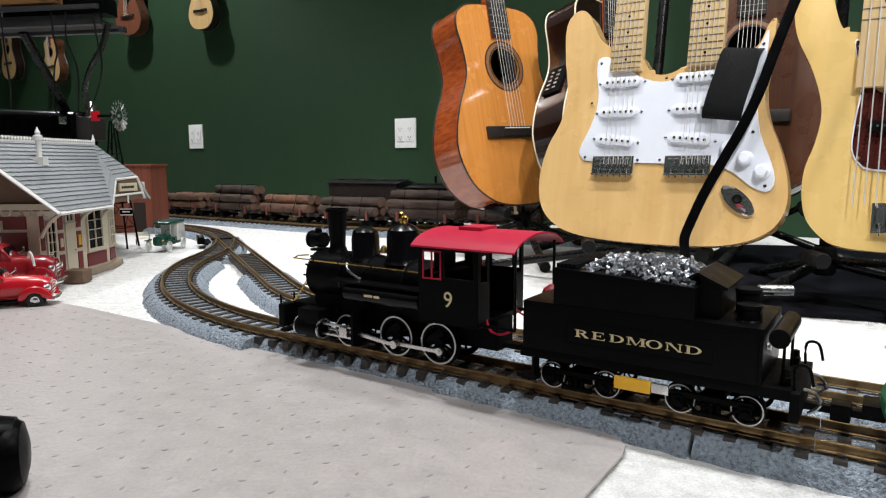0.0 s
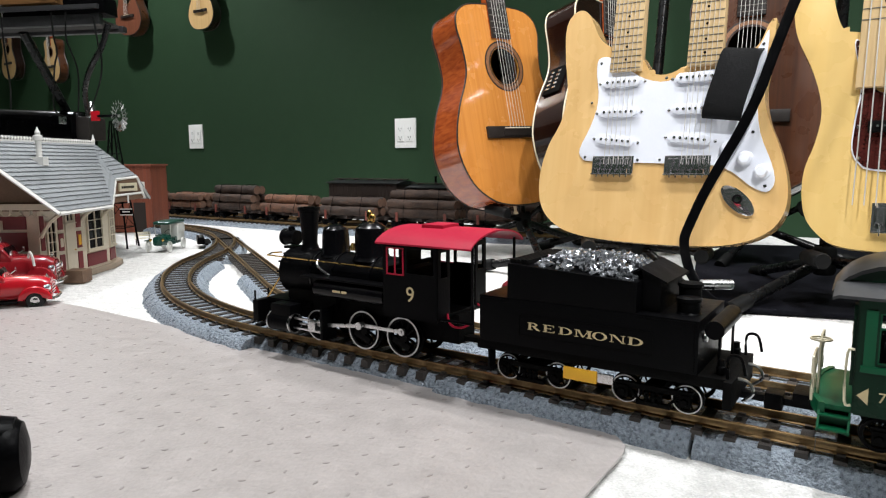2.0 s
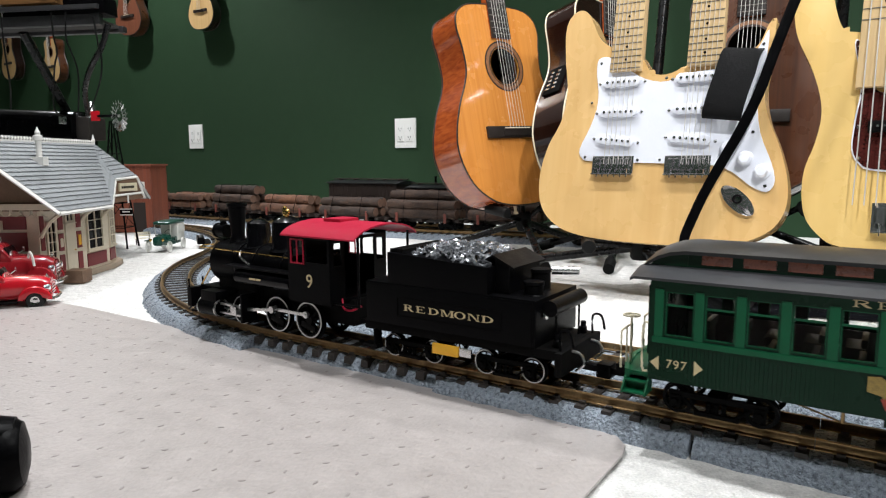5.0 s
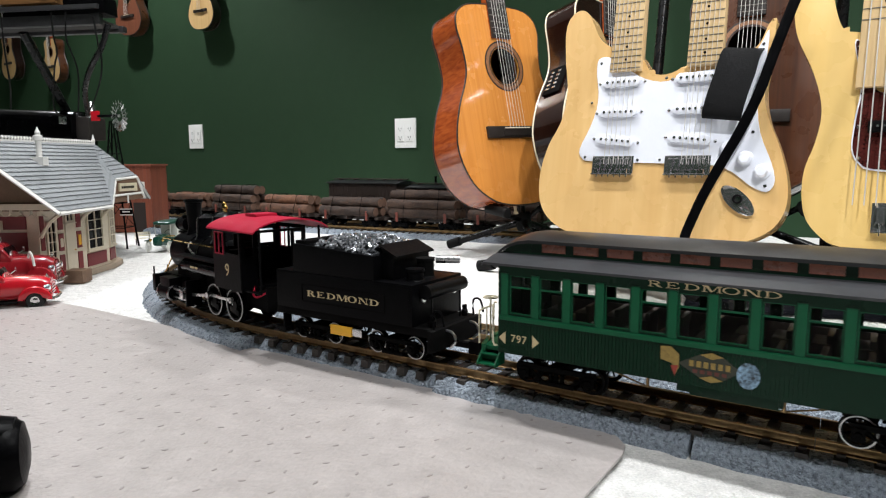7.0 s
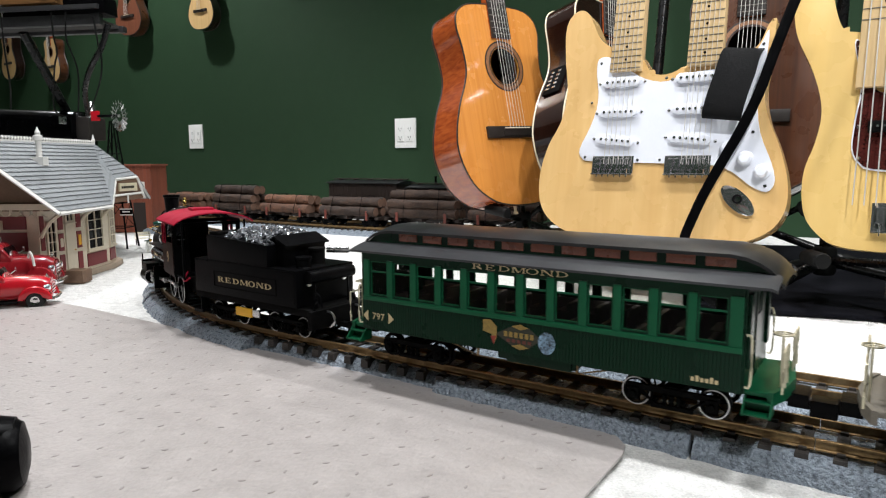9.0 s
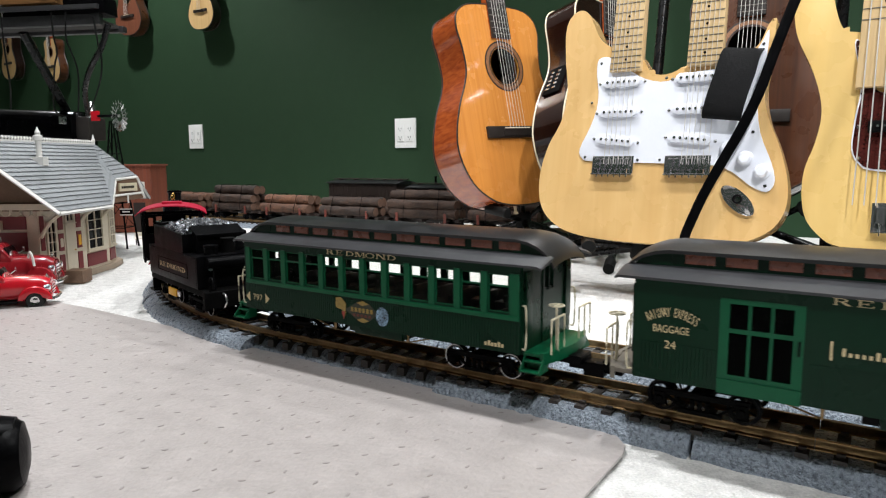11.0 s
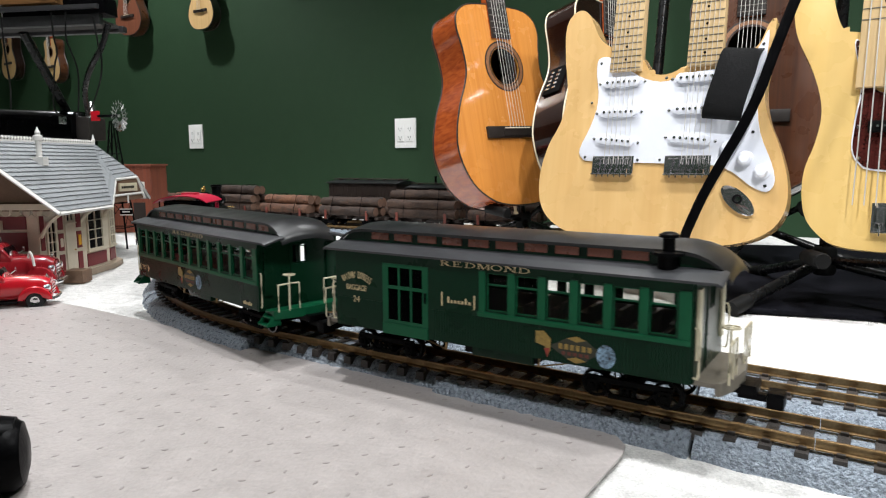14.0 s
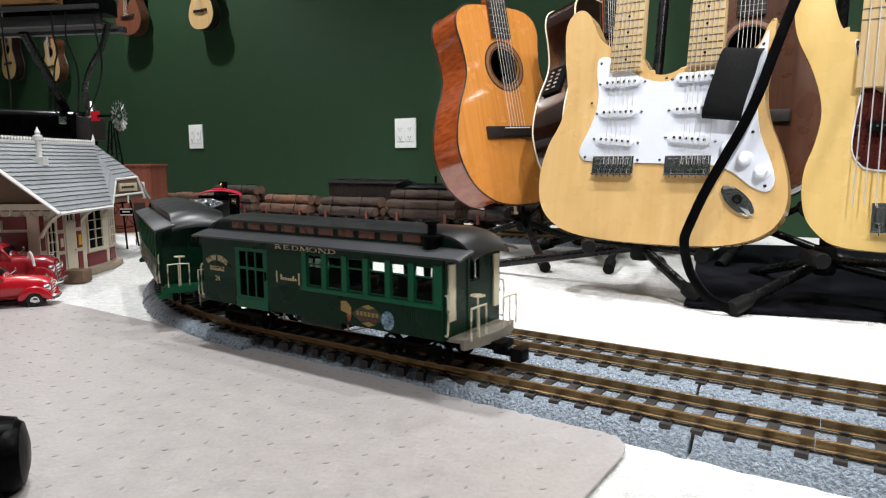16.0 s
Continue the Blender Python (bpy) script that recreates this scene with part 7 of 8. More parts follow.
# ridge cresting, finials and flue
bm = B()
y = Q0.y
while y < Q1.y:
    lathe(bm, [(0.0022, 0.293), (0.0022, 0.298), (0.0032, 0.300), (0.0022, 0.303), (0, 0.3045)], Matrix.Translation((-0.926, y, 0)), 6)
    y += 0.0105
box(bm, -0.930, -0.922, Q0.y, Q1.y, 0.290, 0.2955)
part("ridge_cresting", bm, M_ROOFTRIM, depot)
bm = B()
lathe(bm, [(0.004, 0.304), (0.004, 0.312), (0.0055, 0.315), (0.003, 0.319), (0.0015, 0.327), (0, 0.331)], Matrix.Translation((-0.926, Q1.y, -0.011)), 8)
part("finial", bm, M_ROOFTRIM, depot)
bm = B()
box(bm, -0.013, 0.013, -0.010, 0.010, 0.240, 0.258, Matrix.Translation((-0.861, 1.427, 0)))
lathe(bm, [(0.0062, 0.25), (0.0058, 0.296), (0.009, 0.298), (0.009, 0.307), (0.0045, 0.309), (0.0055, 0.314), (0.002, 0.321), (0, 0.326)], Matrix.Translation((-0.861, 1.427, -0.004)), 12)
part("chimney_flue", bm, M_ROOFTRIM, depot)

# ---------------------------------------------------------------- vehicles
M_CARRED = mat("glossy_red_enamel", (0.52, 0.012, 0.022), 0.22, vary=0.05, coat=0.8)
M_CARDARKRED = mat("deep_red_enamel", (0.26, 0.012, 0.018), 0.22, vary=0.05, coat=0.8)
M_WHITEPAINT = mat("white_enamel", (0.7, 0.7, 0.66), 0.35, vary=0.05)
M_CARGREEN = mat("dark_green_enamel", (0.006, 0.05, 0.035), 0.3, vary=0.1)
M_TYRERUB = mat("tyre_rubber", (0.015, 0.015, 0.016), 0.7, vary=0.2)


def loft(bm, sections, seg=16, power=3.2):
    """A rounded hull through sections (x, half width, z low, z high)."""
    rings = []
    for x, w, z0, z1 in sections:
        c, h = (z0 + z1) / 2, (z1 - z0) / 2
        ring = []
        for k in range(seg):
            a = 2 * math.pi * k / seg
            ca, sa = math.cos(a), math.sin(a)
            ring.append(bm.verts.new((x, w * math.copysign(abs(ca) ** (2 / power), ca), c + h * math.copysign(abs(sa) ** (2 / power), sa))))
        rings.append(ring)
    for A, C in zip(rings, rings[1:]):
        for k in range(seg):
            bm.faces.new((A[k], A[(k + 1) % seg], C[(k + 1) % seg], C[k]))
    bm.faces.new(rings[0][::-1])
    bm.faces.new(rings[-1])
    return bm


def toy_wheel(t, x, y, r, w, hub):
    bm = B()
    s = 1 if y > 0 else -1
    rot = Matrix.Translation((x, y, r)) @ Matrix.Rotation(radians(-90 * s), 4, "X")
    lathe(bm, [(0, -w / 2), (r * 0.8, -w / 2), (r, -w / 4), (r, w / 4), (r * 0.85, w / 2), (r * 0.6, w / 2), (r * 0.58, w * 0.3), (0, w * 0.3)], rot, 22)
    wh = part("wheel", bm, M_TYRERUB, t)
    bm = B()
    lathe(bm, [(r * 0.56, w * 0.32), (r * 0.5, w * 0.42), (r * 0.3, w * 0.36), (r * 0.26, w * 0.55), (0, w * 0.62)], rot, 18)
    part("hub_cap", bm, hub, wh, "chrome hub cap")


def pickup_truck(m, paint, label, stake, beacon):
    t = thing("toy_pickup_truck", label, "toy truck", m, group="red toy trucks")
    bm = B()
    loft(bm, [(0.068, 0.016, 0.020, 0.038), (0.066, 0.020, 0.014, 0.046), (0.055, 0.0225, 0.013, 0.051), (0.020, 0.025, 0.013, 0.054), (-0.005, 0.029, 0.013, 0.054), (-0.045, 0.030, 0.013, 0.050)], power=3.5)
    part("hood", bm, paint, t)
    bm = B()
    loft(bm, [(0.002, 0.026, 0.04, 0.053), (-0.008, 0.0275, 0.04, 0.066), (-0.016, 0.0270, 0.04, 0.0725), (-0.034, 0.0268, 0.04, 0.0735), (-0.044, 0.0265, 0.04, 0.069), (-0.048, 0.027, 0.04, 0.05)], power=4)
    part("cab", bm, paint, t)
    for s in (1, -1):
        bm = B()
        box(bm, -0.040, -0.013, s * 0.0275 - 0.001, s * 0.0275 + 0.001, 0.0545, 0.067, bevel=0.002)
        part("side_window", bm, M_BLACKGLOSS, t)
        bm = B()
        pts = [(0.046 + 0.026 * math.cos(a), 0.014 + 0.024 * math.sin(a)) for a in [k * math.pi / 10 for k in range(11)]]
        inner = [(0.046 + 0.0165 * math.cos(a), 0.014 + 0.0165 * math.sin(a)) for a in [k * math.pi / 10 for k in range(10, -1, -1)]]
        prism(bm, pts + inner, 0.020 if s > 0 else -0.037, 0.037 if s > 0 else -0.020, Matrix.Rotation(radians(90), 4, "X") @ Matrix.Diagonal((1, 1, -1, 1)), bevel=0.003)
        part("front_fender", bm, paint, t)
        bm = B()
        pts = [(-0.085 + 0.024 * math.cos(a), 0.014 + 0.021 * math.sin(a)) for a in [k * math.pi / 10 for k in range(11)]]
        inner = [(-0.085 + 0.0162 * math.cos(a), 0.014 + 0.0162 * math.sin(a)) for a in [k * math.pi / 10 for k in range(10, -1, -1)]]
        prism(bm, pts + inner, 0.026 if s > 0 else -0.038, 0.038 if s > 0 else -0.026, Matrix.Rotation(radians(90), 4, "X") @ Matrix.Diagonal((1, 1, -1, 1)), bevel=0.003)
        part("rear_fender", bm, paint, t)
        bm = B()
        lathe(bm, [(0.0052, -0.006), (0.0058, 0), (0.0052, 0.0022), (0, 0.0035)], Matrix.Translation((0.066, s * 0.026, 0.034)) @ Matrix.Rotation(radians(90), 4, "Y"), 14)
        part("headlight", bm, M_CHROME, t)
        bm = B()
        box(bm, -0.05, 0.02, s * 0.032 - 0.004, s * 0.032 + 0.004, 0.0105, 0.0135, bevel=0.001)
        part("running_board", bm, M_BLACKDULL, t)
        for x in (0.046, -0.085):
            toy_wheel(t, x, s * 0.0305, 0.0140, 0.0105, M_CHROME)
        bm = B()
        rod(bm, (0.0, s * 0.027, 0.054), (0.006, s * 0.034, 0.0585), 0.0008, seg=6)
        lathe(bm, [(0, -0.001), (0.0035, -0.001), (0.0035, 0.001), (0, 0.001)], Matrix.Translation((0.006, s * 0.035, 0.060)) @ Matrix.Rotation(radians(90), 4, "Y"), 10)
        part("mirror", bm, M_CHROME, t)
    bm = B()
    m2 = Matrix.Translation((-0.005, 0, 0.0605)) @ Matrix.Rotation(radians(-28), 4, "Y")
    box(bm, -0.0012, 0.0012, -0.0225, 0.0225, -0.0075, 0.0075, m2, bevel=0.0008)
    part("windscreen", bm, M_BLACKGLOSS, t)
    for k in range(4):
        bm = B()
        box(bm, 0.0665, 0.0695, -0.017 + k * 0.0006, 0.017 - k * 0.0006, 0.0205 + k * 0.0052, 0.0235 + k * 0.0052, bevel=0.0008)
        part("grille_bar", bm, M_CHROME if stake else paint, t)
    bm = B()
    tube(bm, spline([(0.062, -0.036, 0.0145), (0.074, -0.024, 0.0145), (0.0755, 0, 0.0145), (0.074, 0.024, 0.0145), (0.062, 0.036, 0.0145)], 5), 0.0032, 8)
    part("front_bumper", bm, M_CHROME, t, "chrome front bumper")
    bm = B()
    box(bm, -0.125, -0.050, -0.0285, -0.026, 0.020, 0.044, bevel=0.0008)
    box(bm, -0.125, -0.050, 0.026, 0.0285, 0.020, 0.044, bevel=0.0008)
    box(bm, -0.125, -0.122, -0.027, 0.027, 0.020, 0.044)
    box(bm, -0.125, -0.048, -0.027, 0.027, 0.018, 0.022)
    part("cargo_bed", bm, paint, t)
    bm = B()
    box(bm, -0.12, 0.06, -0.012, 0.012, 0.010, 0.019)
    part("chassis", bm, M_BLACKDULL, t)
    bm = B()
    lathe(bm, [(0.003, 0.050), (0.0018, 0.0525), (0, 0.055)], Matrix.Translation((0.060, 0, 0)), 10)
    part("hood_ornament", bm, M_CHROME, t)
    if beacon:
        for y in (-0.012, 0.012):
            bm = B()
            lathe(bm, [(0.0045, 0.072), (0.0048, 0.077), (0.0035, 0.080), (0, 0.0812)], Matrix.Translation((-0.026, y, 0)), 12)
            part("beacon", bm, M_CHROME, t)
        bm = B()
        tube(bm, spline([(0.03, -0.030, 0.052), (0.034, -0.033, 0.060), (0.038, -0.035, 0.052), (0.040, -0.036, 0.040)], 4), 0.0022, 6)
        part("hose", bm, M_WHITEPAINT, t)
    return t


# the front axle is 0.046 ahead of each truck's origin
pickup_truck(Matrix.Translation((-0.748, 1.118, 0)) @ Matrix.Rotation(radians(20), 4, "Z"), M_CARRED, "glossy red toy pickup truck parked on white floor", False, False)
pickup_truck(Matrix.Translation((-0.826, 1.262, 0)) @ Matrix.Rotation(radians(16), 4, "Z") @ Matrix.Diagonal((1.08, 1.05, 1.30, 1)), M_CARDARKRED, "dark red older toy fire truck with chrome beacons", True, True)


def antique_truck():
    t = thing("antique_toy_truck", "dark green antique toy truck with white spoked wheels", "toy truck", Matrix.Translation((-0.780, 1.855, 0)) @ Matrix.Rotation(radians(-90), 4, "Z"))
    for x in (0.052, -0.045):
        for s in (1, -1):
            bm = B()
            rot = Matrix.Translation((x, s * 0.029, 0.0155)) @ Matrix.Rotation(radians(90), 4, "X")
            lathe(bm, [(0.0125, -0.002), (0.0155, -0.002), (0.0155, 0.002), (0.0125, 0.002), (0.0125, -0.002)], rot, 22)
            for k in range(10):
                a = k * math.pi / 5
                rod(bm, (x, s * 0.029, 0.0155), (x + 0.0128 * math.cos(a), s * 0.029, 0.0155 + 0.0128 * math.sin(a)), 0.0008, seg=5)
            part("wheel", bm, M_WHITEPAINT, t, "white spoked wheel")
    bm = B()
    loft(bm, [(0.062, 0.011, 0.020, 0.040), (0.060, 0.013, 0.018, 0.043), (0.030, 0.016, 0.018, 0.046), (0.024, 0.020, 0.018, 0.047)], power=4)
    part("hood", bm, M_CARGREEN, t)
    bm = B()
    box(bm, -0.072, 0.026, -0.020, 0.020, 0.016, 0.024, bevel=0.001)
    box(bm, 0.018, 0.024, -0.021, 0.021, 0.024, 0.045, bevel=0.001)
    box(bm, -0.022, 0.016, -0.021, 0.021, 0.024, 0.036, bevel=0.002)
    for s in (1, -1):
        box(bm, 0.036, 0.068, s * 0.029 - 0.004, s * 0.029 + 0.004, 0.032, 0.0345, bevel=0.001)
    part("chassis", bm, M_CARGREEN, t)
    bm = B()
    box(bm, -0.072, -0.022, -0.023, 0.023, 0.024, 0.072, bevel=0.001)
    part("van_body", bm, M_WHITEPAINT, t, "white van body")
    bm = B()
    for s in (1, -1):
        wall_between(bm, -0.070, -0.024, 0.046, 0.070, s * 0.0242 - 0.0008, s * 0.0242 + 0.0008, [(-0.068 + k * 0.015, -0.0555 + k * 0.015, 0.050, 0.066) for k in range(3)])
    part("side_frame", bm, M_WHITEPAINT, t)
    bm = B()
    loft(bm, [(0.030, 0.023, 0.074, 0.079), (0.026, 0.0245, 0.073, 0.082), (-0.020, 0.025, 0.073, 0.083), (-0.072, 0.025, 0.073, 0.081)], power=5)
    part("roof", bm, M_CARGREEN, t)
    for s in (1, -1):
        bm = B()
        rod(bm, (0.022, s * 0.021, 0.045), (0.024, s * 0.022, 0.074), 0.0011, seg=6)
        part("roof_post", bm, M_WHITEPAINT, t)
        bm = B()
        lathe(bm, [(0.003, 0), (0.0042, 0.004), (0.003, 0.005), (0, 0.0055)], Matrix.Translation((0.062, s * 0.017, 0.035)) @ Matrix.Rotation(radians(90), 4, "Y"), 10)
        part("lamp", bm, M_BRASS, t)
    bm = B()
    lathe(bm, [(0.0075, -0.0007), (0.0088, -0.0007), (0.0088, 0.0007), (0.0075, 0.0007), (0.0075, -0.0007)], Matrix.Translation((0.008, 0.008, 0.050)) @ Matrix.Rotation(radians(60), 4, "Y"), 16)
    part("steering_wheel", bm, M_BLACK, t)


antique_truck()


def bench(m):
    t = thing("toy_bench", "small pale wooden slatted toy bench", "bench", m)
    for k in range(3):
        bm = B()
        box(bm, -0.022, 0.022, -0.004 + k * 0.004, -0.001 + k * 0.004, 0.018, 0.0196)
        part("slat", bm, M_CREAM, t)
    for k in range(3):
        bm = B()
        box(bm, -0.022, 0.022, 0.010, 0.0115, 0.024 + k * 0.005, 0.027 + k * 0.005)
        part("slat", bm, M_CREAM, t)
    for x in (-0.018, 0.018):
        bm = B()
        box(bm, x - 0.001, x + 0.001, -0.004, 0.012, 0, 0.018)
        box(bm, x - 0.001, x + 0.001, 0.0085, 0.010, 0.0, 0.038)
        part("leg", bm, M_BLACKDULL, t)


bench(Matrix.Translation((-0.905, 1.98, 0)) @ Matrix.Rotation(radians(20), 4, "Z"))

# ---------------------------------------------------------------- shed and windmill
M_SHED = mat("red_brown_boards", (0.21, 0.055, 0.028), 0.65, vary=0.2, scale=40, grain=(20, 20, 3), random_tint=0.15)


def shed():
    t = thing("toy_shed", "red-brown vertical board model shed with a white sign", "building", Matrix.Translation((-1.098, 2.33, 0)) @ Matrix.Rotation(radians(4), 4, "Z"))
    bm = B()
    box(bm, -0.070, 0.072, 0.002, 0.16, 0.0, 0.232)
    part("body", bm, M_CARBROWN, t)
    for k in range(12):
        bm = B()
        x = -0.070 + k * 0.01185
        box(bm, x, x + 0.0112, -0.0012, 0.0022, 0.0, 0.233)
        part("board", bm, M_SHED, t)
    for k in range(12):
        bm = B()
        y = 0.002 + k * 0.0132
        box(bm, 0.0718, 0.0745, y, y + 0.0125, 0.0, 0.233)
        part("board", bm, M_SHED, t)
    bm = B()
    box(bm, -0.076, 0.080, -0.008, 0.166, 0.232, 0.2385, bevel=0.001)
    part("roof", bm, M_SHED, t)
    bm = B()
    box(bm, -0.012, 0.052, -0.0045, -0.001, 0.145, 0.178, bevel=0.0008)
    s = part("sign", bm, M_WHITEPAINT, t, "white painted sign")
    bm = B()
    for k in range(5):
        box(bm, 0.004 + k * 0.009, 0.0105 + k * 0.009, -0.0052, -0.0046, 0.164, 0.170)
    for k in range(4):
        box(bm, 0.008 + k * 0.009, 0.0145 + k * 0.009, -0.0052, -0.0046, 0.152, 0.156)
    part("sign_bar", bm, M_BLACKDULL, s)
    bm = B()
    box(bm, 0.010, 0.050, -0.004, -0.001, 0.0, 0.105)
    part("door", bm, M_CARBROWN, t)


shed()


def windmill():
    t = thing("toy_windmill", "silver-bladed model farm windmill with a red tail", "windmill", Matrix.Translation((-0.935, 1.905, 0)))
    top = Vector((0, 0, 0.362))
    for sx in (-1, 1):
        for sy in (-1, 1):
            bm = B()
            rod(bm, (sx * 0.036, sy * 0.036, 0), top + Vector((sx * 0.005, sy * 0.005, 0)), 0.0028, 0.002, 6)
            part("leg", bm, M_BLACKDULL, t)
    for z, w in ((0.06, 0.031), (0.13, 0.025), (0.20, 0.019), (0.27, 0.013)):
        bm = B()
        for a, b in (((-w, -w), (w, -w)), ((w, -w), (w, w)), ((w, w), (-w, w)), ((-w, w), (-w, -w))):
            rod(bm, (*a, z), (*b, z), 0.0014, seg=5)
            rod(bm, (*a, z), (b[0] * 0.78, b[1] * 0.78, z + 0.066), 0.0009, seg=5)
        part("brace", bm, M_BLACKDULL, t)
    hub = Matrix.Translation((0.0, 0, 0.376)) @ Matrix.Rotation(radians(-2), 4, "Z")
    bm = B()
    rod(bm, hub @ Vector((-0.04, 0, 0)), hub @ Vector((0.022, 0, 0)), 0.004, seg=8)
    part("gearbox", bm, M_BLACK, t)
    fan = new("fan")
    fan.parent = t
    fan.matrix_basis = hub @ pose(0.022, 0, 0)
    for k in range(18):
        a = k * 2 * math.pi / 18
        bm = B()
        m = Matrix.Rotation(a, 4, "X") @ Matrix.Translation((0, 0, 0.030)) @ Matrix.Rotation(radians(32), 4, "Z")
        box(bm, -0.0003, 0.0003, -0.0035, 0.0035, -0.014, 0.014, m)
        for v in bm.verts:
            q = m.inverted() @ v.co
            if q.z < 0:
                q.y *= 0.5
                v.co = m @ q
        part("blade", bm, M_STEEL, fan)
    bm = B()
    for r in (0.020, 0.036):
        lathe(bm, [(r - 0.0006, -0.0006), (r + 0.0006, -0.0006), (r + 0.0006, 0.0006), (r - 0.0006, 0.0006), (r - 0.0006, -0.0006)], Matrix.Rotation(radians(90), 4, "Y"), 30)
    rod(bm, (-0.003, 0, 0), (0.003, 0, 0), 0.005, seg=10)
    part("fan_ring", bm, M_STEEL, fan)
    bm = B()
    box(bm, -0.060, -0.034, -0.0008, 0.0008, -0.014, 0.014, hub, bevel=0.0004)
    part("tail_vane", bm, M_CARRED, t, "red tail vane")


windmill()

# ---------------------------------------------------------------- equipment behind the depot
def black_case():
    t = thing("equipment_case", "long glossy black rounded equipment case on legs", "case")
    d = Vector((0.965, -0.05, 0)).normalized()
    bm = B()
    m = Matrix.Translation((-1.50, 2.27, 0.352)) @ Matrix.Rotation(radians(-3), 4, "Z") @ Matrix.Rotation(radians(2.2), 4, "Y")
    ring = [(0.075 * math.copysign(abs(math.cos(a)) ** 0.5, math.cos(a)), 0.073 * math.copysign(abs(math.sin(a)) ** 0.5, math.sin(a))) for a in [k * math.pi / 16 for k in range(32)]]
    prism(bm, ring, -0.55, 0.30, m @ Matrix.Rotation(radians(90), 4, "Y") @ Matrix.Rotation(radians(90), 4, "Z"), bevel=0.006)
    part("shell", bm, M_BLACKGLOSS, t)
    bm = B()
    box(bm, 0.262, 0.285, -0.079, -0.073, 0.028, 0.052, m, bevel=0.002)
    part("latch", bm, M_STEEL, t, "silver latch")
    bm = B()
    box(bm, 0.30, 0.345, -0.05, 0.05, -0.02, 0.055, m, bevel=0.006)
    part("end_block", bm, mat("grey_brown_block", (0.02, 0.016, 0.014), 0.6), t)
    bm = B()
    lathe(bm, [(0.022, 0.05), (0.016, 0.075), (0.006, 0.105), (0, 0.11)], m @ Matrix.Translation((0.325, 0, 0)), 14)
    part("cone_cap", bm, M_STEEL, t)
    for x in (-0.45, 0.22):
        for y in (-0.05, 0.05):
            bm = B()
            p = m @ Vector((x, y, -0.07))
            rod(bm, (p.x, p.y, 0.0), p, 0.01, seg=10)
            part("leg", bm, M_BLACK, t)


black_case()


def metal_rack():
    t = thing("metal_rack", "grey metal shelf rack with tubular legs and hanging cables", "rack")
    m_grey = mat("brushed_grey_metal", (0.07, 0.07, 0.074), 0.4, metal=0.7, vary=0.15)
    m = Matrix.Translation((-0.955, 1.90, 0.640)) @ Matrix.Rotation(radians(-2), 4, "Z") @ Matrix.Rotation(radians(-1.5), 4, "Y")
    bm = B()
    box(bm, -1.1, 0.0, 0.01, 0.13, -0.004, 0.004, m)
    part("shelf_panel", bm, mat("dusty_panel", (0.05, 0.047, 0.044), 0.7, vary=0.15), t)
    for y, z0, z1 in ((0.0, -0.016, 0.012), (0.13, -0.014, 0.004)):
        bm = B()
        box(bm, -1.1, 0.012, y - 0.012, y + 0.012, z0, z1, m, bevel=0.003)
        part("rail", bm, m_grey, t)
    bm = B()
    box(bm, -1.1, 0.02, -0.03, -0.018, 0.022, 0.034, m, bevel=0.002)
    part("rail", bm, m_grey, t)
    for x, y in ((-1.05, 0.0), (-1.05, 0.12), (-0.55, 0.12)):
        bm = B()
        p = m @ Vector((x, y, 0))
        tube(bm, [(p.x, p.y, 0.0), (p.x, p.y, p.z + 0.02)], 0.014, 10)
        part("leg", bm, M_TUBE, t)
    bm = B()
    tube(bm, spline([(-0.925, 1.9, 0.625), (-0.957, 1.92, 0.568), (-1.008, 1.96, 0.524), (-1.059, 2.02, 0.487), (-1.098, 2.08, 0.451), (-1.136, 2.16, 0.398)], 8), 0.008, 10)
    part("curved_leg", bm, M_TUBE, t, "curved black tubular leg")
    bm = B()
    tube(bm, [(-1.235, 2.02, 0.63), (-1.24, 2.13, 0.52), (-1.25, 2.25, 0.41)], 0.014, 8)
    part("diagonal_brace", bm, M_TUBE, t)
    return m


RACK = metal_rack()


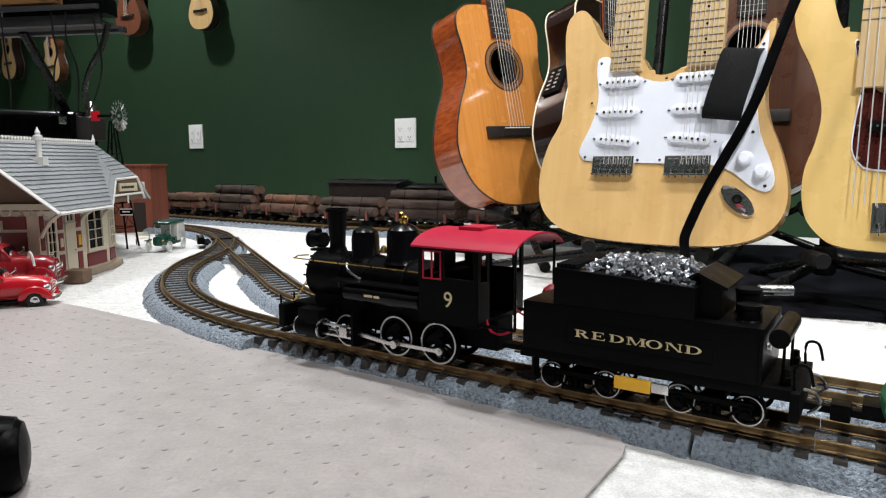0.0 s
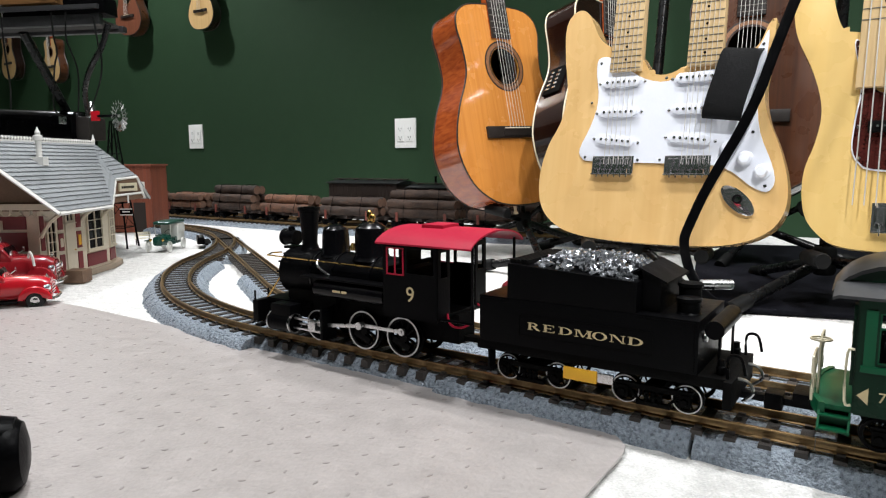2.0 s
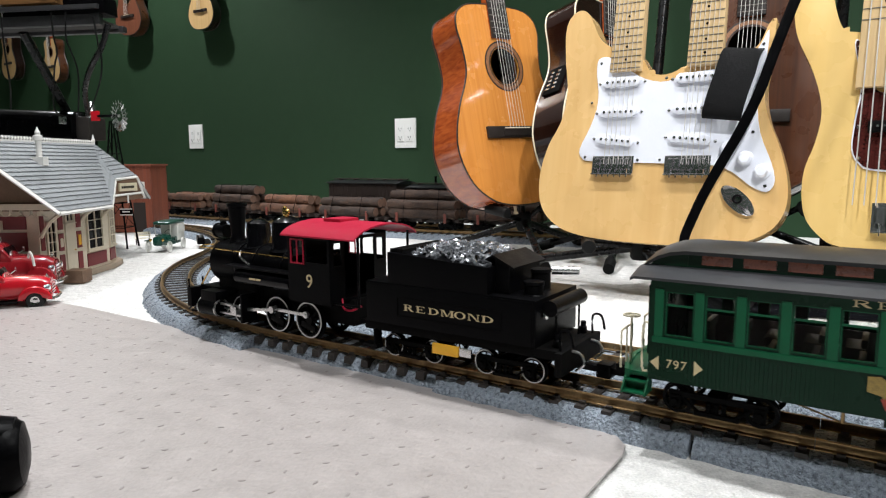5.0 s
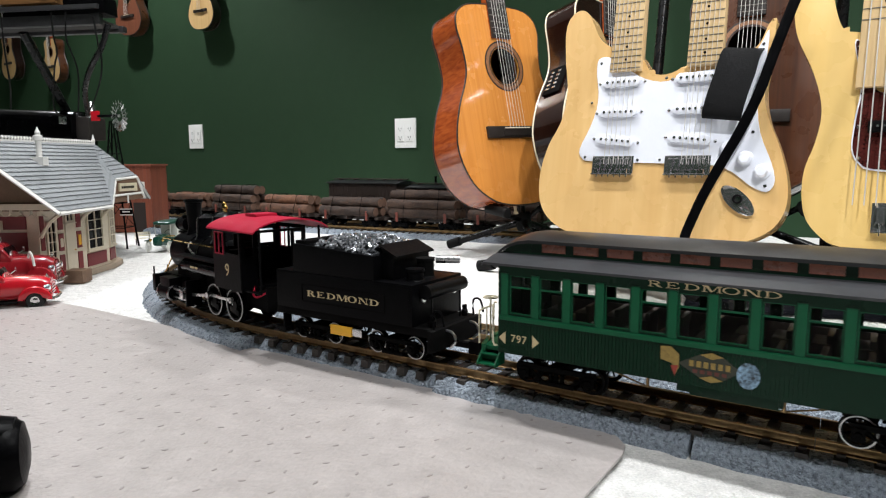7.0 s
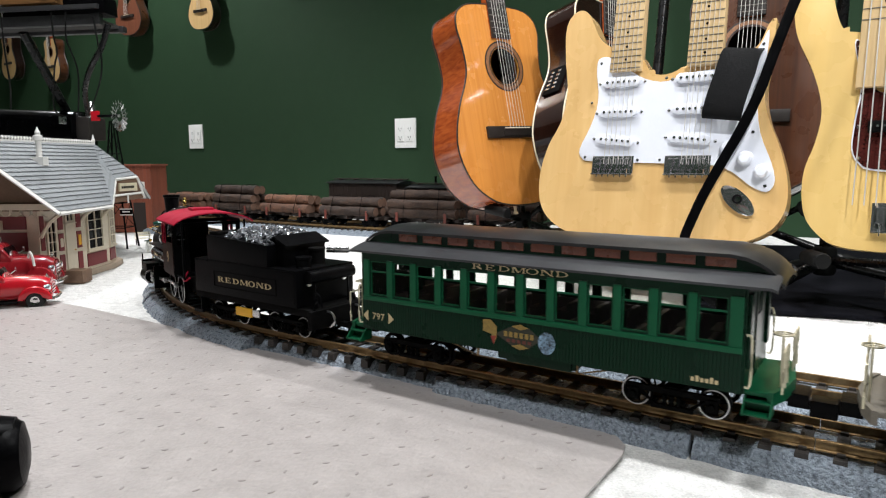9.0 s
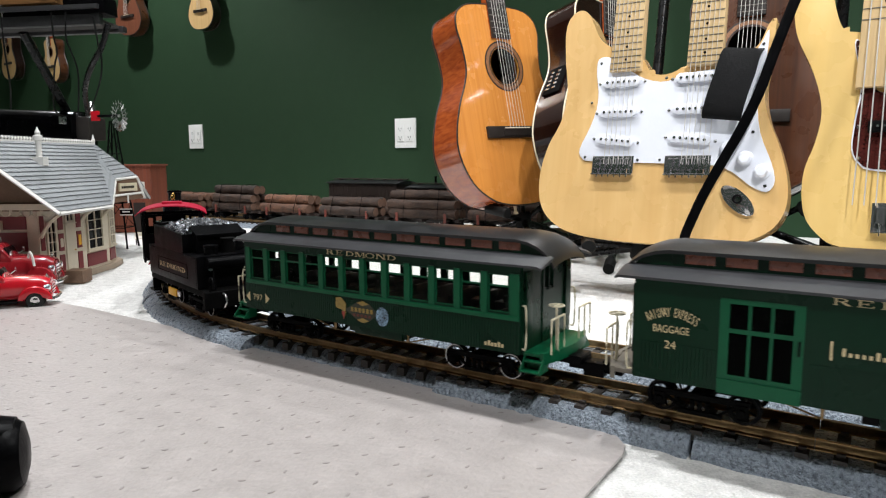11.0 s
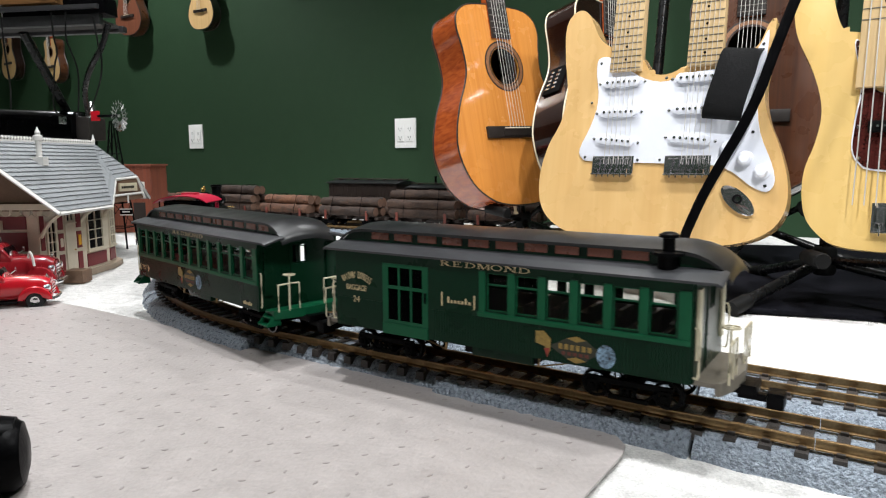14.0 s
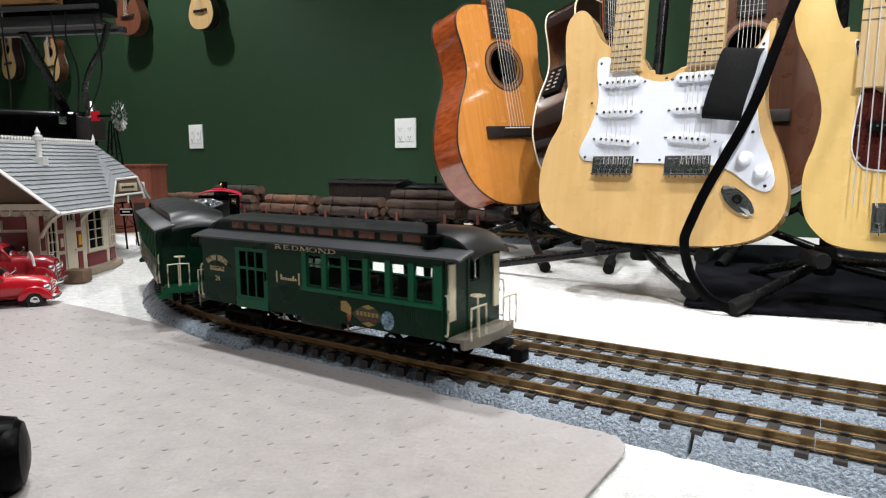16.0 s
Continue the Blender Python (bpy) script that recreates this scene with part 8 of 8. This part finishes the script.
def rack_items():
    m = RACK
    t = thing("amber_board", "orange wooden board lying on the metal rack", "board")
    bm = B()
    box(bm, -0.34, -0.13, 0.03, 0.20, 0.055, 0.075, m, bevel=0.003)
    part("plank", bm, wood("dim_amber_board", (0.22, 0.11, 0.04), (0.15, 0.07, 0.025), (2, 40, 40), 0.4, 0.2), t)
    bm = B()
    box(bm, -0.30, -0.15, 0.05, 0.18, 0.0135, 0.055, m, bevel=0.003)
    part("block", bm, M_BLACKDULL, t)
    t = thing("power_adapter", "black box adapter resting on the metal rack", "adapter")
    bm = B()
    box(bm, -0.085, 0.03, -0.012, 0.06, 0.0125, 0.060, m, bevel=0.004)
    part("housing", bm, M_BLACK, t)
    t = thing("cable_coil", "loose coil of black cable on the metal rack", "cable")
    bm = B()
    pts = []
    for k in range(60):
        a = k * 0.42
        pts.append(m @ Vector((-0.10 + 0.045 * math.cos(a), -0.005 + 0.02 * math.sin(a * 0.7), 0.085 + 0.035 * math.sin(a) + 0.0004 * k)))
    tube(bm, pts, 0.0032, 6)
    part("loop", bm, M_RUBBER, t)
    for pts in (((-1.066, 1.875, 0.652), (-1.067, 1.88, 0.588), (-1.072, 1.90, 0.552), (-1.112, 1.95, 0.510), (-1.207, 2.10, 0.410), (-1.215, 2.20, 0.395)),
                ((-1.026, 1.875, 0.652), (-1.033, 1.88, 0.588), (-1.033, 1.90, 0.552), (-1.046, 1.95, 0.510), (-1.074, 2.00, 0.452), (-1.134, 2.10, 0.402)),
                ((-0.954, 1.88, 0.640), (-0.947, 1.88, 0.576), (-0.950, 1.90, 0.534), (-0.981, 1.95, 0.486), (-1.056, 2.05, 0.432), (-1.113, 2.12, 0.401)),
                ((-1.206, 1.88, 0.640), (-1.206, 1.88, 0.576), (-1.215, 1.90, 0.518), (-1.243, 1.95, 0.462), (-1.343, 2.10, 0.415))):
        t = thing("hanging_cable", "thin black cable hanging from the metal rack", "cable", group="hanging cables")
        bm = B()
        tube(bm, spline(pts, 6), 0.0024, 6)
        part("cord", bm, M_RUBBER, t)


rack_items()


# ---------------------------------------------------------------- small guitars on the wall
M_SPRUCE = wood("pale_spruce_top", (0.62, 0.42, 0.20), (0.54, 0.34, 0.14), (60, 2, 2), 0.35, 0.4, 2.0)

# Ukulele top in shadow: the shade is put into this darker brown.
M_SHADEDUKE = wood("shaded_brown_top", (0.17, 0.06, 0.032), (0.12, 0.04, 0.022), (60, 2, 2), 0.4, 0.3, 2.0)


def wall_uke(x, z, s, m_top, m_side, turn, label, out=0.06):
    P = ROOM @ Vector((x, -out - 0.045 * s, z))
    g = hollow_guitar("ukulele", label, P, -31 + turn, 0, 0, s, m_top, m_side, M_EBONY)
    g["category"], g["group"] = "ukulele", "ukuleles on the wall"
    bm = B()
    rod(bm, (0, 0.86 * s, -0.02), (0, 0.86 * s, -0.03 - out - 0.05 * s), 0.006, seg=8)
    box(bm, -0.03 * s - 0.01, 0.03 * s + 0.01, 0.80 * s, 0.84 * s, -0.022, -0.012, bevel=0.002)
    part("wall_hanger", bm, M_BLACK, g)
    return g


wall_uke(-1.155, 0.905, 0.50, M_SPRUCE, M_DARKTOP, 0, "small pale-topped ukulele hanging on the green wall")
wall_uke(-1.73, 0.935, 0.55, M_SHADEDUKE, M_BROWNTOP, 4, "brown ukulele hanging on the green wall")
wall_uke(-0.62, 1.13, 0.55, M_SPRUCE, M_DARKTOP, 0, "ukulele hung high on the green wall")
wall_uke(-2.50, 0.735, 0.52, M_SPRUCE, M_BROWNTOP, -2, "ukulele with mahogany sides on the green wall")
wall_uke(-2.98, 0.785, 0.55, M_SPRUCE, M_DARKTOP, -4, "dark-sided ukulele hanging on the green wall")


# ---------------------------------------------------------------- chair caster on the mat
def chair_caster():
    t = thing("office_chair_wheel", "black plastic chair caster standing on the vinyl mat", "caster", Matrix.Translation((-0.337, 0.462, 0.0036)) @ Matrix.Rotation(radians(25), 4, "Z"))
    for s in (1, -1):
        bm = B()
        lathe(bm, [(0, 0.004), (0.024, 0.004), (0.027, 0.007), (0.027, 0.018), (0.023, 0.024), (0.012, 0.027), (0, 0.0275)], Matrix.Translation((0, 0, 0.027)) @ Matrix.Rotation(radians(90 * s), 4, "Y"), 32)
        part("wheel", bm, M_BLACK, t)
    bm = B()
    loft(bm, [(-0.02, 0.020, 0.030, 0.052), (0.0, 0.024, 0.024, 0.058), (0.02, 0.014, 0.034, 0.054)], power=2.5)
    part("hood", bm, M_BLACK, t)
    bm = B()
    rod(bm, (0, 0, 0.05), (0, 0, 0.10), 0.008, seg=12)
    part("stem", bm, M_STEEL, t)


chair_caster()


motions()
